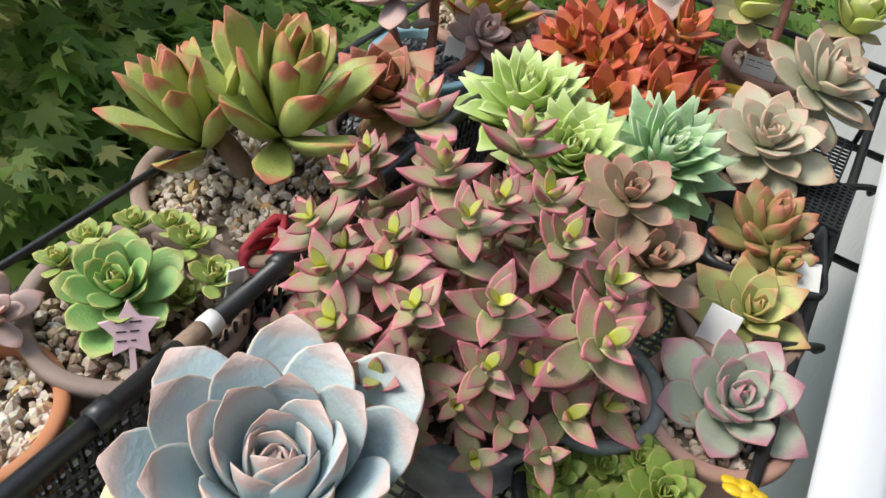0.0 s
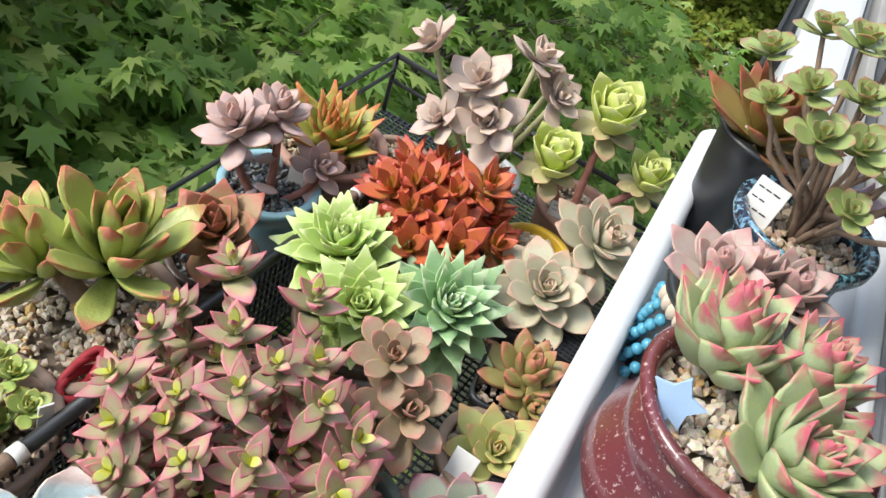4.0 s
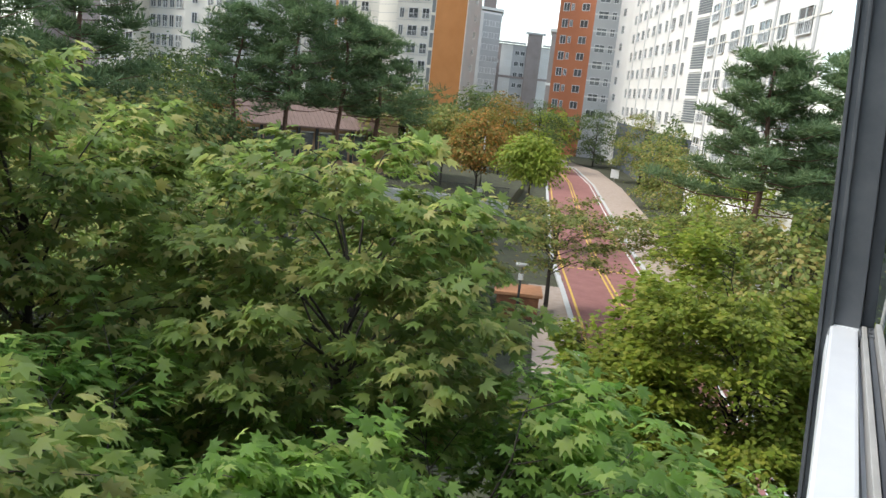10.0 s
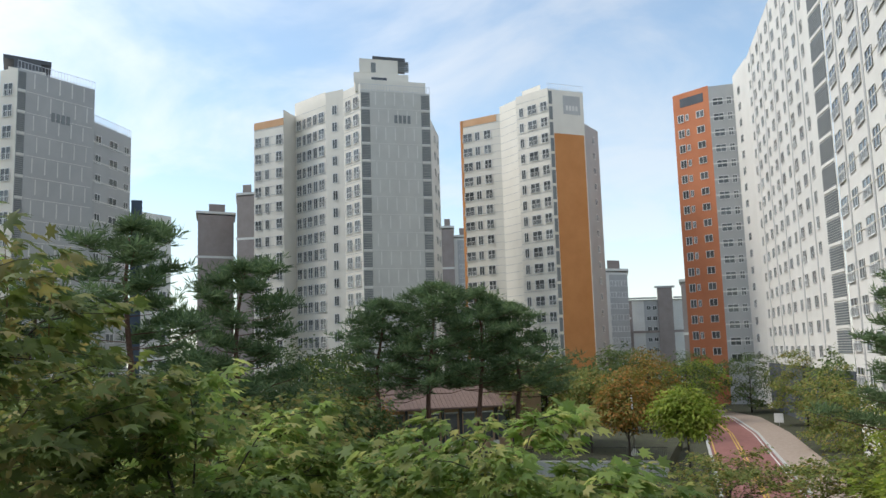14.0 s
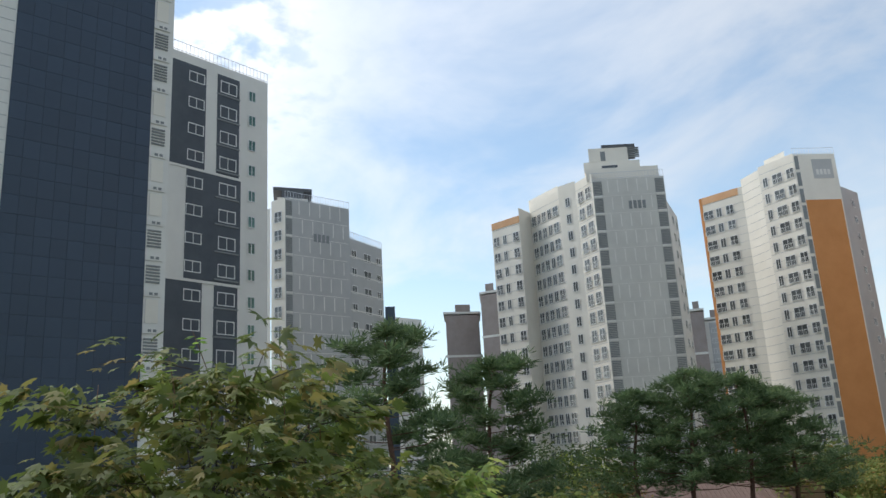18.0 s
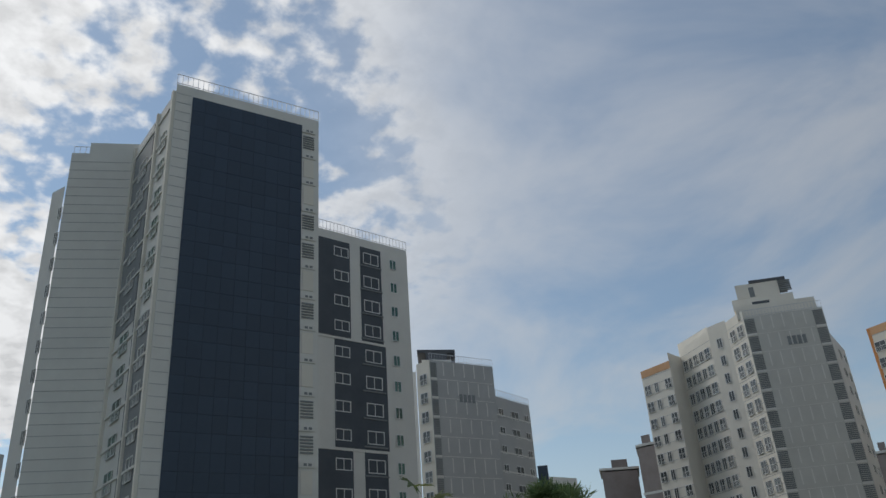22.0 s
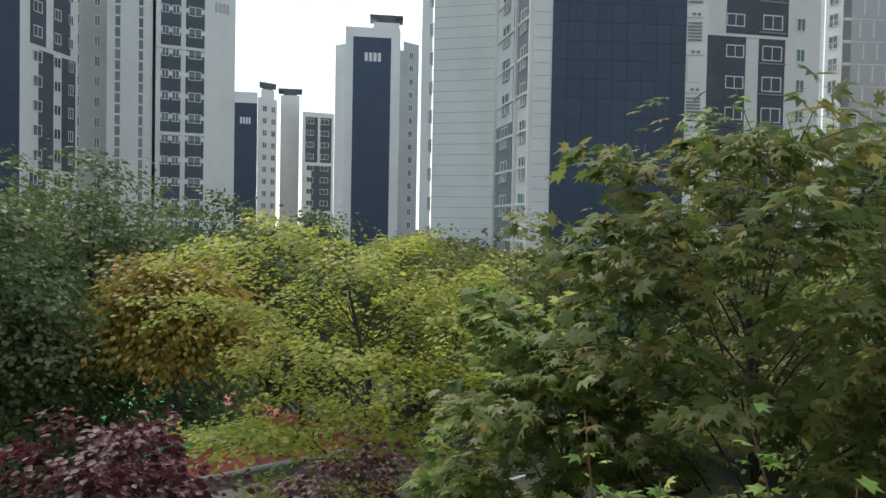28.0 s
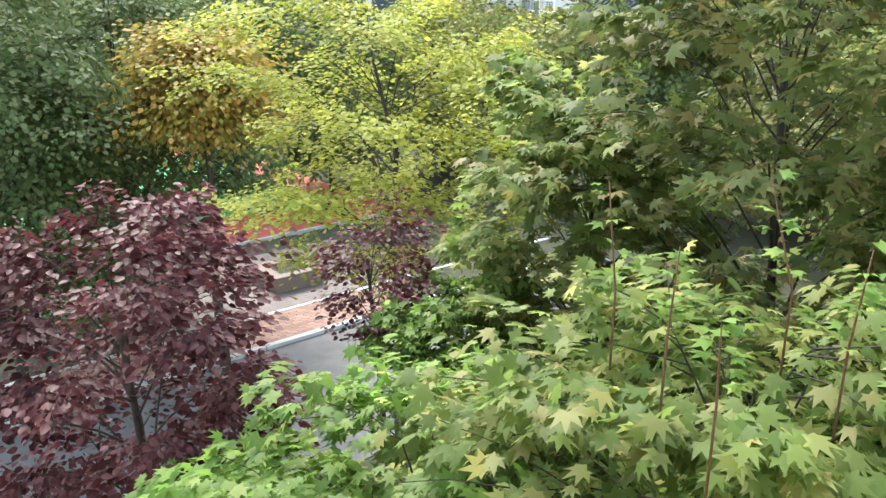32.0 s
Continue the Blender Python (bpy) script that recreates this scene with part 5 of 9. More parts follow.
def tree(label, at, height, centre_z, rad, clumps, per, size, shape, leaf_mat, spread=0.3, trunk=0.12, bark=None, seed=1, tilt=0.55, droop=0.35, flat=0.25, category="tree", name="tree", lean=(0, 0), limbs=26, hollow=0.45, group=""):
    rs = np.random.RandomState(seed)
    t = thing(name, label, category, pose(at[0], at[1], 0), group)
    c = np.array((lean[0], lean[1], centre_z))
    pts = crown_points(rs, c, rad, clumps, hollow)
    pts = pts[pts[:, 2] > 0.6]
    # trunk and limbs
    bm = bmesh.new()
    topz = min(height * 0.93, centre_z + rad[2] * 0.7)
    spine = [Vector((lean[0] * (k / 6) ** 1.5 + 0.12 * trunk * 8 * (rs.rand() - 0.5), lean[1] * (k / 6) ** 1.5 + 0.12 * trunk * 8 * (rs.rand() - 0.5), topz * k / 6)) for k in range(7)]
    spine[0] = Vector((0, 0, -0.1))
    tube_bm(bm, spine, [trunk * (1 - 0.8 * k / 6) for k in range(7)], 9)
    for j in range(min(limbs, len(pts))):
        tip = Vector(pts[rs.randint(len(pts))])
        zz = max(topz * 0.25, min(topz * 0.95, tip.z - rad[2] * (0.25 + 0.5 * rs.rand())))
        k = min(5, int(zz / topz * 6))
        f = zz / topz * 6 - k
        root = spine[k].lerp(spine[k + 1], f)
        mid = root.lerp(tip, 0.5) + Vector((0, 0, 0.12 * (tip - root).length))
        r0 = trunk * (1 - 0.8 * zz / topz) * 0.5
        tube_bm(bm, [root, root.lerp(mid, 0.6), mid, mid.lerp(tip, 0.6), tip], [r0, r0 * 0.75, r0 * 0.55, r0 * 0.35, r0 * 0.15], 5, False)
    part("trunk", bm, bark or M_BARK, t, "", True)
    # each clump is a flattened spray that leans outwards
    n = len(pts) * per
    own = np.repeat(np.arange(len(pts)), per)
    lean_v = (pts - c) / np.array(rad)
    lean_v[:, 2] = np.abs(lean_v[:, 2]) * 0.3
    lean_v = lean_v * 0.75 + np.array((0, 0, 1.0)) + rs.normal(size=lean_v.shape) * 0.2
    lean_v /= np.linalg.norm(lean_v, axis=1)[:, None]
    scale = spread * (0.6 + 0.8 * rs.random(len(pts)))
    off = rs.normal(size=(n, 3)) * scale[own][:, None]
    nv = lean_v[own]
    off -= nv * ((off * nv).sum(1) * (1 - flat))[:, None]
    pos = pts[own] + off
    out = off / (np.linalg.norm(off, axis=1)[:, None] + 1e-6) + 0.6 * (pos - c) / np.array(rad) + rs.normal(size=(n, 3)) * 0.3
    out -= nv * (out * nv).sum(1)[:, None] * 0.7
    out /= np.linalg.norm(out, axis=1)[:, None]
    out[:, 2] -= droop
    up = nv + rs.normal(size=(n, 3)) * tilt
    me = leaf_cloud(rs, pos, out, up, size * (0.65 + 0.6 * rs.random(n)), shape)
    me.materials.append(leaf_mat)
    tagged(part("crown", me, None, t), kind="stuff")
    return t


def pine(label, at, height, width, seed, base=0.30, n_tuft=2300, needle=0.46, per=10, group="pines"):
    """A pine: bent trunk, whorled limbs, and tufts of needles along them."""
    rs = np.random.RandomState(seed)
    t = thing("pine_tree", label, "tree", pose(at[0], at[1], 0), group)
    bm = bmesh.new()
    spine = [Vector((0.25 * math.sin(k * 1.1 + seed) * k / 8, 0.25 * math.cos(k * 0.9 + seed) * k / 8, height * k / 8)) for k in range(9)]
    tube_bm(bm, spine, [0.22 * (1 - 0.85 * k / 8) + 0.02 for k in range(9)], 8)
    tufts = []
    for j in range(46):
        u = base + (1 - base) * (j + rs.rand()) / 46
        k = min(7, int(u * 8))
        root = spine[k].lerp(spine[k + 1], u * 8 - k)
        reach = width * (0.22 + 0.85 * (1 - (u - base) / (1 - base)) ** 0.6) * (0.6 + 0.55 * rs.rand())
        a = j * 2.4 + rs.rand() * 0.8
        tip = root + Vector((math.cos(a) * reach, math.sin(a) * reach, reach * (0.12 + 0.5 * max(0, u - 0.6))))
        mid = root.lerp(tip, 0.55) - Vector((0, 0, 0.06 * reach))
        tube_bm(bm, [root, mid, tip], [0.06 * (1.1 - u), 0.04 * (1.1 - u) + 0.006, 0.01], 5, False)
        for q in range(max(3, n_tuft // 46)):
            s = 0.4 + 0.6 * rs.rand()
            p = root.lerp(mid, s * 2) if s < 0.5 else mid.lerp(tip, s * 2 - 1)
            tufts.append(p + Vector((rs.normal() * 0.3, rs.normal() * 0.3, 0.12 + abs(rs.normal()) * 0.15)) * min(1, reach / 1.5))
    part("trunk", bm, M_PBARK, t, "reddish scaly bark", True)
    tufts = np.array(tufts)
    n = len(tufts) * per
    own = np.repeat(np.arange(len(tufts)), per)
    d = rs.normal(size=(n, 3))
    d[:, 2] = np.abs(d[:, 2]) * 0.9 - 0.1
    d /= np.linalg.norm(d, axis=1)[:, None]
    me = leaf_cloud(rs, tufts[own] + d * 0.05, d, rs.normal(size=(n, 3)), needle * (0.7 + 0.5 * rs.random(n)), NEEDLE)
    me.materials.append(L_PINE)
    tagged(part("needles", me, None, t), kind="stuff")
    return t


def polar(az, r):
    return (0.09 - r * math.sin(radians(az)), 0.03 + r * math.cos(radians(az)))


# maples under and beside the window
def shoots(t, at, pts, seed):
    """Upright reddish shoots with small leaves at the crown's top."""
    rs = np.random.RandomState(seed)
    for x, y, z, h in pts:
        base = Vector((x - at[0], y - at[1], z))
        tip = base + Vector((rs.normal() * 0.04, rs.normal() * 0.04, h))
        part("shoot", tube_bm(bmesh.new(), [base - Vector((0, 0, 0.25)), base, base.lerp(tip, 0.5), tip], [0.004, 0.0035, 0.0028, 0.0015], 6), M_TWIG, t, "reddish upright shoot", True)
        n = 12
        f = rs.random(n)
        pos = np.array([base.lerp(tip, k) for k in f])
        ang = rs.random(n) * 6.283
        d = np.stack([np.cos(ang), np.sin(ang), 0.15 + 0 * ang], 1)
        me = leaf_cloud(rs, pos + d * 0.03, d, np.array((0, 0, 1.0)) + rs.normal(size=(n, 3)) * 0.3, 0.028 + 0.022 * rs.random(n), MAPLE)
        me.materials.append(L_MAPLE)
        tagged(part("shoot_leaves", me, None, t), kind="stuff")


def spray_tree(label, at, centre, rad, n_limb, n_sub, per, size, shape, leaf_mat, trunk=0.12, fork=0.35, seed=1, name="tree", group="", sub=0.42, thick=0.07, droop=0.25, low=-0.55, fill=0.0, tilt=0.5, bark=None):
    """A tree of curved limbs that carry flat sprays of leaves, layered with gaps between them.
    centre and rad give the crown's ellipsoid relative to the tree's foot."""
    rs = np.random.RandomState(seed)
    t = thing(name, label, "tree", pose(at[0], at[1], 0), group)
    c, rad = np.array(centre, float), np.array(rad, float)
    bm = bmesh.new()
    topz = c[2] + 0.45 * rad[2]
    spine = [Vector((c[0] * (k / 6) ** 1.4 + 0.9 * trunk * rs.normal() * (k > 0), c[1] * (k / 6) ** 1.4 + 0.9 * trunk * rs.normal() * (k > 0), topz * k / 6 - 0.1 * (k == 0))) for k in range(7)]
    tube_bm(bm, spine, [trunk * (1 - 0.78 * k / 6) for k in range(7)], 9)
    P, A, U = [], [], []
    for j in range(n_limb):
        # even spread of tips over the crown's skin, some of them inside
        cz = low + (1 - low) * (j + 0.5) / n_limb
        a = j * 2.39996 + rs.normal() * 0.25
        q = math.sqrt(max(0.0, 1 - min(1, abs(cz)) ** 2))
        d = np.array((q * math.cos(a), q * math.sin(a), cz))
        lump = 1 + 0.38 * noise.noise(Vector(d * 1.6) + Vector((seed * 1.7, 0, 0)))
        tip = Vector(c + d * rad * (0.98 * lump if rs.rand() > fill else 0.45 + 0.3 * rs.rand()))
        zz = min(topz * 0.97, max(topz * (fork + 0.4 * rs.rand()), tip.z - rad[2] * (0.25 + 0.45 * rs.rand())))
        k = min(5, int(zz / topz * 6))
        root = spine[k].lerp(spine[k + 1], zz / topz * 6 - k)
        span = (tip - root).length
        mid = root.lerp(tip, 0.55) + Vector((0, 0, 0.14 * span)) + Vector(rs.normal(size=3)) * 0.05 * span
        r0 = trunk * (1 - 0.78 * zz / topz) * 0.36
        curve = [root, root.lerp(mid, 0.55) + Vector((0, 0, 0.03 * span)), mid, mid.lerp(tip, 0.55) + Vector((0, 0, 0.03 * span)), tip]
        tube_bm(bm, curve, [r0, r0 * 0.78, r0 * 0.55, r0 * 0.36, r0 * 0.14], 5, False)
        for i in range(n_sub):
            s = 1 - 0.62 * (i + 0.5 * rs.rand()) / n_sub
            kk = min(3, int(s * 4))
            p0 = curve[kk].lerp(curve[kk + 1], s * 4 - kk)
            h = (tip - root)
            ang = math.atan2(h.y, h.x) + (1 if i % 2 else -1) * (0.35 + 0.75 * rs.rand()) * (0.3 if i == 0 else 1)
            ln = sub * min(rad[0], rad[2] * 1.3) * (0.65 + 0.6 * rs.rand())
            rise = 0.12 + 0.18 * rs.normal()
            e = Vector((math.cos(ang) * ln, math.sin(ang) * ln, rise * ln))
            tube_bm(bm, [p0, p0 + e * 0.5 + Vector((0, 0, 0.06 * ln)), p0 + e], [r0 * 0.22 + 0.002, r0 * 0.14 + 0.0015, 0.0015], 4, False)
            m = max(4, int(per * (0.6 + 0.8 * rs.rand())))
            f = rs.random(m) ** 0.75
            side = Vector((-e.y, e.x, 0)).normalized()
            w = rs.normal(size=m) * 0.30 * ln * (1.15 - 0.6 * f)
            e_, s_ = np.array(e), np.array(side)
            pos = np.array(p0) + f[:, None] * e_ * 1.05 + w[:, None] * s_
            pos[:, 2] += 0.16 * ln * np.sin(f * 3.0) - 0.9 * w * w / ln + rs.normal(size=m) * thick * ln
            ah = e_ / ln * (0.5 + f[:, None]) + s_ * (np.sign(w) * (0.3 + np.abs(w) / (0.3 * ln)))[:, None] + rs.normal(size=(m, 3)) * 0.4
            ah[:, 2] = ah[:, 2] * 0.4 - droop * (0.6 + 0.8 * rs.random(m))
            P.append(pos); A.append(ah)
            U.append(np.array((0, 0, 1.0)) + 0.25 * s_ * np.sign(w)[:, None] + e_ / ln * 0.25 + rs.normal(size=(m, 3)) * tilt)
    part("trunk", bm, bark or M_BARK, t, "", True)
    pos, ah, up = np.concatenate(P), np.concatenate(A), np.concatenate(U)
    me = leaf_cloud(rs, pos, ah, up, size * (0.6 + 0.6 * rs.random(len(pos))), shape)
    me.materials.append(leaf_mat)
    tagged(part("crown", me, None, t), kind="stuff")
    return t


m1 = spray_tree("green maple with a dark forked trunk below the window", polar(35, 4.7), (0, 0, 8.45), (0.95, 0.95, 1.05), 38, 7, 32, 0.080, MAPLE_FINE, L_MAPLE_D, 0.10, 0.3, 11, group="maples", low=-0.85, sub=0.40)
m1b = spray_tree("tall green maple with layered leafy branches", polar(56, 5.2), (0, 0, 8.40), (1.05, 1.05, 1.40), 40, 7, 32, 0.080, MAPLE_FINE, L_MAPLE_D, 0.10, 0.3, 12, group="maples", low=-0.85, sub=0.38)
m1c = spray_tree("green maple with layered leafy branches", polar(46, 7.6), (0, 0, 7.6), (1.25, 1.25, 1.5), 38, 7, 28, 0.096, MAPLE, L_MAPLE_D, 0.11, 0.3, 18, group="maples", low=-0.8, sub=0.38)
m2 = spray_tree("green maple just below the window", polar(25, 3.6), (0, 0, 7.45), (1.25, 1.2, 0.85), 38, 7, 40, 0.076, MAPLE_FINE, L_MAPLE, 0.1, 0.4, 13, group="maples", sub=0.46)
m3 = spray_tree("green maple just below the window", polar(52, 3.1), (0, 0, 7.75), (0.95, 0.95, 0.9), 32, 7, 28, 0.074, MAPLE_FINE, L_MAPLE, 0.08, 0.4, 14, group="maples", low=-0.85, sub=0.46)
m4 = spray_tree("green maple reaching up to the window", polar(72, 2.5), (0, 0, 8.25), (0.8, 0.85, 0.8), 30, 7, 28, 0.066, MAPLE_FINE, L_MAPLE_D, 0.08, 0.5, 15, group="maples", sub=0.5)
shoots(m4, polar(72, 2.5), [(*polar(62 + 4.0 * k, 1.75 + 0.25 * (k % 3)), 9.15 + 0.05 * (k % 3) - 0.02 * k, 0.20 + 0.06 * (k % 3)) for k in range(6)], 5)
m5 = spray_tree("backlit dark maple with reddish shoots at its top", polar(71.5, 5.0), (0, 0, 8.85), (1.15, 1.15, 1.85), 50, 7, 25, 0.088, MAPLE_FINE, L_MAPLE_BACKLIT, 0.08, 0.3, 16, group="maples", low=-0.85, sub=0.42)
shoots(m5, polar(71.5, 5.0), [(*polar(65 + 2.4 * k, 5.0 + 0.3 * (k % 3)), 10.5 + 0.05 * (k % 3) - 0.07 * abs(k - 3), 0.22 + 0.1 * (k % 2)) for k in range(7)], 6)
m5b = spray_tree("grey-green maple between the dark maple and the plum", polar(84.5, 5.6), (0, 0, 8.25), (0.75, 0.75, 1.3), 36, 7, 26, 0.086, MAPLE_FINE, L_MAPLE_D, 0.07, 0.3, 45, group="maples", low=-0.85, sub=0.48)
m6 = spray_tree("green maple filling the gap below the window", polar(96, 2.9), (0, 0, 7.6), (0.9, 1.0, 0.65), 30, 7, 34, 0.066, MAPLE_FINE, L_MAPLE, 0.08, 0.4, 17, group="maples", sub=0.5)
spray_tree("yellow-green spreading tree beside the path", polar(97.5, 13.0), (0.3, -0.4, 7.8), (2.6, 2.6, 2.55), 38, 9, 60, 0.098, diamond_leaf(0.42), L_YELLOW, 0.11, 0.35, 21, low=-0.9, sub=0.32, fill=0.3, thick=0.08, droop=0.35, tilt=0.3)
spray_tree("small yellow-green tree above the road", polar(6.6, 8.2), (0, 0, 7.1), (1.25, 1.25, 1.4), 52, 9, 130, 0.074, DIAMOND, L_ZELK, 0.1, 0.3, 22, low=-0.8, sub=0.40, fill=0.12, thick=0.11)
spray_tree("small yellow-green tree above the road", polar(14.6, 8.0), (0, 0, 6.75), (0.75, 0.75, 0.95), 34, 8, 110, 0.074, DIAMOND, L_ZELK, 0.08, 0.3, 26, low=-0.8, sub=0.46, fill=0.12, thick=0.11)
m8 = spray_tree("green maple just below the window", polar(44, 2.3), (0, 0, 7.95), (0.85, 0.8, 0.5), 32, 7, 36, 0.074, MAPLE_FINE, L_MAPLE, 0.08, 0.4, 29, group="maples", sub=0.55)
m10 = spray_tree("green maple just below the window", polar(62, 2.2), (0, 0, 8.0), (0.75, 0.75, 0.5), 30, 7, 36, 0.074, MAPLE_FINE, L_MAPLE, 0.08, 0.4, 30, group="maples", sub=0.55)
m9 = spray_tree("green maple beside the plum tree", polar(92.5, 5.6), (0, 0, 7.1), (0.55, 0.55, 0.75), 28, 7, 34, 0.068, MAPLE, L_MAPLE, 0.07, 0.4, 28, group="maples", low=-0.85, sub=0.6)
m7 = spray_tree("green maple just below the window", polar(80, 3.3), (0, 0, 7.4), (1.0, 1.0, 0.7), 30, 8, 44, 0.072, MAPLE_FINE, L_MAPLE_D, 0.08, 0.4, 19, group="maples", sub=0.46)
spray_tree("small leafy tree beside the wall", polar(3, 5.0), (0, 0, 6.2), (1.2, 1.2, 1.2), 44, 8, 80, 0.06, OVAL, L_OLIVE, 0.09, 0.3, 24, fill=0.2, thick=0.1)
spray_tree("purple-leaved plum tree below the window", polar(118.5, 4.6), (0, 0, 7.7), (0.84, 0.84, 1.15), 34, 7, 62, 0.056, OVAL, L_PURPLE, 0.08, 0.35, 23, low=-0.8, sub=0.44, thick=0.12, tilt=0.6, droop=0.35)
spray_tree("purple-leaved plum tree between the maples", polar(99.8, 6.2), (0, 0, 7.65), (0.3, 0.3, 0.6), 18, 5, 26, 0.05, OVAL, L_PURPLE, 0.06, 0.35, 25, sub=1.0, thick=0.16, tilt=0.6, droop=0.35)
for az, r, top, rad, mt, sd in ((117, 24, 11.2, 3.8, L_DARK, 31), (125, 21, 10.8, 3.6, L_DARK, 32), (111.6, 20, 8.7, 0.72, L_ORANGE, 33), (103, 40, 10.8, 4.2, L_DARK, 34), (110, 40, 11.0, 4.2, L_DARK, 35), (95, 44, 10.2, 4.0, L_OLIVE, 36), (88, 40, 10.0, 4.0, L_OLIVE, 37), (80, 38, 9.8, 4.0, L_DARK, 38), (70, 36, 9.8, 4.0, L_OLIVE, 39), (63, 28, 9.4, 3.4, L_OLIVE, 40), (121, 34, 11.0, 4.2, L_DARK, 30)):
    tree("leafy park tree across the path", polar(az, r), top, top - rad * 1.3, (rad, rad, rad * 1.35), 170, 190 if r < 26 else 75, 0.165 if r < 26 else 0.265, DIAMOND, mt, 0.55, 0.16, seed=sd, group="park trees")
for az, r, top, w, sd in ((60, 33, 14.8, 5.0, 41), (53, 38, 14.0, 4.2, 42), (43.5, 50, 12.9, 3.6, 43), (40, 49, 13.6, 3.6, 44), (36.5, 51, 13.4, 3.6, 45), (34, 53, 12.6, 3.4, 46), (66, 42, 13.0, 4.4, 49), (7.5, 42, 12.6, 4.6, 47), (2.0, 44, 13.2, 5.0, 48)):
    pine("dark green pine with open layered limbs", polar(az, r), top, w, sd, 0.55 if 30 < az < 46 else 0.42 if az < 10 else 0.30, 2700 if az < 10 else 1400 if az < 46 else 2300)
spray_tree("olive-green roadside tree with a leaning trunk", polar(20.6, 36), (0.4, 0.0, 3.6), (2.5, 2.5, 1.9), 26, 7, 46, 0.17, DIAMOND, L_OLIVE, 0.13, 0.35, 51, group="roadside trees", low=-0.5, sub=0.42, thick=0.07)
spray_tree("olive-green roadside tree beside the footway", polar(10.2, 33), (0.0, 0.0, 4.3), (3.2, 3.0, 1.8), 30, 7, 56, 0.17, DIAMOND, L_OLIVE, 0.13, 0.35, 52, group="roadside trees", low=-0.4, sub=0.40, thick=0.06)
for az, r, top, rad, mt, sd in ((4.5, 30, 6.8, 2.8, L_OLIVE, 53), (22.6, 54, 7.2, 1.5, L_BAMBOO, 54), (27.6, 37, 3.4, 1.5, L_OLIVE, 76), (30.0, 40, 3.2, 1.8, L_OLIVE, 78), (26.5, 66, 8.0, 2.4, L_RUST, 55), (29, 72, 8.4, 2.7, L_OLIVE, 56), (13.5, 84, 7.6, 3.5, L_OLIVE, 57), (11, 66, 7.2, 3.6, L_OLIVE, 58), (18.5, 128, 9.0, 4.5, L_DARK, 59), (22.5, 112, 9.4, 4.5, L_DARK, 60), (31.5, 80, 9.8, 3.4, L_DARK, 61), (46, 46, 9.0, 3.4, L_DARK, 62), (50, 30, 8.6, 3.2, L_OLIVE, 63), (56, 23, 9.0, 3.0, L_OLIVE, 64), (15.2, 108, 9.0, 4.0, L_OLIVE, 65), (8, 50, 7.2, 3.4, L_BAMBOO, 66), (25, 92, 9.6, 3.6, L_RUST, 67), (6, 62, 8.0, 4.0, L_OLIVE, 68), (26, 98, 10.0, 3.4, L_DARK, 69), (48.5, 56, 11.0, 3.6, L_DARK, 70), (29.5, 30, 4.8, 2.4, L_DARK, 71), (33, 22, 6.0, 2.4, L_OLIVE, 72), (47, 24, 6.8, 2.8, L_MAPLE_D, 73), (45.5, 66, 8.0, 3.0, L_RUST, 75)):
    tree("leafy tree beside the road", polar(az, r), top, top - rad * 0.95, (rad, rad, rad), 100, 62, 0.245, DIAMOND, mt, 0.5, 0.12, seed=sd, group="roadside trees")
for k in range(26):
    az, r = 2 + 5.0 * k, 60 + 34 * ((k * 7) % 5) / 4 + (40 if 12 < 2 + 5 * k < 30 else 0)
    top = 8.5 + 1.6 * ((k * 3) % 4) / 3
    if not 14 < az < 22 and k != 8:
        tree("distant park tree in front of the towers", polar(az, r), top, top - 4.0, (4.6, 4.6, 4.0), 160, 27, 0.43, DIAMOND, (L_DARK, L_OLIVE, L_DARK, L_OLIVE, L_BAMBOO)[k % 5], 0.6, 0.16, seed=200 + k, group="distant trees")

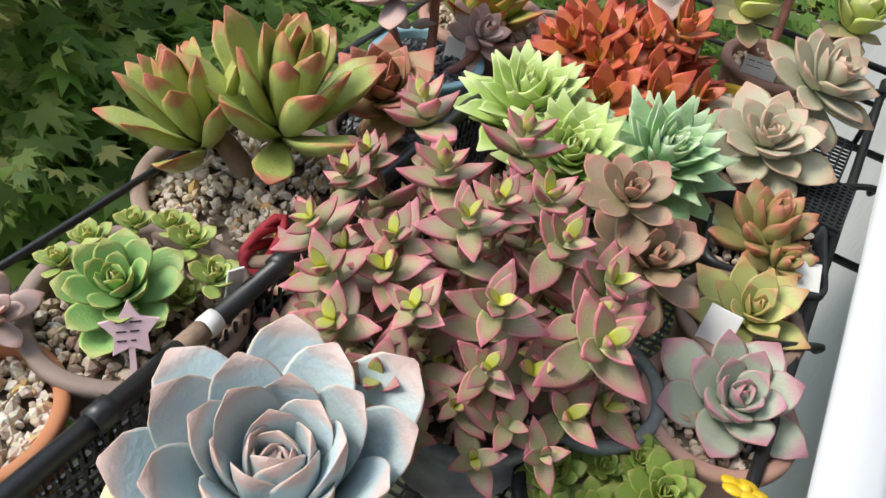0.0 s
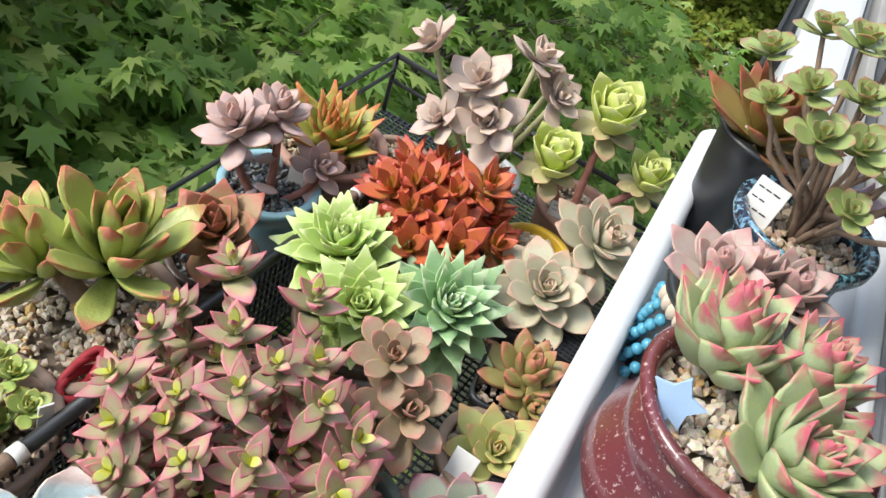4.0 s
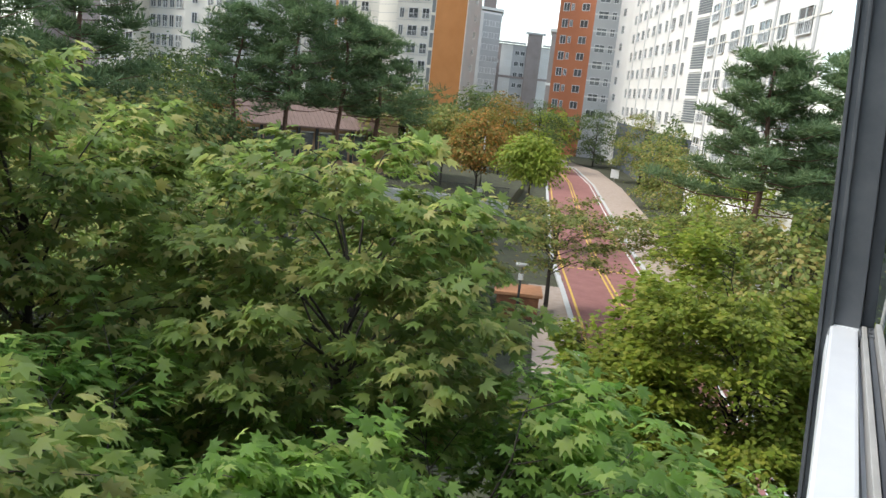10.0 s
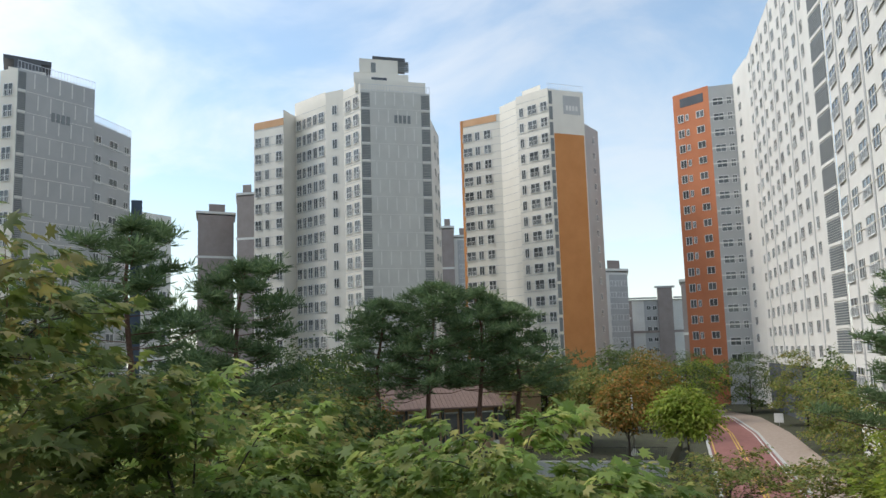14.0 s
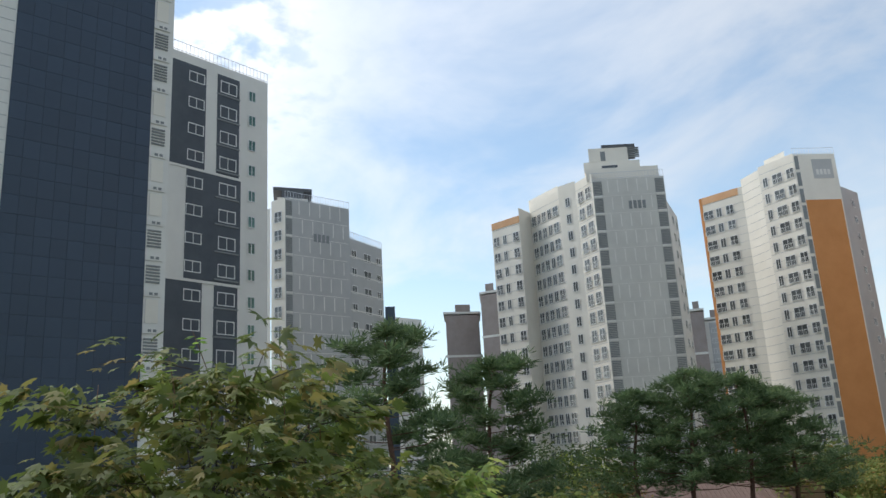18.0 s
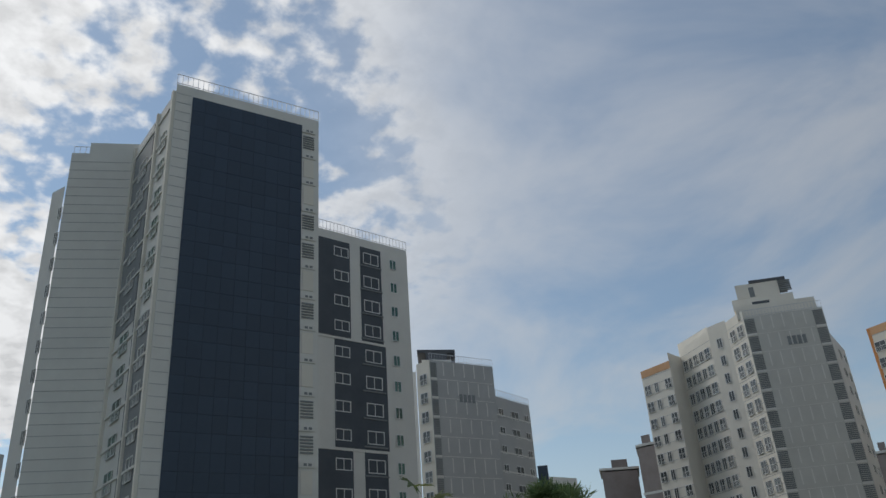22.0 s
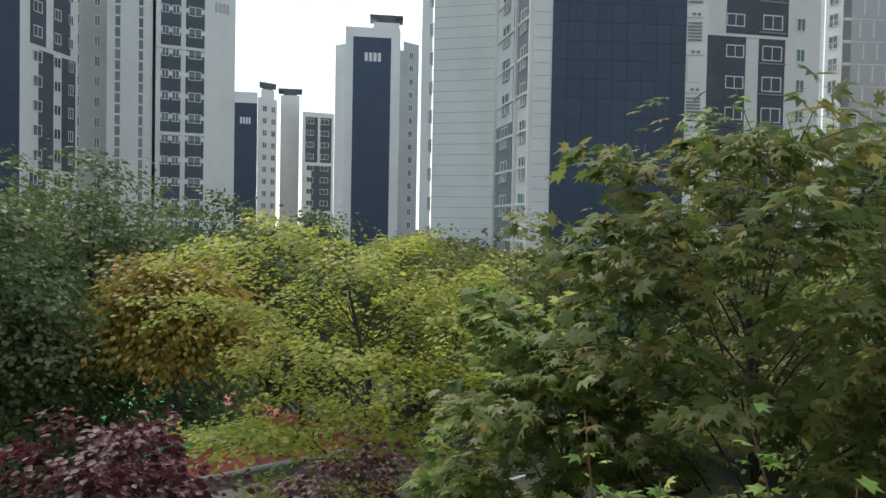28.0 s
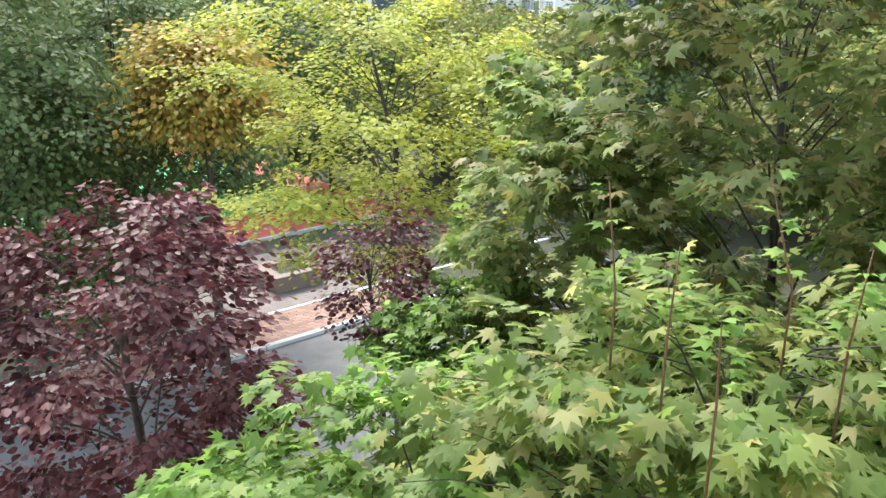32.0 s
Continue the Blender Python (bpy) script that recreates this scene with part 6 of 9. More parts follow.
# ---- succulents, pots and gravel: builders ----
def succulent_mat(name, mid, edge, base=None, e0=0.35, e1=0.95, bloom=0.15, rough=0.5, rand=0.12, vary=0.25):
    """Fleshy leaf skin: body colour, paler base, coloured margin and tip, powdery bloom in patches."""
    m = bpy.data.materials.new(name)
    m.use_nodes = True
    n, l = m.node_tree.nodes, m.node_tree.links
    b = n["Principled BSDF"]
    b.inputs["Roughness"].default_value = rough
    b.inputs["Specular IOR Level"].default_value = 0.35
    b.inputs["Subsurface Weight"].default_value = 0.35
    b.inputs["Subsurface Radius"].default_value = (0.004, 0.003, 0.0015)
    b.inputs["Subsurface Scale"].default_value = 0.6
    at = n.new("ShaderNodeAttribute"); at.attribute_name = "margin"
    tc = n.new("ShaderNodeTexCoord")
    no = n.new("ShaderNodeTexNoise")
    no.inputs["Scale"].default_value, no.inputs["Detail"].default_value = 4.0, 5
    oi = n.new("ShaderNodeObjectInfo")
    ad = n.new("ShaderNodeVectorMath"); ad.operation = "ADD"
    sc = n.new("ShaderNodeVectorMath"); sc.operation = "SCALE"; sc.inputs["Scale"].default_value = 9.0
    cb = n.new("ShaderNodeCombineXYZ")
    for k in range(3):
        l.new(oi.outputs["Random"], cb.inputs[k])
    l.new(cb.outputs[0], sc.inputs[0])
    l.new(tc.outputs["Object"], ad.inputs[0]); l.new(sc.outputs[0], ad.inputs[1])
    l.new(ad.outputs[0], no.inputs["Vector"])
    # margin shifted by noise
    ma = n.new("ShaderNodeMath"); ma.operation = "MULTIPLY_ADD"; ma.inputs[1].default_value = vary * 2
    sb = n.new("ShaderNodeMath"); sb.operation = "SUBTRACT"; sb.inputs[1].default_value = 0.5
    l.new(no.outputs["Fac"], sb.inputs[0]); l.new(sb.outputs[0], ma.inputs[0]); l.new(at.outputs["Fac"], ma.inputs[2])
    rp = n.new("ShaderNodeValToRGB")
    rp.color_ramp.elements[0].position, rp.color_ramp.elements[1].position = e0, e1
    rp.color_ramp.elements[0].color, rp.color_ramp.elements[1].color = (*mid, 1), (*edge, 1)
    l.new(ma.outputs[0], rp.inputs[0])
    sp = n.new("ShaderNodeSeparateXYZ"); l.new(tc.outputs["Object"], sp.inputs[0])
    br = n.new("ShaderNodeMapRange")
    br.inputs["From Min"].default_value, br.inputs["From Max"].default_value = 0.0, 0.5
    br.inputs["To Min"].default_value, br.inputs["To Max"].default_value = 1.0, 0.0
    l.new(sp.outputs["Y"], br.inputs["Value"])
    mx = n.new("ShaderNodeMix"); mx.data_type = "RGBA"
    l.new(br.outputs["Result"], mx.inputs["Factor"]); l.new(rp.outputs["Color"], mx.inputs["A"])
    mx.inputs["B"].default_value = (*(base or mid), 1)
    # powdery bloom
    bl = n.new("ShaderNodeMapRange")
    bl.inputs["From Min"].default_value, bl.inputs["From Max"].default_value = 0.35, 0.7
    bl.inputs["To Min"].default_value, bl.inputs["To Max"].default_value = 0.0, bloom * 1.1
    l.new(no.outputs["Fac"], bl.inputs["Value"])
    mb = n.new("ShaderNodeMix"); mb.data_type = "RGBA"
    l.new(bl.outputs["Result"], mb.inputs["Factor"]); l.new(mx.outputs["Result"], mb.inputs["A"])
    mb.inputs["B"].default_value = (0.55, 0.58, 0.56, 1)
    mr = n.new("ShaderNodeMapRange")
    mr.inputs["To Min"].default_value, mr.inputs["To Max"].default_value = 1 - rand, 1 + rand
    l.new(oi.outputs["Random"], mr.inputs["Value"])
    hs = n.new("ShaderNodeHueSaturation")
    l.new(mr.outputs["Result"], hs.inputs["Value"]); l.new(mb.outputs["Result"], hs.inputs["Color"])
    l.new(hs.outputs["Color"], b.inputs["Base Color"])
    n3 = n.new("ShaderNodeTexNoise"); n3.inputs["Scale"].default_value = 22
    l.new(ad.outputs[0], n3.inputs["Vector"])
    bp = n.new("ShaderNodeBump"); bp.inputs["Strength"].default_value, bp.inputs["Distance"].default_value = 0.12, 0.01
    l.new(n3.outputs["Fac"], bp.inputs["Height"]); l.new(bp.outputs["Normal"], b.inputs["Normal"])
    return m


def leaf_mesh(mat, w=0.3, th=0.1, wide=0.62, point=0.8, cup=0.35, curl=0.2, base=0.45, mucro=0.0, rings=9, seg=10, keel=0.0, rim=5.0):
    """A thick leaf along +y, inner side up; width profile, cup and curl as given."""
    bm = bmesh.new()
    lay = bm.verts.layers.float.new("margin")
    rows = []
    for i in range(rings):
        u = (i / (rings - 1)) ** 0.9
        if u < wide:
            W = w * (base + (1 - base) * math.sin(math.pi / 2 * u / wide))
        else:
            W = w * max(0.0, math.cos(math.pi / 2 * (u - wide) / (1 - wide))) ** point
        if mucro and u > 0.93:
            W = max(W, 0.018)
        T = th * (0.55 + 0.45 * math.sin(math.pi * min(1, u * 1.1))) * (1 if u < 0.8 else math.sqrt(max(0.02, 1 - ((u - 0.8) / 0.2) ** 2)))
        row = []
        for k in range(seg):
            a = 2 * math.pi * k / seg
            c, s = math.cos(a), math.sin(a)
            x = W * c
            z = T * s * (0.35 if s > 0 else 1.0) * (1 - 0.5 * abs(c) ** 3)
            if s < 0:
                z -= keel * W * (1 - abs(c))
            z += cup * x * x / w + curl * u * u
            v = bm.verts.new((x, u * (1 + (mucro if i == rings - 1 else 0)), z))
            edge = abs(c) ** rim * min(1.0, u * 1.8)
            tip = max(0.0, (u - 0.55) / 0.45) ** 1.5
            v[lay] = min(1.0, max(edge * 0.85, tip) + 0.15 * tip + (0.12 if s < -0.2 else 0))
            row.append(v)
        rows.append(row)
    for a, b in zip(rows, rows[1:]):
        for k in range(seg):
            bm.faces.new((a[k], a[(k + 1) % seg], b[(k + 1) % seg], b[k]))
    bm.faces.new(rows[0]); bm.faces.new(rows[-1])
    return mesh_of("leaf", bm, mat, True)


def basis_from(axis):
    a = Vector(axis).normalized()
    u = a.cross(Vector((0.31, 0.95, 0.05))).normalized()
    return u, a.cross(u).normalized(), a


def put_leaf(parent, me, c, radial, axis, elev, length, roll=0.0, wscale=1.0):
    e = radians(elev)
    y = radial * math.cos(e) + axis * math.sin(e)
    z = axis * math.cos(e) - radial * math.sin(e)
    x = y.cross(z)
    m = Matrix.Identity(4)
    m.col[0][:3], m.col[1][:3], m.col[2][:3], m.col[3][:3] = x, y, z, c
    ob = new("leaf", me)
    ob.parent = parent
    ob.matrix_basis = m @ Matrix.Rotation(roll, 4, "Y") @ Matrix.Diagonal((length * wscale, length, length, 1))
    return ob


def rosette(parent, me, c, R, n, axis=(0, 0, 1), open0=5.0, open1=82.0, inner=0.26, height=0.25, rs=None, power=1.0, turn=0.0, wscale=1.0):
    """A spiral rosette of n leaves about an axis, outermost leaves first."""
    rs = rs or np.random.RandomState(int(abs(c[0] * 9137 + c[1] * 5711) * 1000) % 99991)
    u, v, a = basis_from(axis)
    c = Vector(c)
    for i in range(n):
        f = i / max(1, n - 1)
        ang = turn + i * radians(137.5) + rs.normal() * 0.07
        radial = u * math.cos(ang) + v * math.sin(ang)
        elev = open0 + (open1 - open0) * f ** power + rs.normal() * 3
        ln = R * (1 - (1 - inner) * f ** 1.25) * (1 + rs.normal() * 0.04)
        root = c + a * (height * R * (f - 0.5)) + radial * (0.06 * R * (1 - f))
        put_leaf(parent, me, root, radial, a, elev, ln, rs.normal() * 0.08, wscale)


def stem(parent, pts, r0, r1, mat, name="stem"):
    bm = bmesh.new()
    n = len(pts)
    tube_bm(bm, pts, [r0 + (r1 - r0) * k / (n - 1) for k in range(n)], 9)
    return part(name, bm, mat, parent, "", True)


def curve_pts(a, b, bend, n=7):
    a, b, bend = Vector(a), Vector(b), Vector(bend)
    return [a.lerp(b, k / (n - 1)) + bend * math.sin(math.pi * k / (n - 1)) for k in range(n)]


def star_head(parent, me, me_in, c, axis, R, turn, rs, tiers=3):
    """Paired, crosswise leaves of a jade-like shoot, small bright pair in the middle."""
    u, v, a = basis_from(axis)
    c = Vector(c)
    for k in range(tiers):
        f = k / max(1, tiers - 1)
        for side in (0, 1):
            ang = turn + math.pi / 2 * k + math.pi * side + rs.normal() * 0.08
            radial = u * math.cos(ang) + v * math.sin(ang)
            put_leaf(parent, me if k < tiers - 1 else me_in, c + a * (R * 0.16 * k), radial, a, 6 + 44 * f + rs.normal() * 5, R * (1.0 - 0.52 * f) * (1 + rs.normal() * 0.08), rs.normal() * 0.1)


def gravel_mesh(rs, radius, z, n, size, mats, dome=0.0, cx=0.0, cy=0.0, half=None):
    """Loose angular stones filling a round (or rectangular) mouth, one mesh."""
    phi = (1 + 5 ** 0.5) / 2
    iv = np.array([(-1, phi, 0), (1, phi, 0), (-1, -phi, 0), (1, -phi, 0), (0, -1, phi), (0, 1, phi), (0, -1, -phi), (0, 1, -phi), (phi, 0, -1), (phi, 0, 1), (-phi, 0, -1), (-phi, 0, 1)]) / 1.9
    fc = [(0, 11, 5), (0, 5, 1), (0, 1, 7), (0, 7, 10), (0, 10, 11), (1, 5, 9), (5, 11, 4), (11, 10, 2), (10, 7, 6), (7, 1, 8), (3, 9, 4), (3, 4, 2), (3, 2, 6), (3, 6, 8), (3, 8, 9), (4, 9, 5), (2, 4, 11), (6, 2, 10), (8, 6, 7), (9, 8, 1)]
    verts, faces = [], []
    for k in range(n):
        if half:
            x, y = cx + (rs.rand() * 2 - 1) * half[0], cy + (rs.rand() * 2 - 1) * half[1]
            rr = 0
        else:
            rr, aa = radius * math.sqrt(rs.rand()), rs.rand() * 6.283
            x, y = cx + rr * math.cos(aa), cy + rr * math.sin(aa)
        s = size * (0.55 + rs.rand() ** 1.6) * 0.5
        q = Euler(rs.rand(3) * 6.28).to_matrix()
        jit = 1 + rs.normal(size=(12, 1)) * 0.16
        pts = (iv * jit * s * np.array((1.25, 1.0, 0.75))) @ np.array(q).T + np.array((x, y, z + dome * (1 - (rr / max(radius, 1e-6)) ** 2) + rs.rand() * size * 0.35))
        b = len(verts)
        verts.extend(map(tuple, pts))
        faces.extend((p + b, r + b, t + b) for p, r, t in fc)
    return raw_mesh("gravel", verts, faces, mats)


def pot(label, at, profile, mat, soil_r, soil_z, gmat, seed, n=240, size=0.0052, seg=48, wob=0.01, name="plant_pot", dome=0.002):
    """A turned pot with inner wall, packed with stones. Profile: outside, base to rim, then down inside."""
    t = thing(name, label, "plant pot", pose(*at), "plant pots")
    bm = bmesh.new()
    rings = lathe_bm(bm, profile, seg, wob=wob)
    bm.faces.new(rings[0][::-1]); bm.faces.new(rings[-1])
    part("body", bm, mat, t, "", True)
    bm = bmesh.new()
    ring = lathe_bm(bm, [(soil_r + 0.003, soil_z - 0.004), (soil_r * 0.5, soil_z - 0.003), (0.001, soil_z - 0.003)], 28)
    part("soil", bm, M_POTSOIL, t)
    rs = np.random.RandomState(seed)
    me = gravel_mesh(rs, soil_r, soil_z, n, size, gmat, dome)
    tagged(part("gravel", me, None, t), kind="stuff")
    return t


def bowl_profile(r, h, base=0.7, rim=0.006, belly=0.0, lip=0.004):
    """Outside and inside of a pot of rim radius r and height h."""
    out = [(r * base, 0.0), (r * base + 0.001, 0.002)]
    for k in range(1, 6):
        f = k / 6
        out.append((r * (base + (1 - base) * f ** 0.8) + belly * math.sin(math.pi * f), h * f * 0.9))
    out += [(r, h - rim * 1.6), (r + lip, h - rim * 1.3), (r + lip, h - 0.001), (r + lip * 0.4, h), (r - rim * 0.6, h), (r - rim, h - 0.002), (r - rim * 1.1, h - 0.02), (r * base * 0.8, h * 0.35)]
    return out


def gravel_mat(name, stops, rough=0.85):
    m = bpy.data.materials.new(name)
    m.use_nodes = True
    n, l = m.node_tree.nodes, m.node_tree.links
    b = n["Principled BSDF"]
    b.inputs["Roughness"].default_value = rough
    geo = n.new("ShaderNodeNewGeometry")
    rp = n.new("ShaderNodeValToRGB")
    rp.color_ramp.interpolation = "LINEAR"
    els = rp.color_ramp.elements
    els[0].position, els[0].color = 0.0, (*stops[0], 1)
    els[1].position, els[1].color = 1.0, (*stops[-1], 1)
    for k, c in enumerate(stops[1:-1], 1):
        els.new(k / (len(stops) - 1)).color = (*c, 1)
    l.new(geo.outputs["Random Per Island"], rp.inputs[0])
    tc = n.new("ShaderNodeTexCoord")
    no = n.new("ShaderNodeTexNoise"); no.inputs["Scale"].default_value = 420
    l.new(tc.outputs["Object"], no.inputs["Vector"])
    mx = n.new("ShaderNodeMix"); mx.data_type = "RGBA"; mx.blend_type = "MULTIPLY"; mx.inputs["Factor"].default_value = 0.55
    l.new(rp.outputs["Color"], mx.inputs["A"]); l.new(no.outputs["Color"], mx.inputs["B"])
    hs = n.new("ShaderNodeHueSaturation"); hs.inputs["Saturation"].default_value = 1.05; hs.inputs["Value"].default_value = 1.4
    l.new(mx.outputs["Result"], hs.inputs["Color"])
    l.new(hs.outputs["Color"], b.inputs["Base Color"])
    bp = n.new("ShaderNodeBump"); bp.inputs["Strength"].default_value, bp.inputs["Distance"].default_value = 0.5, 0.001
    l.new(no.outputs["Fac"], bp.inputs["Height"]); l.new(bp.outputs["Normal"], b.inputs["Normal"])
    return m


def speckle_mat(name, c1, c2, rough=0.2, scale=90, thr=0.55, soft=0.06, spec=0.6):
    """Glazed ceramic with speckles or crackle."""
    m = bpy.data.materials.new(name)
    m.use_nodes = True
    n, l = m.node_tree.nodes, m.node_tree.links
    b = n["Principled BSDF"]
    b.inputs["Roughness"].default_value, b.inputs["Specular IOR Level"].default_value = rough, spec
    tc = n.new("ShaderNodeTexCoord")
    no = n.new("ShaderNodeTexNoise")
    no.inputs["Scale"].default_value, no.inputs["Detail"].default_value, no.inputs["Roughness"].default_value = scale, 4, 0.6
    l.new(tc.outputs["Object"], no.inputs["Vector"])
    rp = n.new("ShaderNodeValToRGB")
    rp.color_ramp.elements[0].position, rp.color_ramp.elements[1].position = thr - soft, thr + soft
    rp.color_ramp.elements[0].color, rp.color_ramp.elements[1].color = (*c1, 1), (*c2, 1)
    l.new(no.outputs["Fac"], rp.inputs[0])
    n2 = n.new("ShaderNodeTexNoise"); n2.inputs["Scale"].default_value = 14
    l.new(tc.outputs["Object"], n2.inputs["Vector"])
    mx = n.new("ShaderNodeMix"); mx.data_type = "RGBA"; mx.blend_type = "MULTIPLY"; mx.inputs["Factor"].default_value = 0.5
    l.new(rp.outputs["Color"], mx.inputs["A"]); l.new(n2.outputs["Color"], mx.inputs["B"])
    hs = n.new("ShaderNodeHueSaturation"); hs.inputs["Value"].default_value = 1.35
    l.new(mx.outputs["Result"], hs.inputs["Color"]); l.new(hs.outputs["Color"], b.inputs["Base Color"])
    bp = n.new("ShaderNodeBump"); bp.inputs["Strength"].default_value, bp.inputs["Distance"].default_value = 0.15, 0.002
    l.new(no.outputs["Fac"], bp.inputs["Height"]); l.new(bp.outputs["Normal"], b.inputs["Normal"])
    return m


M_POTSOIL = material("gritty_potting_soil", (0.12, 0.09, 0.065), (0.22, 0.17, 0.13), 0.95, 200, bump=0.5, bscale=700)
S_BLUE = succulent_mat("blue_grey_leaf_skin", (0.43, 0.53, 0.55), (0.56, 0.36, 0.31), (0.40, 0.54, 0.50), 0.72, 1.12, 0.35)
S_GREEN = succulent_mat("fresh_green_leaf_skin", (0.24, 0.43, 0.13), (0.38, 0.38, 0.11), (0.32, 0.50, 0.18), 0.5, 1.05, 0.06)
S_OFFSET = succulent_mat("pale_green_leaf_skin", (0.33, 0.43, 0.11), (0.40, 0.34, 0.11), (0.38, 0.50, 0.18), 0.45, 1.05, 0.06)
S_SEDUM = succulent_mat("green_leaf_skin_with_red_rim", (0.37, 0.42, 0.11), (0.46, 0.13, 0.07), (0.42, 0.48, 0.16), 0.70, 1.05, 0.06, 0.35)
S_BROWN = succulent_mat("bronze_leaf_skin", (0.36, 0.23, 0.115), (0.40, 0.11, 0.075), (0.36, 0.33, 0.13), 0.3, 0.95, 0.08)
S_MAUVE = succulent_mat("mauve_grey_leaf_skin", (0.50, 0.36, 0.33), (0.52, 0.30, 0.26), (0.44, 0.32, 0.33), 0.4, 1.0, 0.12)
S_AGAVE = succulent_mat("olive_leaf_skin_with_orange_tip", (0.36, 0.37, 0.085), (0.50, 0.13, 0.045), (0.36, 0.40, 0.12), 0.45, 1.0, 0.03, 0.4)
S_PINK = succulent_mat("dusty_pink_leaf_skin", (0.54, 0.42, 0.34), (0.56, 0.36, 0.31), (0.50, 0.39, 0.36), 0.5, 1.1, 0.12)
S_RED = succulent_mat("scarlet_leaf_skin", (0.50, 0.125, 0.045), (0.42, 0.05, 0.04), (0.50, 0.27, 0.06), 0.35, 0.95, 0.03, 0.35, 0.25)
S_REDIN = succulent_mat("orange_yellow_leaf_skin", (0.390, 0.187, 0.023), (0.359, 0.055, 0.023), (0.374, 0.312, 0.047), 0.3, 0.9, 0.0, 0.35)
S_LIME = succulent_mat("lime_leaf_skin", (0.44, 0.57, 0.17), (0.56, 0.64, 0.30), (0.50, 0.58, 0.07), 0.6, 1.1, 0.07)
S_MINT = succulent_mat("mint_green_leaf_skin", (0.31, 0.50, 0.24), (0.54, 0.64, 0.42), (0.32, 0.50, 0.16), 0.6, 1.1, 0.1)
S_YGREEN = succulent_mat("yellow_green_leaf_skin", (0.50, 0.57, 0.13), (0.56, 0.58, 0.24), (0.54, 0.62, 0.12), 0.6, 1.1, 0.03)
S_YOUT = succulent_mat("old_outer_leaf_skin", (0.46, 0.41, 0.20), (0.50, 0.28, 0.18), (0.48, 0.46, 0.20), 0.35, 1.0, 0.08)
S_GHOST = succulent_mat("opal_leaf_skin", (0.47, 0.44, 0.30), (0.52, 0.32, 0.23), (0.44, 0.46, 0.31), 0.45, 0.95, 0.16)
S_OLIVE = succulent_mat("olive_leaf_skin_with_red_tip", (0.33, 0.29, 0.10), (0.40, 0.14, 0.08), (0.38, 0.37, 0.14), 0.35, 0.95, 0.06, 0.38)
S_GOLD = succulent_mat("golden_green_leaf_skin", (0.46, 0.47, 0.16), (0.50, 0.26, 0.12), (0.48, 0.52, 0.19), 0.4, 1.0, 0.08)
S_PURPLE = succulent_mat("green_leaf_skin_with_violet_tip", (0.38, 0.42, 0.32), (0.42, 0.14, 0.20), (0.42, 0.48, 0.35), 0.45, 1.0, 0.15)
S_CRASS = succulent_mat("green_leaf_skin_with_pink_rim", (0.37, 0.31, 0.17), (0.46, 0.115, 0.15), (0.36, 0.38, 0.16), 0.10, 0.80, 0.16, 0.42, 0.25, 0.4)
S_CRIN = succulent_mat("bright_young_leaf_skin", (0.48, 0.50, 0.14), (0.46, 0.15, 0.17), (0.58, 0.58, 0.05), 0.30, 0.80, 0.04, 0.42)
S_BRONZE = succulent_mat("copper_leaf_skin", (0.36, 0.26, 0.16), (0.43, 0.17, 0.13), (0.40, 0.34, 0.17), 0.35, 1.0, 0.12)
S_SEMP = succulent_mat("bright_green_leaf_skin", (0.218, 0.312, 0.055), (0.265, 0.234, 0.062), (0.250, 0.359, 0.070), 0.55, 1.1, 0.04)
S_REDTIP = succulent_mat("sage_leaf_skin_with_crimson_tip", (0.36, 0.42, 0.22), (0.46, 0.055, 0.10), (0.38, 0.44, 0.22), 0.76, 1.02, 0.12)
S_AEON = succulent_mat("aeonium_leaf_skin", (0.25, 0.31, 0.10), (0.32, 0.13, 0.09), (0.33, 0.41, 0.12), 0.60, 1.0, 0.06, 0.35)
S_AEORED = succulent_mat("rusty_leaf_skin", (0.250, 0.172, 0.039), (0.296, 0.078, 0.039), (0.265, 0.234, 0.062), 0.3, 0.9, 0.04)
S_ROSE = succulent_mat("rosy_grey_leaf_skin", (0.48, 0.36, 0.31), (0.48, 0.23, 0.22), (0.44, 0.38, 0.31), 0.4, 1.0, 0.25)
M_STEM = material("green_brown_stem", (0.24, 0.20, 0.10), (0.34, 0.27, 0.16), 0.7, 150, bump=0.4, bscale=500)
M_WSTEM = material("woody_stem", (0.20, 0.13, 0.09), (0.32, 0.22, 0.15), 0.8, 120, bump=0.6, bscale=400)
M_RSTEM = material("reddish_stem", (0.27, 0.09, 0.07), (0.36, 0.16, 0.12), 0.6, 120)
M_GSTEM = material("pale_green_stem", (0.36, 0.37, 0.18), (0.45, 0.42, 0.25), 0.6, 120)
G_PALE = gravel_mat("pale_granite_grit", [(0.52, 0.44, 0.34), (0.62, 0.55, 0.46), (0.36, 0.29, 0.21), (0.66, 0.61, 0.53), (0.48, 0.31, 0.13), (0.58, 0.51, 0.42), (0.32, 0.27, 0.22)])
G_MIX = gravel_mat("mixed_beige_grit", [(0.42, 0.32, 0.22), (0.54, 0.46, 0.37), (0.28, 0.18, 0.12), (0.58, 0.53, 0.46), (0.36, 0.27, 0.18), (0.49, 0.40, 0.31)])
G_BLACK = gravel_mat("blue_black_grit", [(0.052, 0.056, 0.060), (0.113, 0.122, 0.130), (0.244, 0.252, 0.260), (0.035, 0.039, 0.043), (0.157, 0.174, 0.182)], 0.4)
M_TERRA = material("terracotta", (0.40, 0.15, 0.06), (0.50, 0.21, 0.10), 0.8, 18, bump=0.25, bscale=300)
M_CLAY = material("weathered_brown_clay", (0.22, 0.14, 0.10), (0.36, 0.26, 0.20), 0.7, 22, bump=0.35, bscale=250)
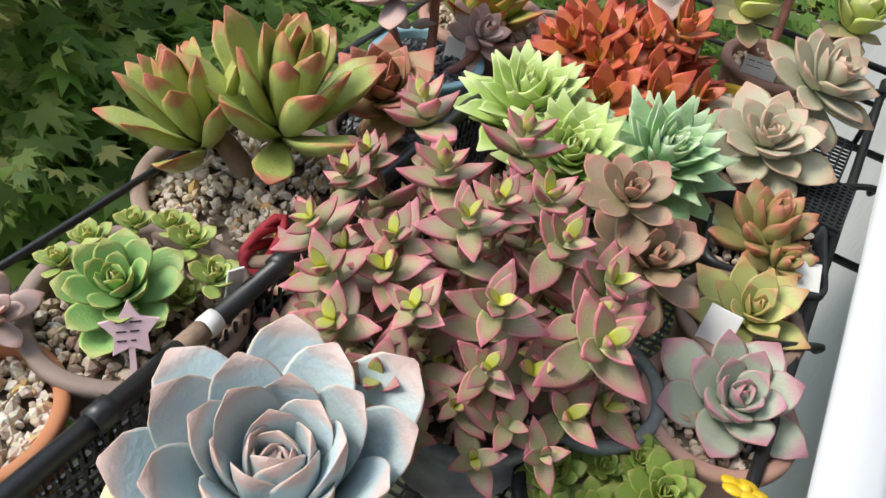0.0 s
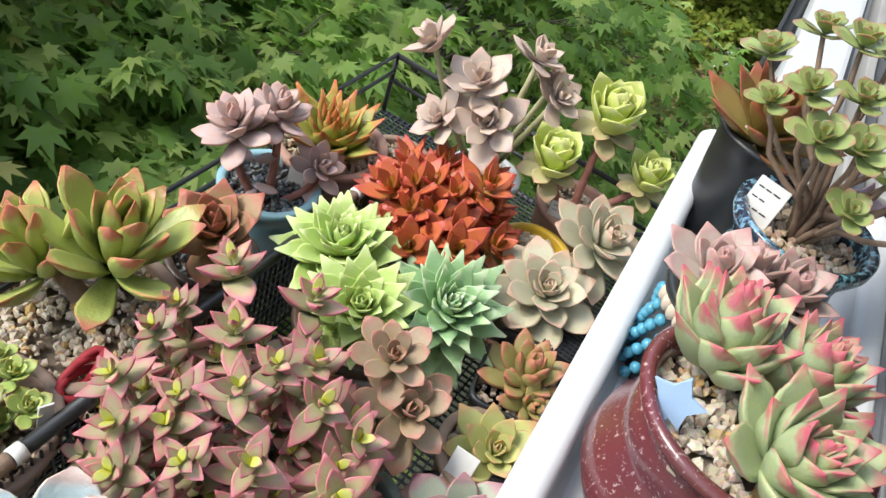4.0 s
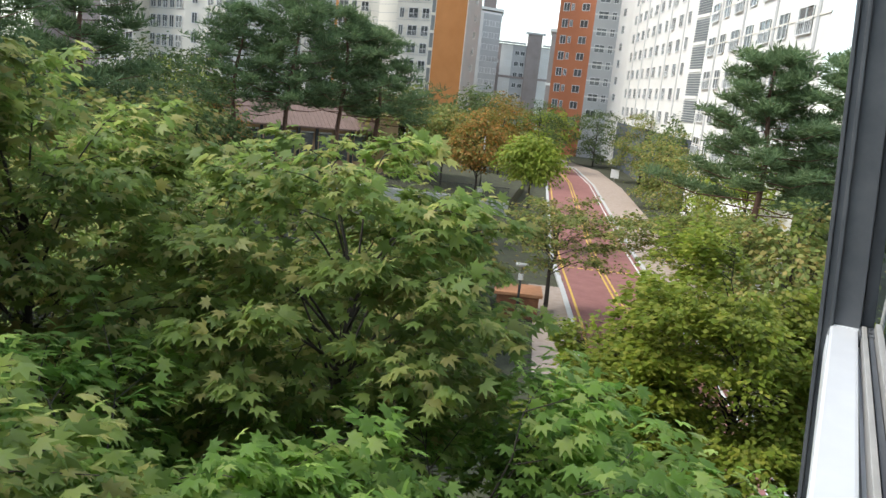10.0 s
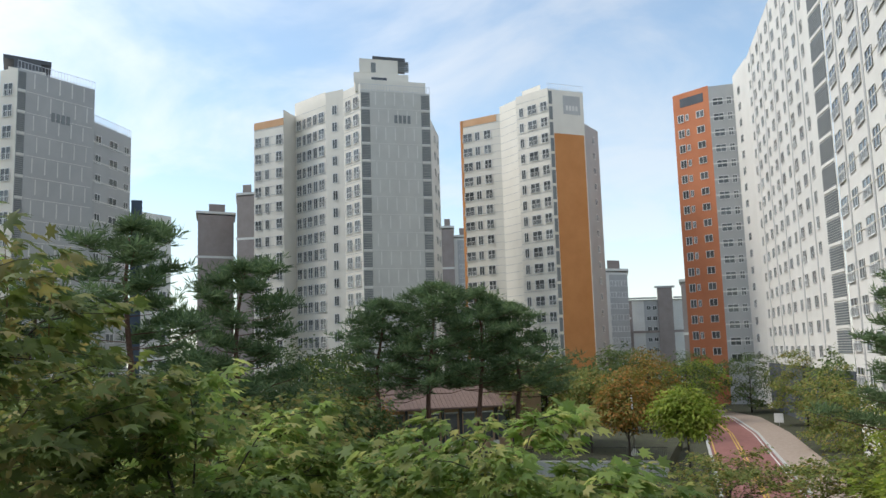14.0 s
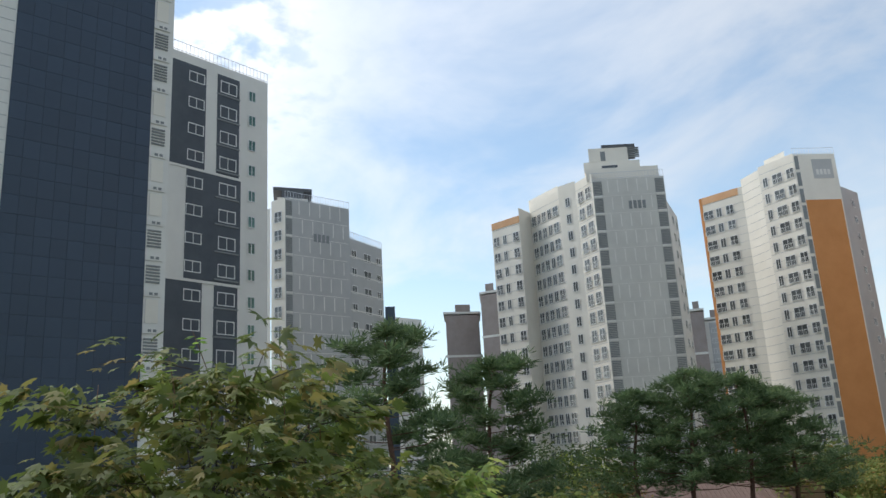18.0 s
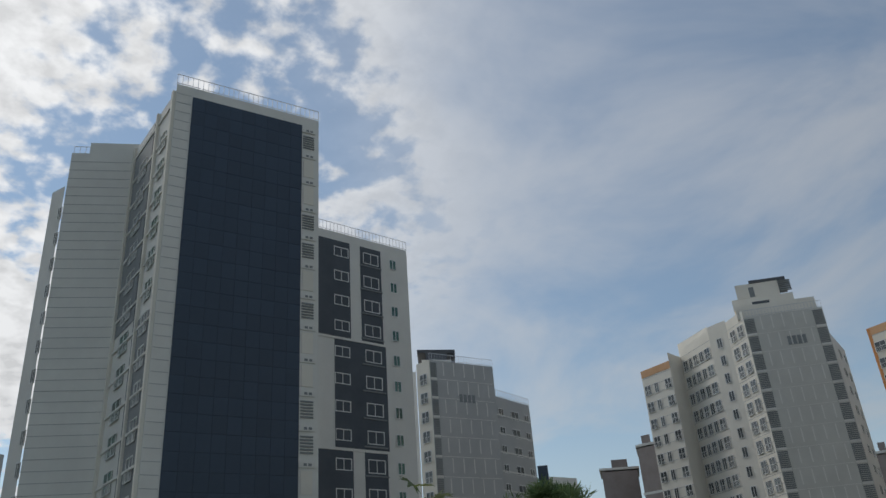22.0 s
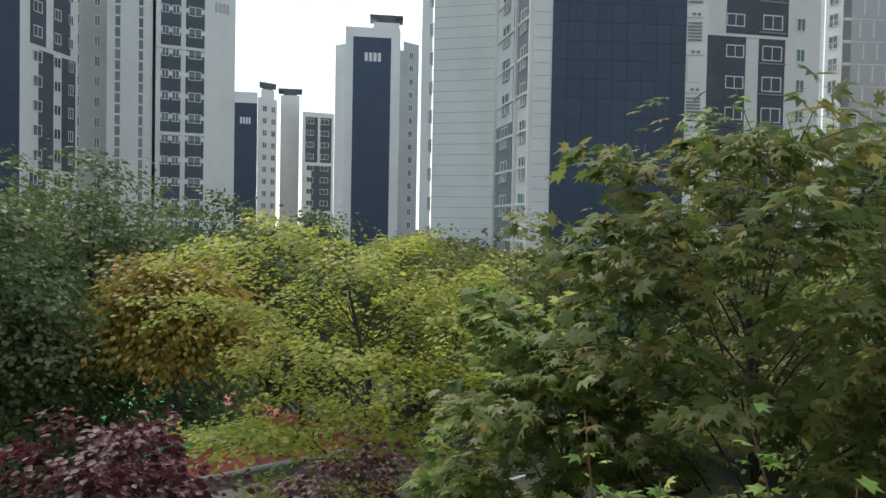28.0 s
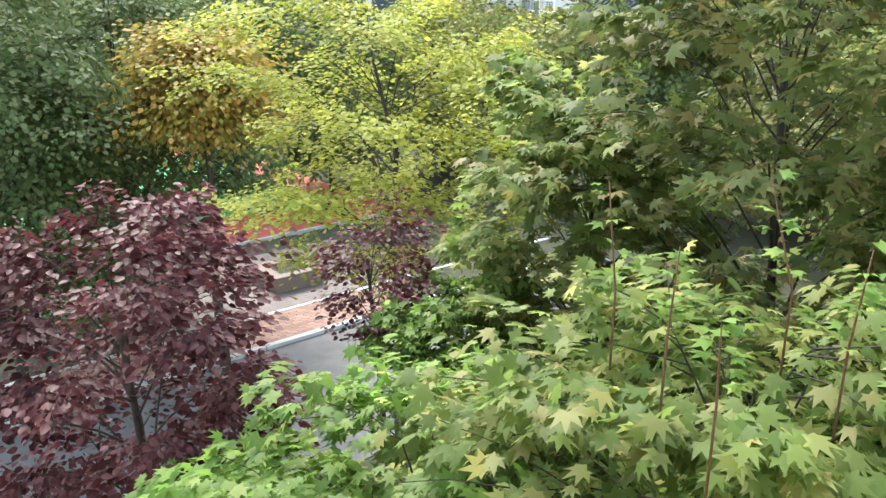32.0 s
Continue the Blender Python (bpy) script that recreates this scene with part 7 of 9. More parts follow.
M_GREYCLAY = material("grey_brown_clay", (0.21, 0.15, 0.12), (0.31, 0.23, 0.19), 0.75, 16, bump=0.25, bscale=200)
M_PINKCLAY = material("rosy_unglazed_clay", (0.37, 0.20, 0.15), (0.46, 0.28, 0.22), 0.85, 26, bump=0.4, bscale=260)
M_DKCLAY = material("dark_brown_glaze", (0.06, 0.035, 0.025), (0.13, 0.08, 0.05), 0.3, 12)
M_BLUEGL = material("sky_blue_glaze", (0.22, 0.40, 0.47), (0.30, 0.50, 0.56), 0.25, 12, spec=0.6)
M_YELGL = material("yellow_glaze", (0.55, 0.33, 0.02), (0.62, 0.42, 0.04), 0.3, 14)
M_SLATE = speckle_mat("grey_raku_glaze", (0.10, 0.11, 0.11), (0.26, 0.28, 0.28), 0.5, 40, 0.5, 0.2)
M_REDGL = speckle_mat("oxblood_speckled_glaze", (0.13, 0.034, 0.036), (0.42, 0.28, 0.26), 0.14, 330, 0.64, 0.05)
M_BLUECR = speckle_mat("blue_black_crackle_glaze", (0.02, 0.03, 0.045), (0.20, 0.39, 0.48), 0.22, 190, 0.55, 0.05)
M_BLACKPL = material("black_plastic", (0.015, 0.016, 0.018), (0.028, 0.03, 0.032), 0.4, 30)
M_TAG = material("white_plastic_tag", (0.70, 0.69, 0.66), (0.78, 0.77, 0.74), 0.45, 40)
M_INK = material("dark_ink", (0.02, 0.02, 0.025), (0.05, 0.045, 0.06), 0.6, 60)
M_PINKTAG = material("pink_clay_tag", (0.70, 0.47, 0.52), (0.75, 0.54, 0.58), 0.5, 50)
M_BLUETAG = material("light_blue_clay_tag", (0.30, 0.44, 0.66), (0.36, 0.50, 0.70), 0.5, 50)
M_TURQ = material("turquoise_glaze", (0.05, 0.25, 0.38), (0.10, 0.36, 0.48), 0.2, 60)
M_CREAM = material("cream_clay", (0.60, 0.50, 0.38), (0.66, 0.57, 0.45), 0.5, 60)
M_REDCORD = material("red_cord", (0.26, 0.01, 0.02), (0.36, 0.02, 0.035), 0.7, 200, bump=0.4, bscale=900)
M_YFLOWER = material("yellow_clay_flower", (0.72, 0.45, 0.01), (0.76, 0.52, 0.03), 0.4, 60)
M_CREAMPOT = material("pale_yellow_plastic", (0.70, 0.62, 0.30), (0.76, 0.69, 0.38), 0.35, 30)

# ---- window of the flat: sill, rail, frame, room behind ----
WALL_TURN = Matrix.Rotation(math.atan(0.05), 4, "Z")
M_SILL = material("grey_white_sill_paint", (0.50, 0.52, 0.54), (0.60, 0.62, 0.63), 0.45, 5, bump=0.1, bscale=150)
M_DKFRAME = material("dark_grey_window_frame", (0.055, 0.06, 0.068), (0.085, 0.09, 0.098), 0.45, 9, bump=0.08, bscale=200)
M_WHITEMETAL = material("white_powder_coated_metal", (0.58, 0.60, 0.63), (0.64, 0.66, 0.68), 0.35, 5, bump=0.03, bscale=300)
M_SCREEN = material("grey_ribbed_screen_cloth", (0.25, 0.25, 0.25), (0.32, 0.32, 0.315), 0.8, 30, bump=0.3, bscale=700)
M_TRACK = material("dull_beige_aluminium_track", (0.30, 0.295, 0.28), (0.38, 0.37, 0.35), 0.4, 8, bump=0.03, bscale=300)
M_ROOM = material("pale_room_paint", (0.58, 0.57, 0.55), (0.64, 0.63, 0.61), 0.8, 2)
M_FACADE = material("grey_render", (0.42, 0.42, 0.41), (0.5, 0.5, 0.49), 0.85, 3, bump=0.3, bscale=60)
M_TEAL = material("dark_green_glass_edge", (0.02, 0.07, 0.07), (0.03, 0.09, 0.09), 0.1, 5)


def wall_piece(name, lo, hi, mat, label, category, bevel=0.0, kind="structure"):
    bm = box_bm(bmesh.new(), lo, hi, bevel)
    bm.transform(WALL_TURN)
    return solid(name, bm, mat, label, category, kind)


wall_piece("wall_north", (0.22, -6.0, 0.0), (0.40, 2.72, 9.30), M_FACADE, "grey rendered outer wall below the window", "wall")
wall_piece("wall_north_upper", (0.22, -6.0, 11.30), (0.40, 2.72, 14.0), M_FACADE, "grey rendered outer wall above the window", "wall")
wall_piece("wall_side", (0.22, -6.0, 9.30), (0.40, -1.60, 11.30), M_FACADE, "grey rendered outer wall beside the window", "wall")
wall_piece("wall_end", (0.30, 2.72, 0.0), (4.40, 2.90, 14.0), M_FACADE, "grey rendered return wall beyond the window", "wall")
wall_piece("wall_back", (4.2, -6.0, 6.6), (4.4, 2.72, 14.0), M_ROOM, "pale painted room wall", "wall")
wall_piece("wall_room_side", (0.40, -6.2, 6.6), (4.4, -6.0, 14.0), M_ROOM, "pale painted room wall", "wall")
wall_piece("floor", (0.40, -6.0, 8.2), (4.2, 2.72, 8.35), M_ROOM, "pale room floor behind the window", "floor")
wall_piece("ceiling", (0.40, -6.0, 11.30), (4.2, 2.72, 11.45), M_ROOM, "white room ceiling", "ceiling")
wall_piece("window_sill", (0.150, -1.60, 9.30), (0.44, 2.70, 9.355), M_SILL, "pale grey window sill under the tray", "sill", 0.004)

RAIL_TURN = Matrix.Rotation(math.atan(0.0423), 4, "Z")
# white guard rail that runs along the sill to the dark frame
guard = thing("window_rail", "white powder-coated metal guard rail along the window", "railing")
bm = box_bm(bmesh.new(), (0.134, -0.9, 9.357), (0.209, 2.60, 9.386), 0.008)
bm.transform(RAIL_TURN)
part("bar", bm, M_WHITEMETAL, guard)
bm = box_bm(bmesh.new(), (0.131, 2.595, 9.354), (0.212, 2.615, 9.389), 0.005)
bm.transform(RAIL_TURN)
part("end_cap", bm, M_WHITEMETAL, guard, "white plastic end cap")
bm = box_bm(bmesh.new(), (0.209, 2.52, 9.35), (0.262, 2.64, 9.392), 0.004)
bm.transform(RAIL_TURN)
bracket = part("bracket", bm, M_DKFRAME, guard, "dark grey screwed bracket")
for k in (0, 1):
    bm = bmesh.new()
    bmesh.ops.create_cone(bm, cap_ends=True, segments=10, radius1=0.006, radius2=0.005, depth=0.006, matrix=Matrix.Translation((0.238, 2.55 + 0.05 * k, 9.395)))
    bm.transform(RAIL_TURN)
    part("screw", bm, M_DKFRAME, bracket)

# dark outer frame of the side sash, leaning a little
frame_t = tagged(thing("window_1", "dark grey aluminium window frame with a ribbed face", "window"), kind="structure")
for x0, x1, y0, y1, mat_ in ((0.0, 0.10, 2.56, 2.70, M_DKFRAME), (-0.012, 0.0, 2.55, 2.60, M_DKFRAME), (0.018, 0.030, 2.545, 2.56, M_DKFRAME), (0.10, 0.135, 2.60, 2.70, M_DKFRAME)):
    bm = box_bm(bmesh.new(), (x0, y0, -1.6), (x1, y1, 2.2), 0.003)
    bm.transform(Matrix.Translation((-0.02, 0, 9.70)) @ Matrix.Rotation(radians(-4.1), 4, "Y"))
    bm.transform(Matrix.Translation((0, 0.05, 0)))
    part("stile", bm, mat_, frame_t)
for x0, x1, z0, z1, mat_, nm in ((0.212, 0.226, 9.355, 9.372, M_DKFRAME, "seal"), (0.236, 0.248, 9.355, 9.40, M_TRACK, "track"), (0.252, 0.266, 9.355, 9.39, M_DKFRAME, "seal"), (0.268, 0.285, 9.355, 9.415, M_TRACK, "track"), (0.292, 0.302, 9.355, 9.43, M_TEAL, "gasket"), (0.31, 0.345, 9.355, 9.425, M_TRACK, "track")):
    bm = box_bm(bmesh.new(), (x0, 0.84, z0), (x1, 2.60, z1), 0.002)
    bm.transform(WALL_TURN)
    part(nm, bm, mat_, frame_t)
# ribbed grey screen lying inside the tray
screen = tagged(thing("window_screen", "grey ribbed screen cloth inside the window", "screen"), kind="structure")
bm = bmesh.new()
rows = []
for k in range(161):
    x = 0.296 + 0.004 * k
    z = 9.372 + (0.0022 if k % 2 else 0.0)
    rows.append((bm.verts.new((x, -0.9, z)), bm.verts.new((x + 0.02, 2.5, z))))
for a, b in zip(rows, rows[1:]):
    bm.faces.new((a[0], b[0], b[1], a[1]))
bm.transform(WALL_TURN)
part("cloth", bm, M_SCREEN, screen)
bm = box_bm(bmesh.new(), (0.30, -0.9, 9.354), (0.96, 2.5, 9.368))
bm.transform(WALL_TURN)
part("backing", bm, M_SCREEN, screen)

# long white planter tray
tray = thing("planter_tray", "long white plastic planter tray with a thick rounded rim", "tray")
TX0, TX1, TY0, TY1, TZ = 0.0906, 0.282, 0.10, 0.785, 9.430


def ring_path(x0, x1, y0, y1, r, n=6):
    pts = []
    for cx, cy, a0 in ((x1 - r, y1 - r, 0), (x0 + r, y1 - r, 90), (x0 + r, y0 + r, 180), (x1 - r, y0 + r, 270)):
        for k in range(n + 1):
            a = radians(a0 + 90 * k / n)
            pts.append((cx + r * math.cos(a), cy + r * math.sin(a)))
    return pts


LEVELS = [(0.012, 9.389), (0.010, 9.391), (0.003, 9.415), (0.000, 9.420), (0.0, 9.426), (0.003, 9.4295), (0.008, TZ), (0.016, TZ), (0.021, 9.4285), (0.0235, 9.424), (0.025, 9.41), (0.028, 9.397), (0.034, 9.3945)]


def tray_part(name, levels, low_cap=False, top_cap=False):
    bm = bmesh.new()
    rings = [[bm.verts.new((x, y, z)) for x, y in ring_path(TX0 + inset, TX1 - inset, TY0 + inset, TY1 - inset, max(0.008, 0.022 - inset * 0.5))] for inset, z in levels]
    for a, b in zip(rings, rings[1:]):
        n = len(a)
        for k in range(n):
            bm.faces.new((a[k], a[(k + 1) % n], b[(k + 1) % n], b[k]))
    if low_cap:
        bm.faces.new(rings[0][::-1])
    if top_cap:
        bm.faces.new(rings[-1])
    bm.transform(WALL_TURN)
    return part(name, bm, M_WHITEPL, tray, "", True)


tray_part("outer_wall", LEVELS[:4], True)
tray_part("rim", LEVELS[3:10])
tray_part("inner_wall", LEVELS[9:])
tray_part("bottom", [(0.033, 9.3940), (0.034, 9.3945), (0.0345, 9.3946)], True, True)
for k in range(9):
    for x in (0.142, 0.232):
        bm = bmesh.new()
        lathe_bm(bm, [(0.0045, 9.3946), (0.0050, 9.3953), (0.0060, 9.3953), (0.0066, 9.3946)], 14, (x, 0.16 + 0.07 * k, 0))
        bm.transform(WALL_TURN)
        part("drain_hole", bm, M_SILL, tray, "grey drain hole ring", True)

# ---- black shelf rack hung outside the window ----
rack = thing("plant_rack", "black coated metal shelf rack with mesh baskets outside the window", "rack")
RX0, RX1, RY0, RY1, RZ = -0.305, 0.085, -0.25, 0.84, 9.205


def bar(p, q, r, name="bar", seg=8, parent=None, label="", mat=None):
    return part(name, tube_bm(bmesh.new(), [p, Vector(p).lerp(Vector(q), 0.5), q], r, seg), mat or M_DARKWIRE, parent or rack, label, True)


for z in (9.287, 9.262):
    bar((RX0, RY0, z), (RX0, RY1, z), 0.0026, "side_rail")
bar((RX1 + 0.02, RY0, 9.275), (RX1 - 0.005, RY1, 9.275), 0.004, "side_rail")
bar((RX0, RY1, 9.285), (RX1, RY1, 9.285), 0.0035, "end_rail")
bar((RX0, RY1, 9.25), (RX1, RY1, 9.25), 0.0026, "end_rail")
bar((RX0, RY0, 9.285), (RX1, RY0, 9.285), 0.0035, "end_rail")
for y in (RY0, 0.05, 0.35, 0.65, RY1):
    bar((RX0, y, RZ), (RX0, y, 9.287), 0.003, "post")
    bar((RX1, y, RZ), (RX1, y, 9.275), 0.003, "post")
    bar((RX0, y, RZ - 0.004), (RX1 + 0.14, y, RZ - 0.004), 0.004, "support_arm")
    bar((RX1 + 0.14, y, RZ - 0.03), (RX1 + 0.14, y, 9.33), 0.005, "hook")
bm = bmesh.new()
for k in range(49):
    x = RX0 + (RX1 - RX0) * k / 48
    box_bm(bm, (x - 0.0009, RY0, RZ - 0.001), (x + 0.0009, RY1, RZ + 0.001))
for k in range(151):
    y = RY0 + (RY1 - RY0) * k / 150
    box_bm(bm, (RX0, y - 0.0009, RZ - 0.0015), (RX1, y + 0.0009, RZ + 0.0005))
tagged(part("mesh_floor", bm, M_BLACKPL, rack, "fine black plastic mesh"), kind="stuff")
bm = bmesh.new()
for xs in (-0.186, -0.176):
    for k in range(110):
        y = -0.2 + 0.78 * k / 109
        box_bm(bm, (xs - 0.0008, y - 0.0008, RZ), (xs + 0.0008, y + 0.0008, 9.296))
    for k in range(9):
        z = RZ + 0.01 * k
        box_bm(bm, (xs - 0.0008, -0.2, z - 0.0008), (xs + 0.0008, 0.58, z + 0.0008))
tagged(part("basket_side", bm, M_BLACKPL, rack, "black mesh basket sides"), kind="stuff")
for y0, y1 in ((-0.22, 0.213), (0.222, 0.575)):
    bar((-0.182, y0, 9.301), (-0.182, y1, 9.301), 0.0056, "divider_rail", 12)
    cap = bar((-0.182, y1 + 0.0, 9.301), (-0.182, y1 + 0.009, 9.301), 0.0066, "rail_cap", 12, None, "white plastic rail cap", M_TAG)
    bar((-0.182, y1 - 0.016, 9.301), (-0.182, y1 - 0.001, 9.301), 0.0062, "ring", 12, None, "rusty end of the rail", M_WSTEM)
for y in (0.02, 0.142, 0.268, 0.42, 0.54):
    bar((-0.182, y, 9.301), (-0.182, y + 0.012, 9.301), 0.0075, "clip", 10)
    bar((-0.182, y + 0.006, RZ), (-0.182, y + 0.006, 9.30), 0.003, "post")
# looped wires of the right basket
for y in (0.40, 0.60, 0.78):
    part("wire_loop", tube_bm(bmesh.new(), curve_pts((0.02, y, 9.262), (0.10, y + 0.05, 9.27), (0.03, 0.01, 0.015), 9), 0.0028, 8), M_DARKWIRE, rack, "", True)

RS = np.random.RandomState(7)


def plant(label, group="succulents"):
    return thing("succulent", label, "succulent", group=group)


def tag(label, at, w, h, mat, bars=3, thick=0.0008):
    """A plant label stuck in the grit, its illegible writing as plain bars."""
    t = thing("plant_label", label, "plant label", at, "plant labels")
    part("plate", box_bm(bmesh.new(), (-w / 2, -thick, 0), (w / 2, thick, h), 0.0006), mat, t)
    for k in range(bars):
        z = h * (0.80 - 0.24 * k)
        for a, b in ((-0.40, -0.22), (-0.16, 0.02), (0.08, 0.30))[:3 - k % 2]:
            part("ink_bar", box_bm(bmesh.new(), (w * a, -thick - 0.0003, z - h * 0.016), (w * b, -thick - 0.0001, z + h * 0.016)), M_INK, t)
    return t


def star_tag(label, at, r, mat, bars=0):
    t = thing("plant_label", label, "plant label", at, "plant labels")
    bm = bmesh.new()
    front, back = [], []
    for k in range(10):
        a = radians(90 + 36 * k)
        rr = r if k % 2 == 0 else r * 0.5
        front.append(bm.verts.new((rr * math.cos(a), -0.0014, r + rr * math.sin(a))))
        back.append(bm.verts.new((rr * math.cos(a), 0.0014, r + rr * math.sin(a))))
    bm.faces.new(front); bm.faces.new(back[::-1])
    for k in range(10):
        bm.faces.new((front[k], back[k], back[(k + 1) % 10], front[(k + 1) % 10]))
    bmesh.ops.bevel(bm, geom=list(bm.edges), offset=0.0005, segments=1, affect="EDGES")
    part("star", bm, mat, t)
    part("pin", box_bm(bmesh.new(), (-0.0015, -0.001, -0.012), (0.0015, 0.001, r * 0.6)), mat, t)
    for k in range(bars):
        for a, b in ((-0.42, -0.12), (0.0, 0.36 - 0.1 * k)):
            part("ink_bar", box_bm(bmesh.new(), (r * a, -0.0019, r * (1.25 - 0.30 * k)), (r * b, -0.0015, r * (1.30 - 0.30 * k))), M_INK, t)
    return t


# ---- pots and plants in the rack: outer basket ----
pot("grey-brown clay bowl filled with pale grit", (-0.232, 0.214, RZ), bowl_profile(0.058, 0.083, 0.72, 0.005, 0.003), M_GREYCLAY, 0.052, 0.074, G_MIX, 101, 420, 0.006)
p = plant("fresh green rosette succulent with small offsets")
me_g = leaf_mesh(S_GREEN, 0.30, 0.14, 0.66, 0.38, 0.30, 0.22, 0.4, 0.03)
rosette(p, me_g, (-0.233, 0.206, 9.300), 0.036, 30, (0.12, -0.2, 1), 0, 80, 0.25, 0.55)
me_o = leaf_mesh(S_OFFSET, 0.36, 0.14, 0.68, 0.6, 0.28, 0.2, 0.4, 0.03, 7, 8)
for x, y, z, r in ((-0.228, 0.252, 9.305, 0.017), (-0.203, 0.243, 9.300, 0.017), (-0.274, 0.222, 9.300, 0.015), (-0.277, 0.203, 9.296, 0.014), (-0.247, 0.256, 9.303, 0.014), (-0.264, 0.245, 9.302, 0.014), (-0.212, 0.228, 9.292, 0.014)):
    rosette(p, me_o, (x, y, z), r, 15, ((x + 0.24) * 4, (y - 0.22) * 3, 1), 8, 80, 0.3, 0.5)
star_tag("pink star-shaped clay label with dark writing", pose(-0.203, 0.184, 9.288, -36, 0, 46), 0.0160, M_PINKTAG, 3)
tag("thin white plastic label at the bowl's edge", pose(-0.192, 0.243, 9.283, 0, 8, 70), 0.010, 0.03, M_TAG, 0)

pot("orange terracotta pot filled with coarse grit", (-0.246, 0.118, RZ), bowl_profile(0.044, 0.078, 0.75, 0.004), M_TERRA, 0.039, 0.068, G_PALE, 102, 330, 0.007)
p = plant("mauve-grey trailing succulent with plump leaves")
me_m = leaf_mesh(S_MAUVE, 0.28, 0.17, 0.6, 0.6, 0.1, 0.15, 0.5, 0.03)
stem(p, curve_pts((-0.30, 0.13, 9.275), (-0.262, 0.158, 9.300), (0, 0, 0.012)), 0.004, 0.003, M_RSTEM)
rosette(p, me_m, (-0.268, 0.156, 9.300), 0.027, 13, (0.5, 0.0, 0.8), -5, 70, 0.4, 0.6)

pot("wide brown glazed bowl filled with pale granite grit", (-0.252, 0.328, RZ), bowl_profile(0.070, 0.082, 0.68, 0.006, 0.004), M_CLAY, 0.064, 0.072, G_PALE, 103, 680, 0.0062)
p = plant("two-headed green succulent with red-rimmed upright leaves")
me_s = leaf_mesh(S_SEDUM, 0.165, 0.12, 0.76, 0.5, 0.30, 0.14, 0.34, 0.05)
stem(p, curve_pts((-0.262, 0.340, 9.27), (-0.283, 0.333, 9.305), (0, 0, 0.004)), 0.009, 0.007, M_WSTEM)
stem(p, curve_pts((-0.260, 0.342, 9.27), (-0.248, 0.362, 9.312), (0, 0, 0.004)), 0.009, 0.007, M_WSTEM)
rosette(p, me_s, (-0.290, 0.322, 9.308), 0.064, 20, (-0.30, -0.15, 1), 18, 80, 0.76, 0.3, None, 0.9)
rosette(p, me_s, (-0.250, 0.357, 9.318), 0.076, 22, (0.16, 0.0, 1), 16, 80, 0.78, 0.3, None, 0.9)

red_cord = thing("cord_bundle", "bundle of dark red cord tucked below the bowl", "cord")
for k in range(7):
    part("cord_loop", tube_bm(bmesh.new(), [(-0.197 + 0.010 * math.cos(a) * (1 - 0.06 * k) - 0.002 * k, 0.288 + 0.020 * math.sin(a), 9.262 + 0.004 * k + 0.010 * math.sin(a + k)) for a in [radians(30 * j) for j in range(13)]], 0.0032, 8), M_REDCORD, red_cord, "", True)
part("knot", lathe_bm(b_ := bmesh.new(), [(0.001, 0), (0.012, 0.006), (0.014, 0.02), (0.010, 0.045), (0.001, 0.05)], 14, (-0.200, 0.288, RZ)) and b_, M_REDCORD, red_cord, "", True)

pot("dark brown glazed pot", (-0.228, 0.440, RZ), bowl_profile(0.036, 0.078, 0.8, 0.004), M_DKCLAY, 0.031, 0.07, G_BLACK, 104, 140, 0.005)
p = plant("bronze-brown rosette succulent in a dark pot")
me_b = leaf_mesh(S_BROWN, 0.34, 0.14, 0.6, 0.9, 0.25, 0.2, 0.5, 0.06)
rosette(p, me_b, (-0.228, 0.440, 9.310), 0.046, 24, (0.10, -0.35, 1), 8, 80, 0.5, 0.5)
stem(p, curve_pts((-0.228, 0.440, 9.262), (-0.228, 0.440, 9.308), (0, 0, 0)), 0.006, 0.005, M_WSTEM)

pot("sky-blue glazed pot filled with black grit", (-0.256, 0.546, RZ), bowl_profile(0.046, 0.080, 0.74, 0.006, 0.003, 0.003), M_BLUEGL, 0.040, 0.070, G_BLACK, 105, 420, 0.0052)
p = plant("mauve succulent with bare red stems")
rosette(p, me_m, (-0.280, 0.520, 9.348), 0.041, 22, (-0.25, -0.3, 1), -8, 76, 0.35, 0.6)
rosette(p, me_m, (-0.266, 0.558, 9.354), 0.036, 20, (0.2, 0.1, 1), -5, 76, 0.35, 0.6)
rosette(p, me_m, (-0.228, 0.580, 9.300), 0.033, 18, (0.5, -0.2, 0.8), -5, 74, 0.4, 0.6)
stem(p, curve_pts((-0.256, 0.528, 9.272), (-0.283, 0.521, 9.352), (-0.006, -0.006, 0)), 0.0042, 0.0035, M_RSTEM)
stem(p, curve_pts((-0.250, 0.536, 9.272), (-0.267, 0.557, 9.356), (0.004, 0, 0)), 0.0042, 0.0035, M_RSTEM)
stem(p, curve_pts((-0.238, 0.540, 9.274), (-0.230, 0.586, 9.297), (0.01, 0, 0.004)), 0.004, 0.003, M_RSTEM)
for a, z, r in ((20, 9.292, 0.022), (160, 9.315, 0.024), (300, 9.285, 0.02), (75, 9.318, 0.024)):
    put_leaf(p, me_m, Vector((-0.262 + 0.004 * math.cos(radians(a)), 0.526, z)), Vector((math.cos(radians(a)), math.sin(radians(a)), 0)), Vector((0, 0, 1)), -12, r)
tag("white plastic label in the blue pot", pose(-0.240, 0.568, 9.272, -12, 0, 20), 0.022, 0.024, M_TAG, 0)

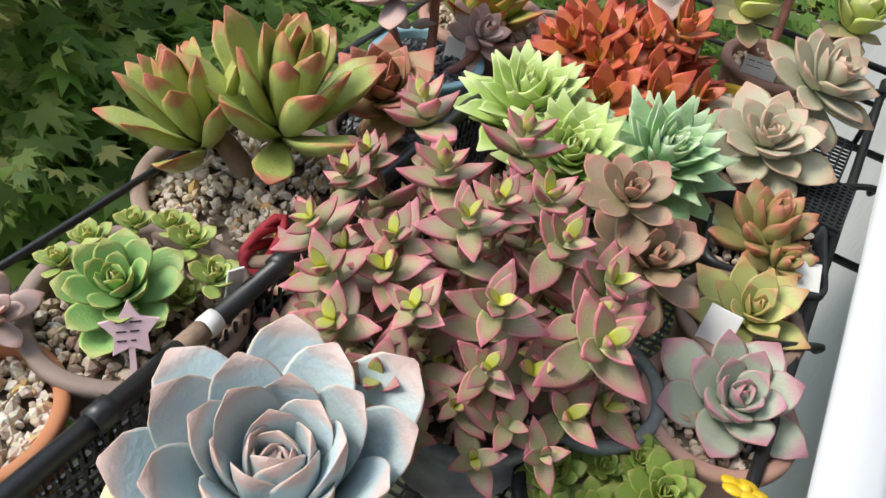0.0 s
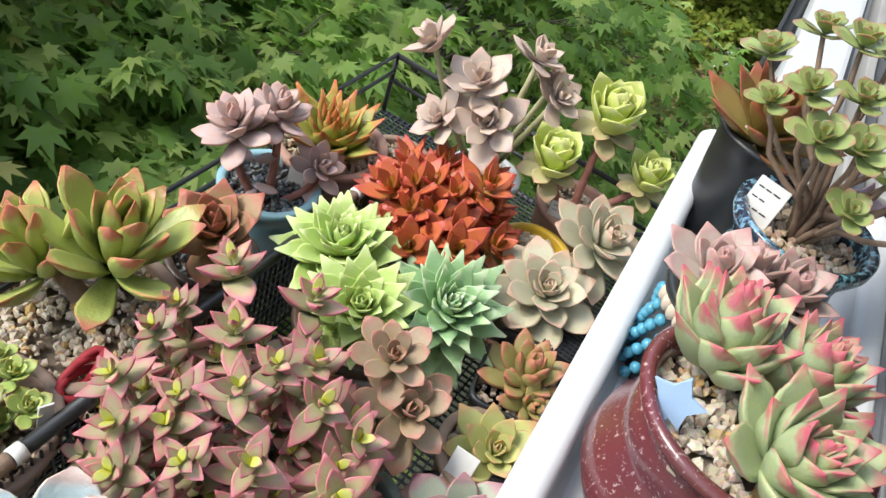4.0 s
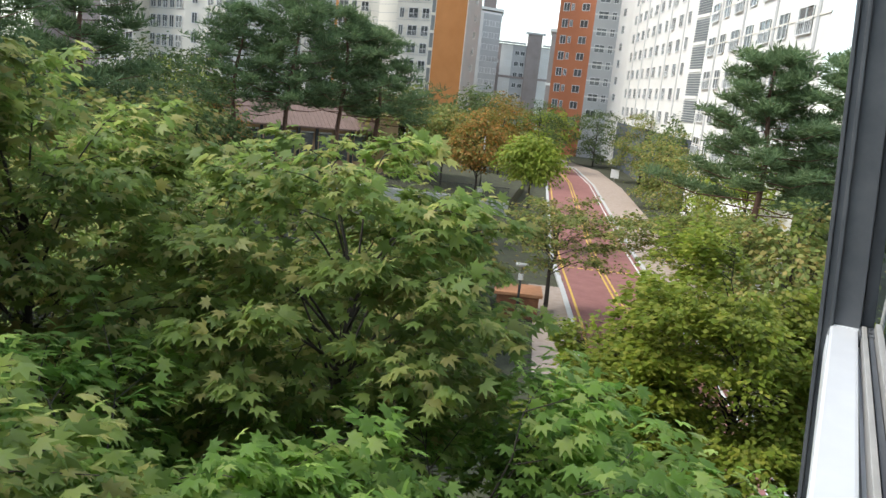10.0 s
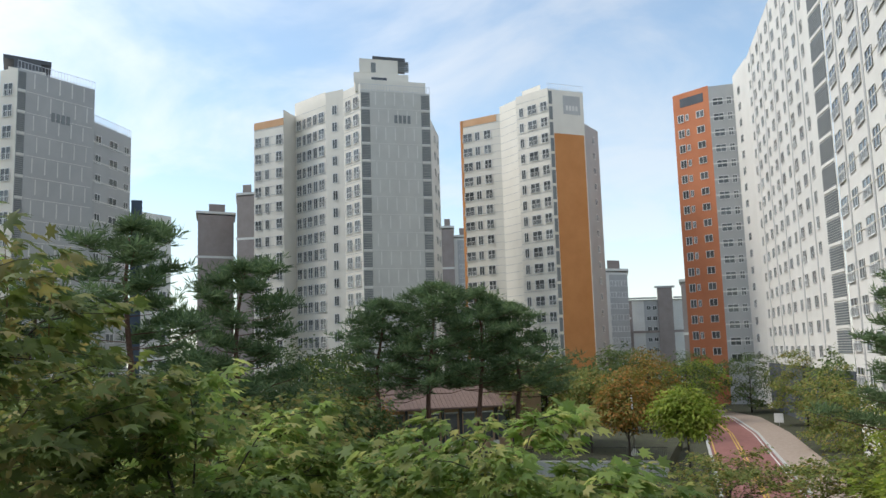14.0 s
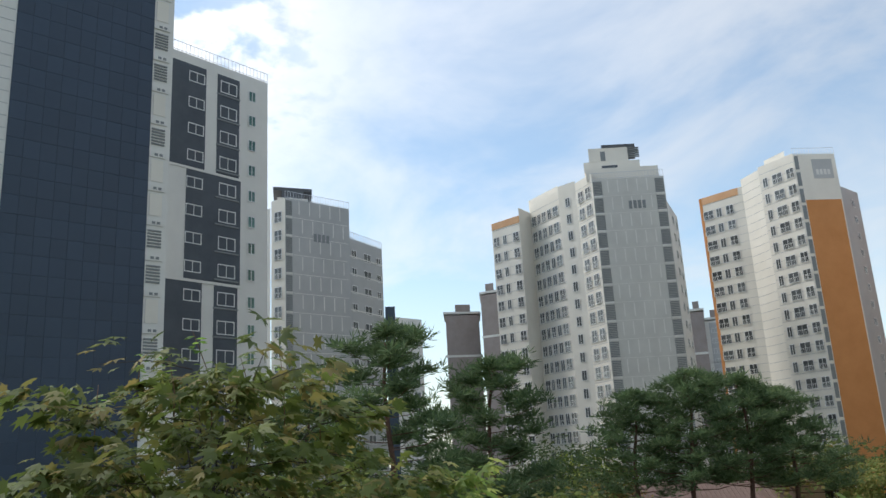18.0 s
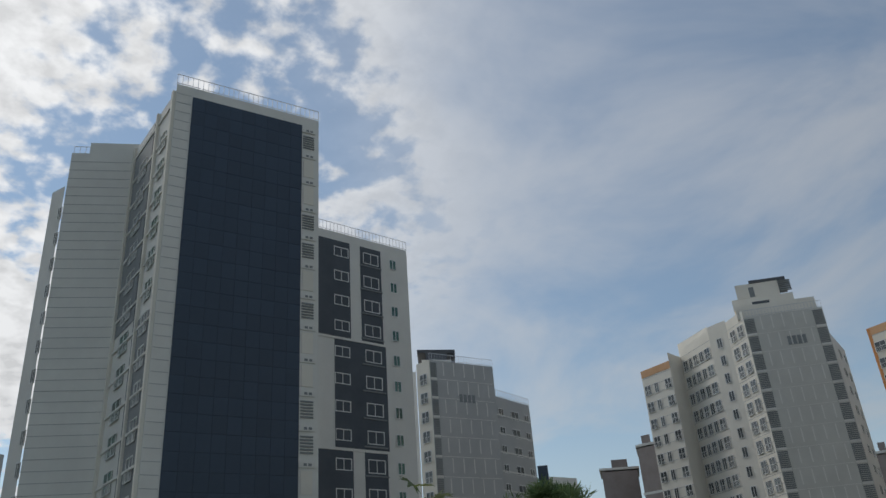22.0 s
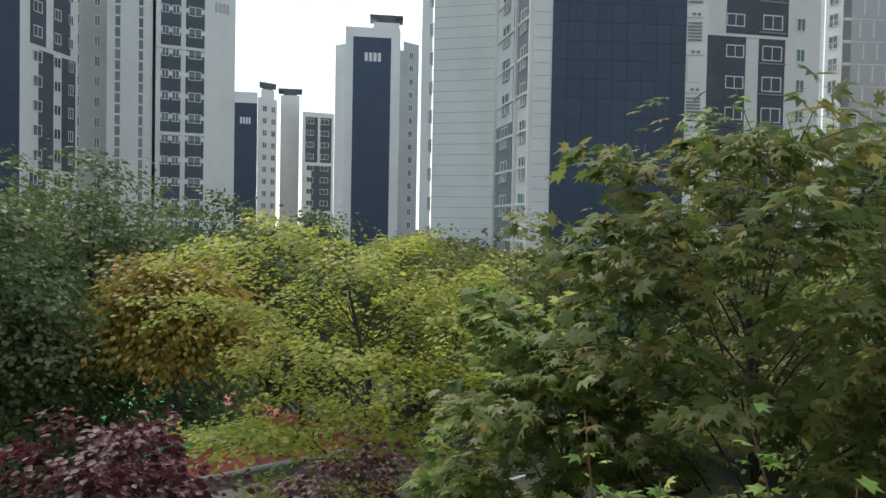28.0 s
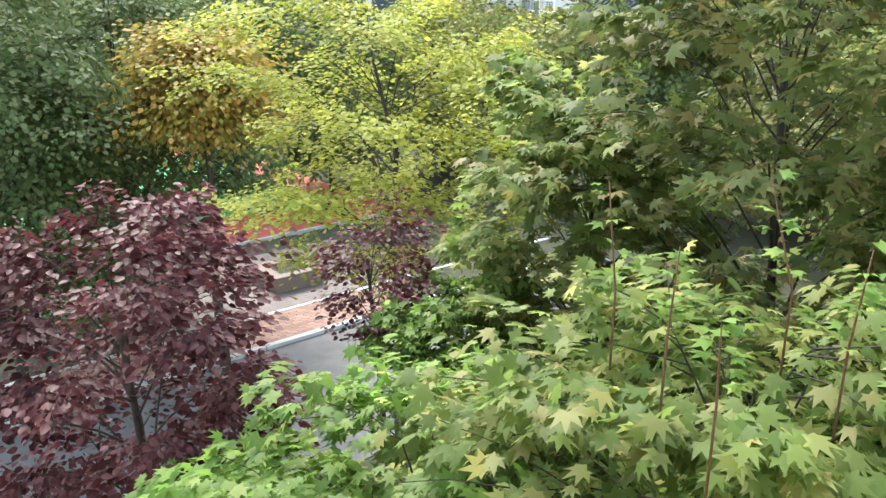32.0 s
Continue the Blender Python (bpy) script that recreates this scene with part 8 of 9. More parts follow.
pot("terracotta bowl with a pale rim filled with grit", (-0.255, 0.640, RZ), bowl_profile(0.056, 0.082, 0.66, 0.006, 0.002), M_PINKCLAY, 0.050, 0.073, G_MIX, 106, 380, 0.0062)
p = plant("spiky olive rosette succulent with orange-red tips")
me_a = leaf_mesh(S_AGAVE, 0.25, 0.11, 0.42, 1.05, 0.28, 0.12, 0.7, 0.08)
rosette(p, me_a, (-0.253, 0.634, 9.284), 0.064, 38, (0.05, -0.1, 1), 26, 84, 0.6, 0.2)
pot("brown clay pot on the outer shelf", (-0.20, 0.688, RZ), bowl_profile(0.035, 0.07, 0.75, 0.004), M_CLAY, 0.03, 0.062, G_MIX, 107, 140, 0.006)

# ---- middle basket: crassula mound and neighbours ----
pot("slate-grey raku glazed pot", (-0.062, 0.292, RZ), bowl_profile(0.050, 0.070, 0.78, 0.005, 0.004), M_SLATE, 0.045, 0.062, G_MIX, 108, 160, 0.006)
pot("pale grey glazed pot", (-0.006, 0.330, RZ), bowl_profile(0.040, 0.072, 0.78, 0.004, 0.003), M_SLATE, 0.035, 0.064, G_MIX, 109, 120, 0.006)
crass = plant("mounded crassula with pink-edged pointed leaves")
me_c = leaf_mesh(S_CRASS, 0.27, 0.14, 0.38, 0.95, 0.30, 0.14, 0.74, 0.02, 8, 10, 0.30, 1.6)
me_ci = leaf_mesh(S_CRIN, 0.26, 0.18, 0.45, 0.95, 0.25, 0.2, 0.7, 0.02, 7, 8, 0.2)
HEADS = [(-0.165, 0.388, 9.352), (-0.107, 0.404, 9.350), (-0.168, 0.318, 9.346), (-0.125, 0.346, 9.352), (-0.160, 0.279, 9.344), (-0.091, 0.309, 9.367), (-0.119, 0.290, 9.350), (-0.113, 0.277, 9.341), (-0.134, 0.257, 9.342), (-0.089, 0.262, 9.346), (-0.114, 0.236, 9.340), (-0.058, 0.284, 9.350), (-0.084, 0.230, 9.328), (-0.048, 0.264, 9.332), (-0.051, 0.341, 9.350), (-0.010, 0.303, 9.338), (-0.072, 0.362, 9.352), (-0.089, 0.342, 9.356), (-0.174, 0.346, 9.340), (-0.023, 0.343, 9.336), (-0.022, 0.322, 9.334)]
for k, (x, y, z) in enumerate(HEADS):
    ax = Vector((x + 0.09, y - 0.31, 0)) * 4.0 + Vector((0.06, -0.28, 1))
    star_head(crass, me_c, me_ci, (x, y, z - 0.010), ax, 0.0285 * (1 + 0.10 * RS.normal()), RS.rand() * 3, RS, 5)
    root = Vector((-0.062 + (x + 0.062) * 0.45, 0.292 + (y - 0.292) * 0.45, 9.262))
    tip = Vector((x, y, z - 0.010))
    stem(crass, curve_pts(root, tip, (0, 0, 0.004), 5), 0.0026, 0.0018, M_STEM)
    for j in range(2):
        star_head(crass, me_c, me_c, tip.lerp(root, 0.22 + 0.22 * j), tip - root, 0.026 * (1 + 0.1 * RS.normal()), RS.rand() * 3, RS, 2)
for k in range(62):
    a, r = k * 2.399, 0.100 * math.sqrt((k + 0.5) / 62)
    x, y = -0.090 + r * math.cos(a), 0.312 + r * 0.98 * math.sin(a)
    z = 9.326 - 0.30 * r + 0.008 * RS.normal()
    star_head(crass, me_c, me_ci if k % 3 else me_c, (x, y, z - 0.010), Vector((math.cos(a) * r * 5, math.sin(a) * r * 5 - 0.25, 1)), 0.0255 * (1 + 0.12 * RS.normal()), RS.rand() * 3, RS, 3)

p = plant("copper-coloured rosette succulent with two heads")
me_br = leaf_mesh(S_BRONZE, 0.28, 0.10, 0.68, 0.5, 0.25, 0.15, 0.4, 0.03)
rosette(p, me_br, (-0.037, 0.411, 9.342), 0.035, 18, (0.1, -0.35, 1), 0, 76, 0.35, 0.4)
rosette(p, me_br, (-0.011, 0.400, 9.314), 0.042, 18, (0.25, -0.35, 1), -5, 76, 0.35, 0.4)
stem(p, curve_pts((-0.012, 0.36, 9.268), (-0.037, 0.411, 9.336), (0, 0.01, 0.0)), 0.0035, 0.003, M_WSTEM)
stem(p, curve_pts((-0.004, 0.36, 9.268), (-0.012, 0.403, 9.309), (0, 0.01, 0.0)), 0.0035, 0.003, M_WSTEM)

pot("dark clay pot hidden under lime rosettes", (-0.095, 0.475, RZ), bowl_profile(0.055, 0.075, 0.75, 0.005), M_DKCLAY, 0.05, 0.065, G_MIX, 110, 140, 0.006)
p = plant("pale lime rosette succulents with pointed leaves")
me_l = leaf_mesh(S_LIME, 0.26, 0.08, 0.60, 0.95, 0.28, 0.14, 0.5, 0.10)
rosette(p, me_l, (-0.145, 0.504, 9.304), 0.056, 54, (0.0, -0.2, 1), 4, 84, 0.42, 0.42)
rosette(p, me_l, (-0.090, 0.452, 9.318), 0.048, 42, (0.15, -0.45, 1), 2, 82, 0.40, 0.42)
rosette(p, me_l, (-0.094, 0.428, 9.306), 0.022, 18, (0.1, -0.6, 0.8), 2, 80, 0.3, 0.4)
stem(p, curve_pts((-0.10, 0.478, 9.262), (-0.144, 0.503, 9.300), (0, 0, 0)), 0.006, 0.005, M_GSTEM)
stem(p, curve_pts((-0.092, 0.47, 9.262), (-0.090, 0.452, 9.314), (0, 0, 0)), 0.006, 0.005, M_GSTEM)
p = plant("mint-green rosette succulent with pointed leaves")
me_mi = leaf_mesh(S_MINT, 0.225, 0.09, 0.55, 0.95, 0.26, 0.12, 0.55, 0.10)
rosette(p, me_mi, (-0.044, 0.516, 9.302), 0.056, 56, (0.28, -0.35, 1), -2, 84, 0.48, 0.4)
stem(p, curve_pts((-0.06, 0.49, 9.262), (-0.045, 0.515, 9.298), (0, 0, 0)), 0.006, 0.005, M_GSTEM)
for a in (250, 300, 340):
    put_leaf(p, me_mi, Vector((-0.034, 0.497, 9.283)), Vector((math.cos(radians(a)), math.sin(radians(a)), 0)), Vector((0, 0, 1)), -35, 0.040)

pot("dark clay pot hidden under the red succulent", (-0.110, 0.612, RZ), bowl_profile(0.05, 0.075, 0.75, 0.005), M_DKCLAY, 0.045, 0.066, G_MIX, 111, 100, 0.006)
p = plant("dense scarlet succulent with many pointed heads")
me_r = leaf_mesh(S_RED, 0.26, 0.11, 0.48, 0.9, 0.25, 0.16, 0.6, 0.03, 7, 8)
me_ri = leaf_mesh(S_REDIN, 0.22, 0.13, 0.45, 0.9, 0.25, 0.2, 0.6, 0.03, 6, 8)
for k in range(25):
    a, r = k * 2.4 + 0.3 * RS.normal(), 0.062 * math.sqrt((k + 0.5) / 25)
    x, y = -0.110 + r * math.cos(a) * 1.05, 0.610 + r * math.sin(a)
    z = 9.322 - 5.0 * r * r + 0.008 * RS.normal()
    ax = (math.cos(a) * r * 9, math.sin(a) * r * 9 - 0.25, 1)
    rr = 0.036 * (1 + 0.14 * RS.normal())
    rosette(p, me_r, (x, y, z), rr, 9, ax, 8, 58, 0.6, 0.5, RS)
    rosette(p, me_ri, Vector((x, y, z)) + Vector(ax).normalized() * 0.006, rr * 0.5, 4, ax, 40, 75, 0.7, 0.2, RS)
    stem(p, curve_pts((-0.110 + (x + 0.110) * 0.4, 0.612 + (y - 0.612) * 0.4, 9.264), (x, y, z), (0, 0, 0.004), 4), 0.003, 0.0025, M_RSTEM)

M_CLEAR = material("milky_white_glaze", (0.52, 0.55, 0.55), (0.62, 0.64, 0.63), 0.2, 15)
pot("milky white glazed pot", (-0.118, 0.735, RZ), bowl_profile(0.036, 0.078, 0.8, 0.004), M_CLEAR, 0.031, 0.068, G_MIX, 112, 140, 0.006)
p = plant("dusty pink ghost plant with branching stems")
me_p = leaf_mesh(S_PINK, 0.33, 0.11, 0.66, 0.85, 0.18, 0.10, 0.45, 0.06)
for x, y, z, r, ax in ((-0.143, 0.694, 9.398, 0.036, (-0.1, -0.4, 1)), (-0.198, 0.690, 9.418, 0.030, (-0.6, -0.2, 0.6)), (-0.118, 0.768, 9.412, 0.028, (0.3, 0.2, 1)), (-0.086, 0.767, 9.382, 0.030, (0.5, -0.2, 0.8)), (-0.160, 0.668, 9.358, 0.030, (-0.5, -0.6, 0.7)), (-0.118, 0.684, 9.370, 0.040, (0.1, -0.8, 0.8)), (-0.100, 0.79, 9.385, 0.024, (0.2, 0.3, 1))):
    rosette(p, me_p, (x, y, z), r * 1.15, 14, ax, 0, 74, 0.32, 0.35)
    stem(p, curve_pts((-0.118 + 0.006 * RS.normal(), 0.733, 9.272), (x, y, z - 0.003), (0.0, -0.006, -0.008)), 0.0042, 0.003, M_GSTEM)

pot("rosy unglazed clay pot", (-0.018, 0.760, RZ), bowl_profile(0.041, 0.084, 0.78, 0.005), M_PINKCLAY, 0.035, 0.074, G_MIX, 113, 200, 0.006)
p = plant("yellow-green rosettes on short brown stems")
me_y = leaf_mesh(S_YGREEN, 0.36, 0.09, 0.66, 0.7, 0.35, 0.30, 0.45, 0.05)
me_yo = leaf_mesh(S_YOUT, 0.34, 0.09, 0.66, 0.7, 0.25, 0.05, 0.45, 0.05)
for x, y, z, r in ((-0.050, 0.706, 9.352, 0.033), (-0.032, 0.794, 9.372, 0.037), (0.030, 0.792, 9.334, 0.029)):
    rosette(p, me_yo, (x, y, z - 0.008), r * 0.98, 8, (0.05, -0.15, 1), -14, 14, 0.85, 0.2)
    rosette(p, me_y, (x, y, z), r * 1.32, 20, (0.05, -0.15, 1), 32, 84, 0.62, 0.3)
    stem(p, curve_pts((-0.02, 0.760, 9.278), (x, y, z - 0.008), (0, 0, -0.008)), 0.0045, 0.004, M_RSTEM)
tag("white plastic label with dark handwriting", pose(-0.022, 0.722, 9.285, -18, 0, 8), 0.030, 0.020, M_TAG, 2)

pot("yellow glazed pot filled with grit", (-0.022, 0.662, RZ), bowl_profile(0.036, 0.082, 0.8, 0.004), M_YELGL, 0.031, 0.074, G_PALE, 114, 160, 0.006)
pot("brown clay pot under opal rosettes", (0.020, 0.606, RZ), bowl_profile(0.042, 0.076, 0.78, 0.005), M_CLAY, 0.036, 0.068, G_MIX, 115, 160, 0.006)
p = plant("opal grey-green rosette succulent with tan margins")
me_gh = leaf_mesh(S_GHOST, 0.30, 0.12, 0.64, 0.6, 0.26, 0.12, 0.45, 0.05)
rosette(p, me_gh, (0.014, 0.602, 9.300), 0.055, 30, (0.05, -0.35, 1), -2, 80, 0.25, 0.35)
stem(p, curve_pts((0.020, 0.606, 9.268), (0.014, 0.602, 9.294), (0, 0, 0)), 0.006, 0.005, M_WSTEM)
p = plant("opal grey-green rosette on a tilted stem")
rosette(p, me_gh, (0.029, 0.665, 9.332), 0.051, 30, (0.45, -0.15, 1), -5, 78, 0.3, 0.5)
stem(p, curve_pts((-0.004, 0.656, 9.278), (0.028, 0.664, 9.326), (0, 0, 0)), 0.005, 0.0045, M_WSTEM)

# black square pot with plump olive plant
sq = thing("plant_pot", "black square plastic pot filled with brown grit", "plant pot", pose(0.045, 0.520, RZ, 0, 0, 12), "plant pots")
bm = bmesh.new()
rings = []
for inset, z in ((0.010, 0.0), (0.002, 0.07), (0.0, 0.071), (0.0, 0.078), (0.003, 0.078), (0.005, 0.06), (0.008, 0.03)):
    rings.append([bm.verts.new((x, y, z)) for x, y in ring_path(-0.042 + inset, 0.042 - inset, -0.045 + inset, 0.045 - inset, 0.012, 4)])
for a, b in zip(rings, rings[1:]):
    n = len(a)
    for k in range(n):
        bm.faces.new((a[k], a[(k + 1) % n], b[(k + 1) % n], b[k]))
bm.faces.new(rings[0][::-1]); bm.faces.new(rings[-1])
part("body", bm, M_BLACKPL, sq, "", True)
tagged(part("gravel", gravel_mesh(np.random.RandomState(116), 0.04, 0.064, 260, 0.006, G_MIX, half=(0.036, 0.038)), None, sq), kind="stuff")
p = plant("plump olive succulent with reddish tips")
me_ol = leaf_mesh(S_OLIVE, 0.22, 0.20, 0.62, 0.6, 0.05, 0.10, 0.55, 0.03)
rosette(p, me_ol, (0.043, 0.519, 9.282), 0.044, 24, (0.05, -0.1, 1), 5, 84, 0.6, 0.5)
rosette(p, me_ol, (0.058, 0.497, 9.280), 0.032, 14, (0.4, -0.5, 1), 5, 80, 0.55, 0.4)
tag("white plastic label lying at the square pot", pose(0.080, 0.484, 9.283, -60, 0, 20), 0.018, 0.02, M_TAG, 0)
# small black mesh basket behind it
mb = thing("mesh_basket", "small black plastic mesh basket", "basket", pose(0.062, 0.592, RZ))
bm = bmesh.new()
for k in range(11):
    x = -0.025 + 0.005 * k
    box_bm(bm, (x - 0.0008, -0.03, 0.078), (x + 0.0008, 0.03, 0.0795))
for k in range(13):
    y = -0.03 + 0.005 * k
    box_bm(bm, (-0.025, y - 0.0008, 0.0782), (0.025, y + 0.0008, 0.0797))
tagged(part("mesh_lid", bm, M_BLACKPL, mb), kind="stuff")
bm = box_bm(bmesh.new(), (-0.026, -0.031, 0.0), (0.026, 0.031, 0.0775), 0.004)
part("body", bm, M_BLACKPL, mb)

# ---- nearer edge of the rack ----
pot("weathered clay pot under a golden rosette", (0.052, 0.438, RZ), bowl_profile(0.038, 0.074, 0.78, 0.005), M_CLAY, 0.033, 0.066, G_MIX, 117, 150, 0.006)
p = plant("golden-green rosette succulent in a clay pot")
me_go = leaf_mesh(S_GOLD, 0.30, 0.11, 0.62, 0.85, 0.22, 0.14, 0.5, 0.06)
rosette(p, me_go, (0.055, 0.440, 9.279), 0.042, 22, (0.1, -0.3, 1), 4, 80, 0.3, 0.4)
pot("weathered pale clay pot under a violet-tipped rosette", (0.062, 0.362, RZ), bowl_profile(0.043, 0.070, 0.78, 0.005), M_PINKCLAY, 0.037, 0.062, G_MIX, 118, 180, 0.006)
p = plant("grey-green rosette succulent with violet tips")
me_pu = leaf_mesh(S_PURPLE, 0.34, 0.18, 0.62, 0.45, 0.30, 0.24, 0.45, 0.06)
rosette(p, me_pu, (0.066, 0.368, 9.276), 0.046, 24, (0.1, -0.35, 1), -2, 78, 0.28, 0.5)
tag("white plastic label beside the violet-tipped rosette", pose(0.042, 0.400, 9.272, -25, 0, 0), 0.020, 0.03, M_TAG, 0)
pot("small black pot of bright green rosettes", (0.028, 0.283, RZ), bowl_profile(0.045, 0.055, 0.8, 0.004), M_BLACKPL, 0.04, 0.048, G_MIX, 119, 120, 0.005)
p = plant("bright green clustered small rosettes")
me_se = leaf_mesh(S_SEMP, 0.30, 0.10, 0.68, 0.7, 0.2, 0.14, 0.45, 0.05, 7, 8)
for x, y, z, r in ((0.002, 0.274, 9.262, 0.021), (0.054, 0.292, 9.270, 0.026), (0.030, 0.268, 9.262, 0.020), (0.022, 0.294, 9.262, 0.018), (0.036, 0.306, 9.268, 0.018), (0.012, 0.255, 9.258, 0.018)):
    rosette(p, me_se, (x, y, z), r, 26, (0.05, -0.35, 1), -4, 80, 0.3, 0.5)
p = thing("flower_pick", "yellow clay flower pick stuck in the pot", "ornament", pose(0.088, 0.312, 9.283, -30, 0, 10))
bm = bmesh.new()
for k in range(5):
    a = radians(72 * k)
    bmesh.ops.create_icosphere(bm, subdivisions=2, radius=0.0062, matrix=Matrix.Translation((0.0075 * math.cos(a), 0.0075 * math.sin(a), 0)) @ Matrix.Diagonal((1, 1, 0.35, 1)))
part("petals", bm, M_YFLOWER, p, "", True)
part("centre", bmesh.ops.create_icosphere(b2 := bmesh.new(), subdivisions=2, radius=0.004) and b2, M_YFLOWER, p, "", True)
bar((0, 0, 0), (0, 0.01, -0.05), 0.001, "pin", 6, p)

pot("pale yellow plastic pot", (-0.110, 0.150, RZ), bowl_profile(0.050, 0.088, 0.8, 0.004), M_CREAMPOT, 0.045, 0.08, G_MIX, 120, 160, 0.006)
p = plant("large powdery blue-grey rosette succulent")
me_bl = leaf_mesh(S_BLUE, 0.255, 0.13, 0.64, 0.34, 0.40, 0.24, 0.46, 0.03, 15, 14)
rosette(p, me_bl, (-0.092, 0.165, 9.298), 0.084, 46, (0.05, -0.12, 1), 20, 86, 0.26, 0.34, None, 0.8)
stem(p, curve_pts((-0.108, 0.152, 9.285), (-0.098, 0.168, 9.31), (0, 0, 0)), 0.009, 0.008, M_GSTEM)

# ---- pots standing in the white tray ----
TF = 9.3955
JX, JY = 0.163, 0.384
jar_line = [(0.040, 0), (0.043, 0.003), (0.058, 0.016), (0.066, 0.030), (0.064, 0.044), (0.056, 0.054), (0.055, 0.058), (0.058, 0.064), (0.056, 0.070), (0.054, 0.073), (0.057, 0.078), (0.0615, 0.082), (0.0630, 0.085), (0.060, 0.088), (0.056, 0.087), (0.053, 0.082), (0.050, 0.07), (0.04, 0.04)]
pot("large oxblood-red speckled glazed jar", (JX, JY, TF), [(r * 1.02, z * 1.28) for r, z in jar_line], M_REDGL, 0.0530, 0.094, G_PALE, 121, 460, 0.0065, 64)
p = plant("sage-green rosettes with crimson pointed tips")
me_rt = leaf_mesh(S_REDTIP, 0.29, 0.18, 0.64, 0.8, 0.30, 0.30, 0.5, 0.12, 10, 11)
rosette(p, me_rt, (0.130, 0.404, 9.512), 0.043, 36, (-0.15, 0.05, 1), 26, 84, 0.66, 0.50)
rosette(p, me_rt, (0.180, 0.364, 9.508), 0.047, 38, (0.25, -0.25, 1), 14, 82, 0.42, 0.45)
rosette(p, me_rt, (0.172, 0.414, 9.512), 0.040, 30, (0.2, 0.2, 1), 24, 82, 0.55, 0.40)
star_tag("light blue star-shaped clay label", pose(0.122, 0.352, 9.494, -20, 0, -4), 0.0155, M_BLUETAG)
pot("dark pot covered with turquoise beads", (0.132, 0.492, TF), bowl_profile(0.040, 0.088, 0.85, 0.005), M_BLACKPL, 0.035, 0.078, G_PALE, 122, 160, 0.006)

bead_me = mesh_of("bead", (lambda b: (bmesh.ops.create_icosphere(b, subdivisions=2, radius=0.0042), b)[1])(bmesh.new()), M_TURQ, True)
bead_pot = [o for o in scene.objects if o.name.startswith("plant_pot") and o.get("label", "").startswith("dark pot covered")][0]
for k in range(108):
    a, z = radians(k * 20 + 8 * (k // 18)), 0.010 + 0.011 * (k // 18)
    ob = new("bead", bead_me); ob.parent = bead_pot
    ob.matrix_basis = pose(0.0395 * math.cos(a), 0.0395 * math.sin(a), z + 0.004 * math.sin(a * 3))
bm = bmesh.new()
for k in range(7):
    a = radians(205 + 11 * k)
    bmesh.ops.create_icosphere(bm, subdivisions=2, radius=0.0062, matrix=Matrix.Translation((0.0405 * math.cos(a), 0.0405 * math.sin(a), 0.076)) @ Matrix.Diagonal((0.7, 0.7, 1.2, 1)))
part("cream_flower", bm, M_CREAM, bead_pot, "cream clay flower relief", True)
p = plant("rosy-grey rosettes in the beaded pot")
me_ro = leaf_mesh(S_ROSE, 0.32, 0.13, 0.62, 0.75, 0.25, 0.24, 0.5, 0.06)
rosette(p, me_ro, (0.112, 0.474, 9.502), 0.036, 20, (-0.1, -0.2, 1), 14, 80, 0.4, 0.4)
rosette(p, me_ro, (0.158, 0.522, 9.484), 0.036, 20, (0.2, -0.1, 1), 14, 80, 0.4, 0.4)
rosette(p, me_ro, (0.130, 0.510, 9.492), 0.028, 16, (0.0, 0.3, 1), 14, 80, 0.4, 0.4)

crackle_line = [(0.034, 0), (0.036, 0.003), (0.043, 0.016), (0.046, 0.032), (0.044, 0.046), (0.041, 0.056), (0.043, 0.066), (0.050, 0.076), (0.0525, 0.080), (0.0525, 0.086), (0.050, 0.088), (0.045, 0.086), (0.043, 0.08), (0.042, 0.06), (0.03, 0.03)]
pot("blue-black crackle glazed pot with a waisted foot", (0.154, 0.592, TF), [(r, z * 1.16) for r, z in crackle_line], M_BLUECR, 0.042, 0.084, G_MIX, 123, 360, 0.0058, 56)
tag("white plastic label with dark handwriting in the blue pot", pose(0.119, 0.580, 9.480, -16, 0, -12), 0.024, 0.034, M_TAG, 3)
star_tag("lilac star-shaped clay label", pose(0.176, 0.612, 9.500, -16, 0, 6), 0.017, material("lilac_clay_tag", (0.52, 0.38, 0.50), (0.57, 0.44, 0.55), 0.5, 50))
p = thing("succulent", "branching aeonium with green rosettes on bare woody stems", "succulent", group="succulents")
me_ae = leaf_mesh(S_AEON, 0.36, 0.05, 0.74, 0.5, 0.18, 0.10, 0.3, 0.03)
base_ae = Vector((0.152, 0.592, 9.478))
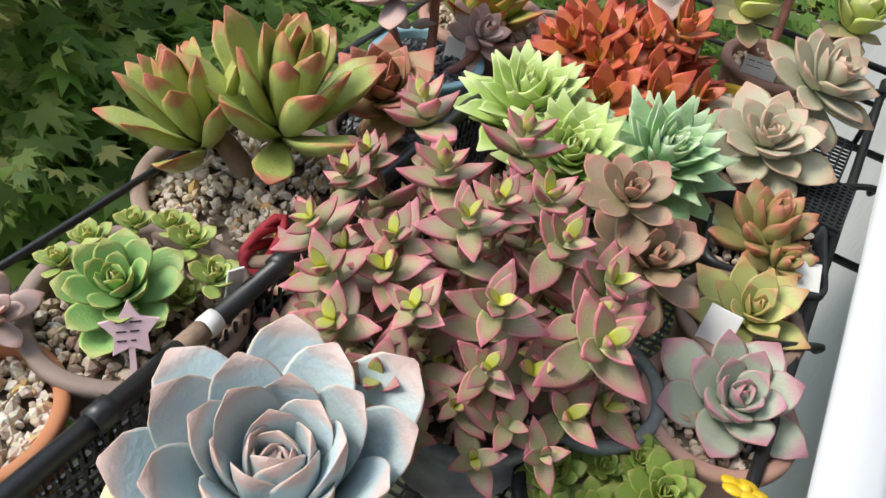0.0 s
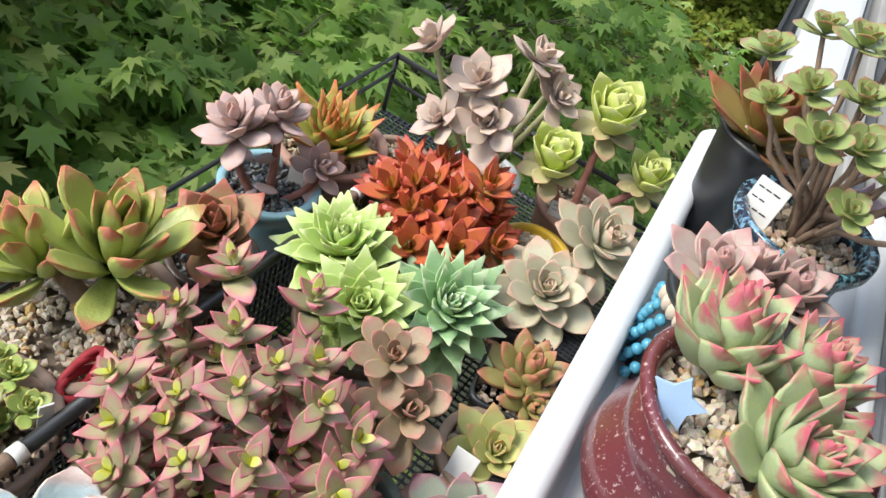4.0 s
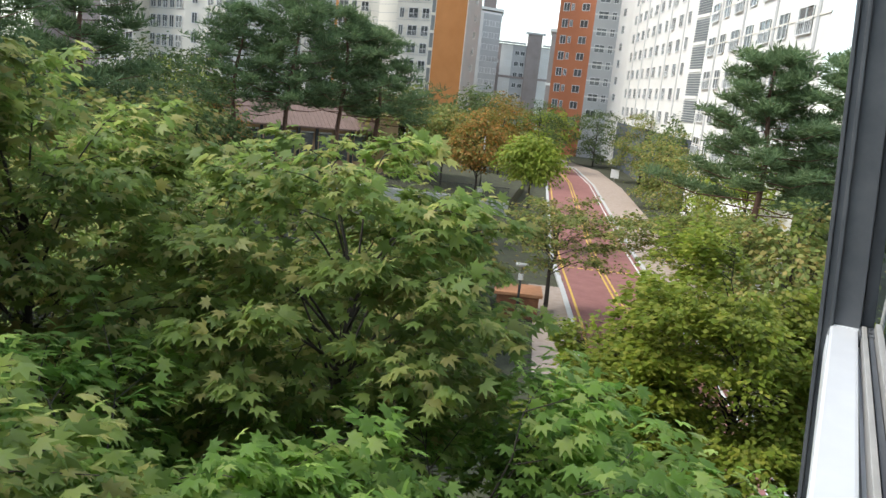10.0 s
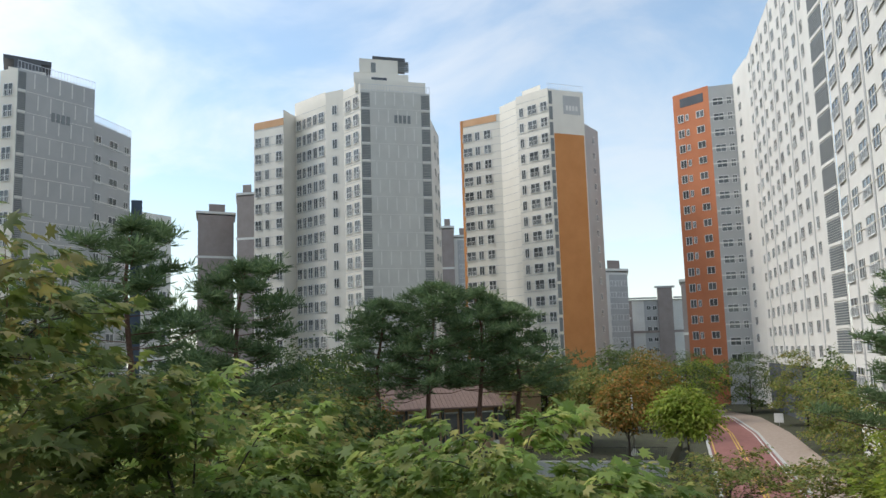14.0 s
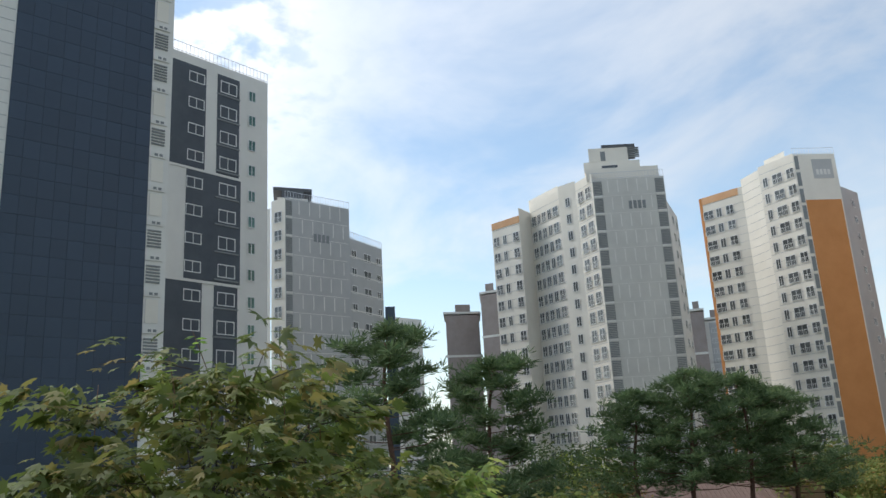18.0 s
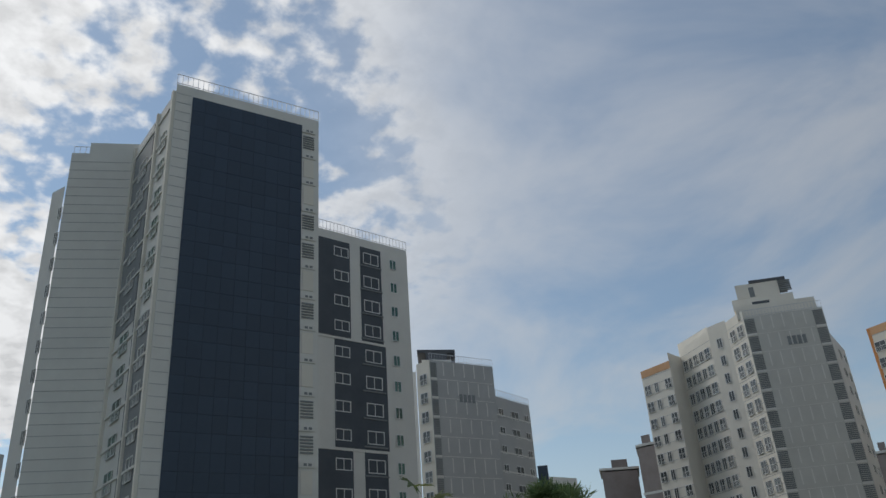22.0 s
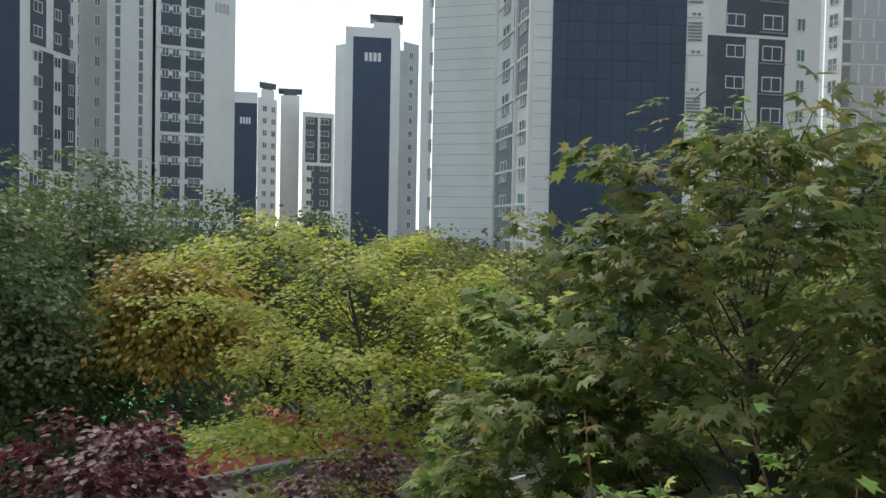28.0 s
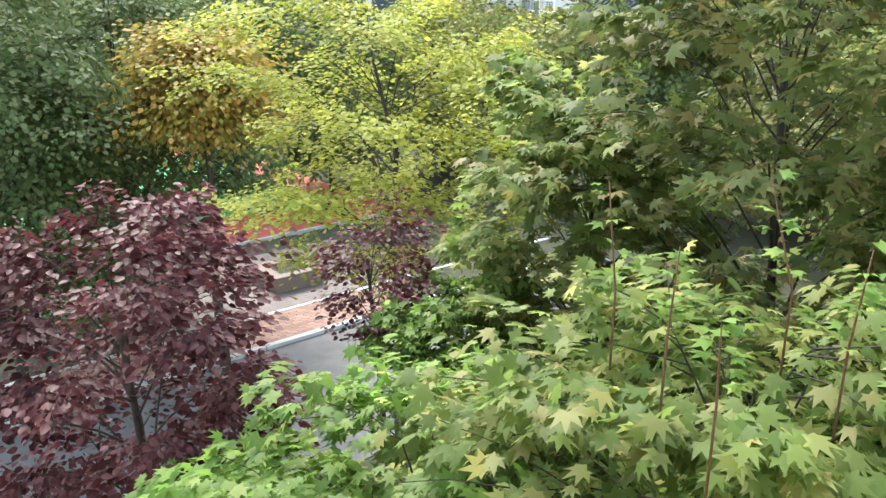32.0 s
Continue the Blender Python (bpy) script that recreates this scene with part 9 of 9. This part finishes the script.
for x, y, z, r in ((0.070, 0.619, 9.580, 0.025), (0.092, 0.640, 9.600, 0.024), (0.116, 0.620, 9.610, 0.026), (0.104, 0.572, 9.588, 0.022), (0.123, 0.552, 9.572, 0.025), (0.146, 0.560, 9.574, 0.024), (0.162, 0.614, 9.584, 0.027), (0.186, 0.628, 9.606, 0.028), (0.192, 0.574, 9.567, 0.025), (0.212, 0.600, 9.578, 0.026), (0.138, 0.640, 9.604, 0.024), (0.165, 0.650, 9.600, 0.024), (0.218, 0.556, 9.560, 0.022), (0.086, 0.590, 9.562, 0.020), (0.134, 0.596, 9.588, 0.022), (0.176, 0.590, 9.552, 0.022), (0.206, 0.640, 9.586, 0.023), (0.160, 0.540, 9.545, 0.020)):
    ax = Vector((x - 0.152, y - 0.592, 0)) * 5 + Vector((0.0, -0.25, 1))
    rosette(p, me_ae, (x, y, z), r * 0.88, 14, ax, 6, 72, 0.36, 0.3)
    top = Vector((x, y, z - 0.002))
    d = top - base_ae
    fork = base_ae + Vector((d.x * 0.22 + 0.006 * math.sin(90 * x), d.y * 0.22, d.z * 0.36))
    knee = base_ae + Vector((d.x * 0.72, d.y * 0.72, d.z * 0.62))
    stem(p, [base_ae + Vector((d.x * 0.05, d.y * 0.05, -0.004)), base_ae.lerp(fork, 0.6), fork, fork.lerp(knee, 0.5) + Vector((0, 0, -0.003)), knee, knee.lerp(top, 0.55) + Vector((0.002, 0, 0)), top], 0.0027, 0.0017, M_WSTEM)
pot("tall black plastic pot", (0.106, 0.682, TF), bowl_profile(0.042, 0.105, 0.72, 0.003), M_BLACKPL, 0.037, 0.093, G_MIX, 124, 160, 0.006)
p = plant("rusty green upright rosette in the black pot")
me_ar = leaf_mesh(S_AEORED, 0.22, 0.07, 0.6, 0.85, 0.2, 0.12, 0.5, 0.05)
rosette(p, me_ar, (0.098, 0.676, 9.498), 0.062, 24, (0.0, -0.1, 1), 12, 84, 0.6, 0.3)
pot("blue crackle glazed pot at the tray's near end", (0.164, 0.268, TF), [(0.034, 0), (0.037, 0.003), (0.045, 0.02), (0.045, 0.04), (0.041, 0.052), (0.044, 0.060), (0.047, 0.064), (0.047, 0.068), (0.043, 0.070), (0.039, 0.066), (0.038, 0.05), (0.03, 0.02)], M_BLUECR, 0.037, 0.056, G_MIX, 125, 220, 0.006, 52)
p = plant("yellow-green rosette in the blue crackle pot")
rosette(p, me_go, (0.164, 0.276, 9.478), 0.038, 20, (0.0, -0.1, 1), 12, 82, 0.35, 0.4)
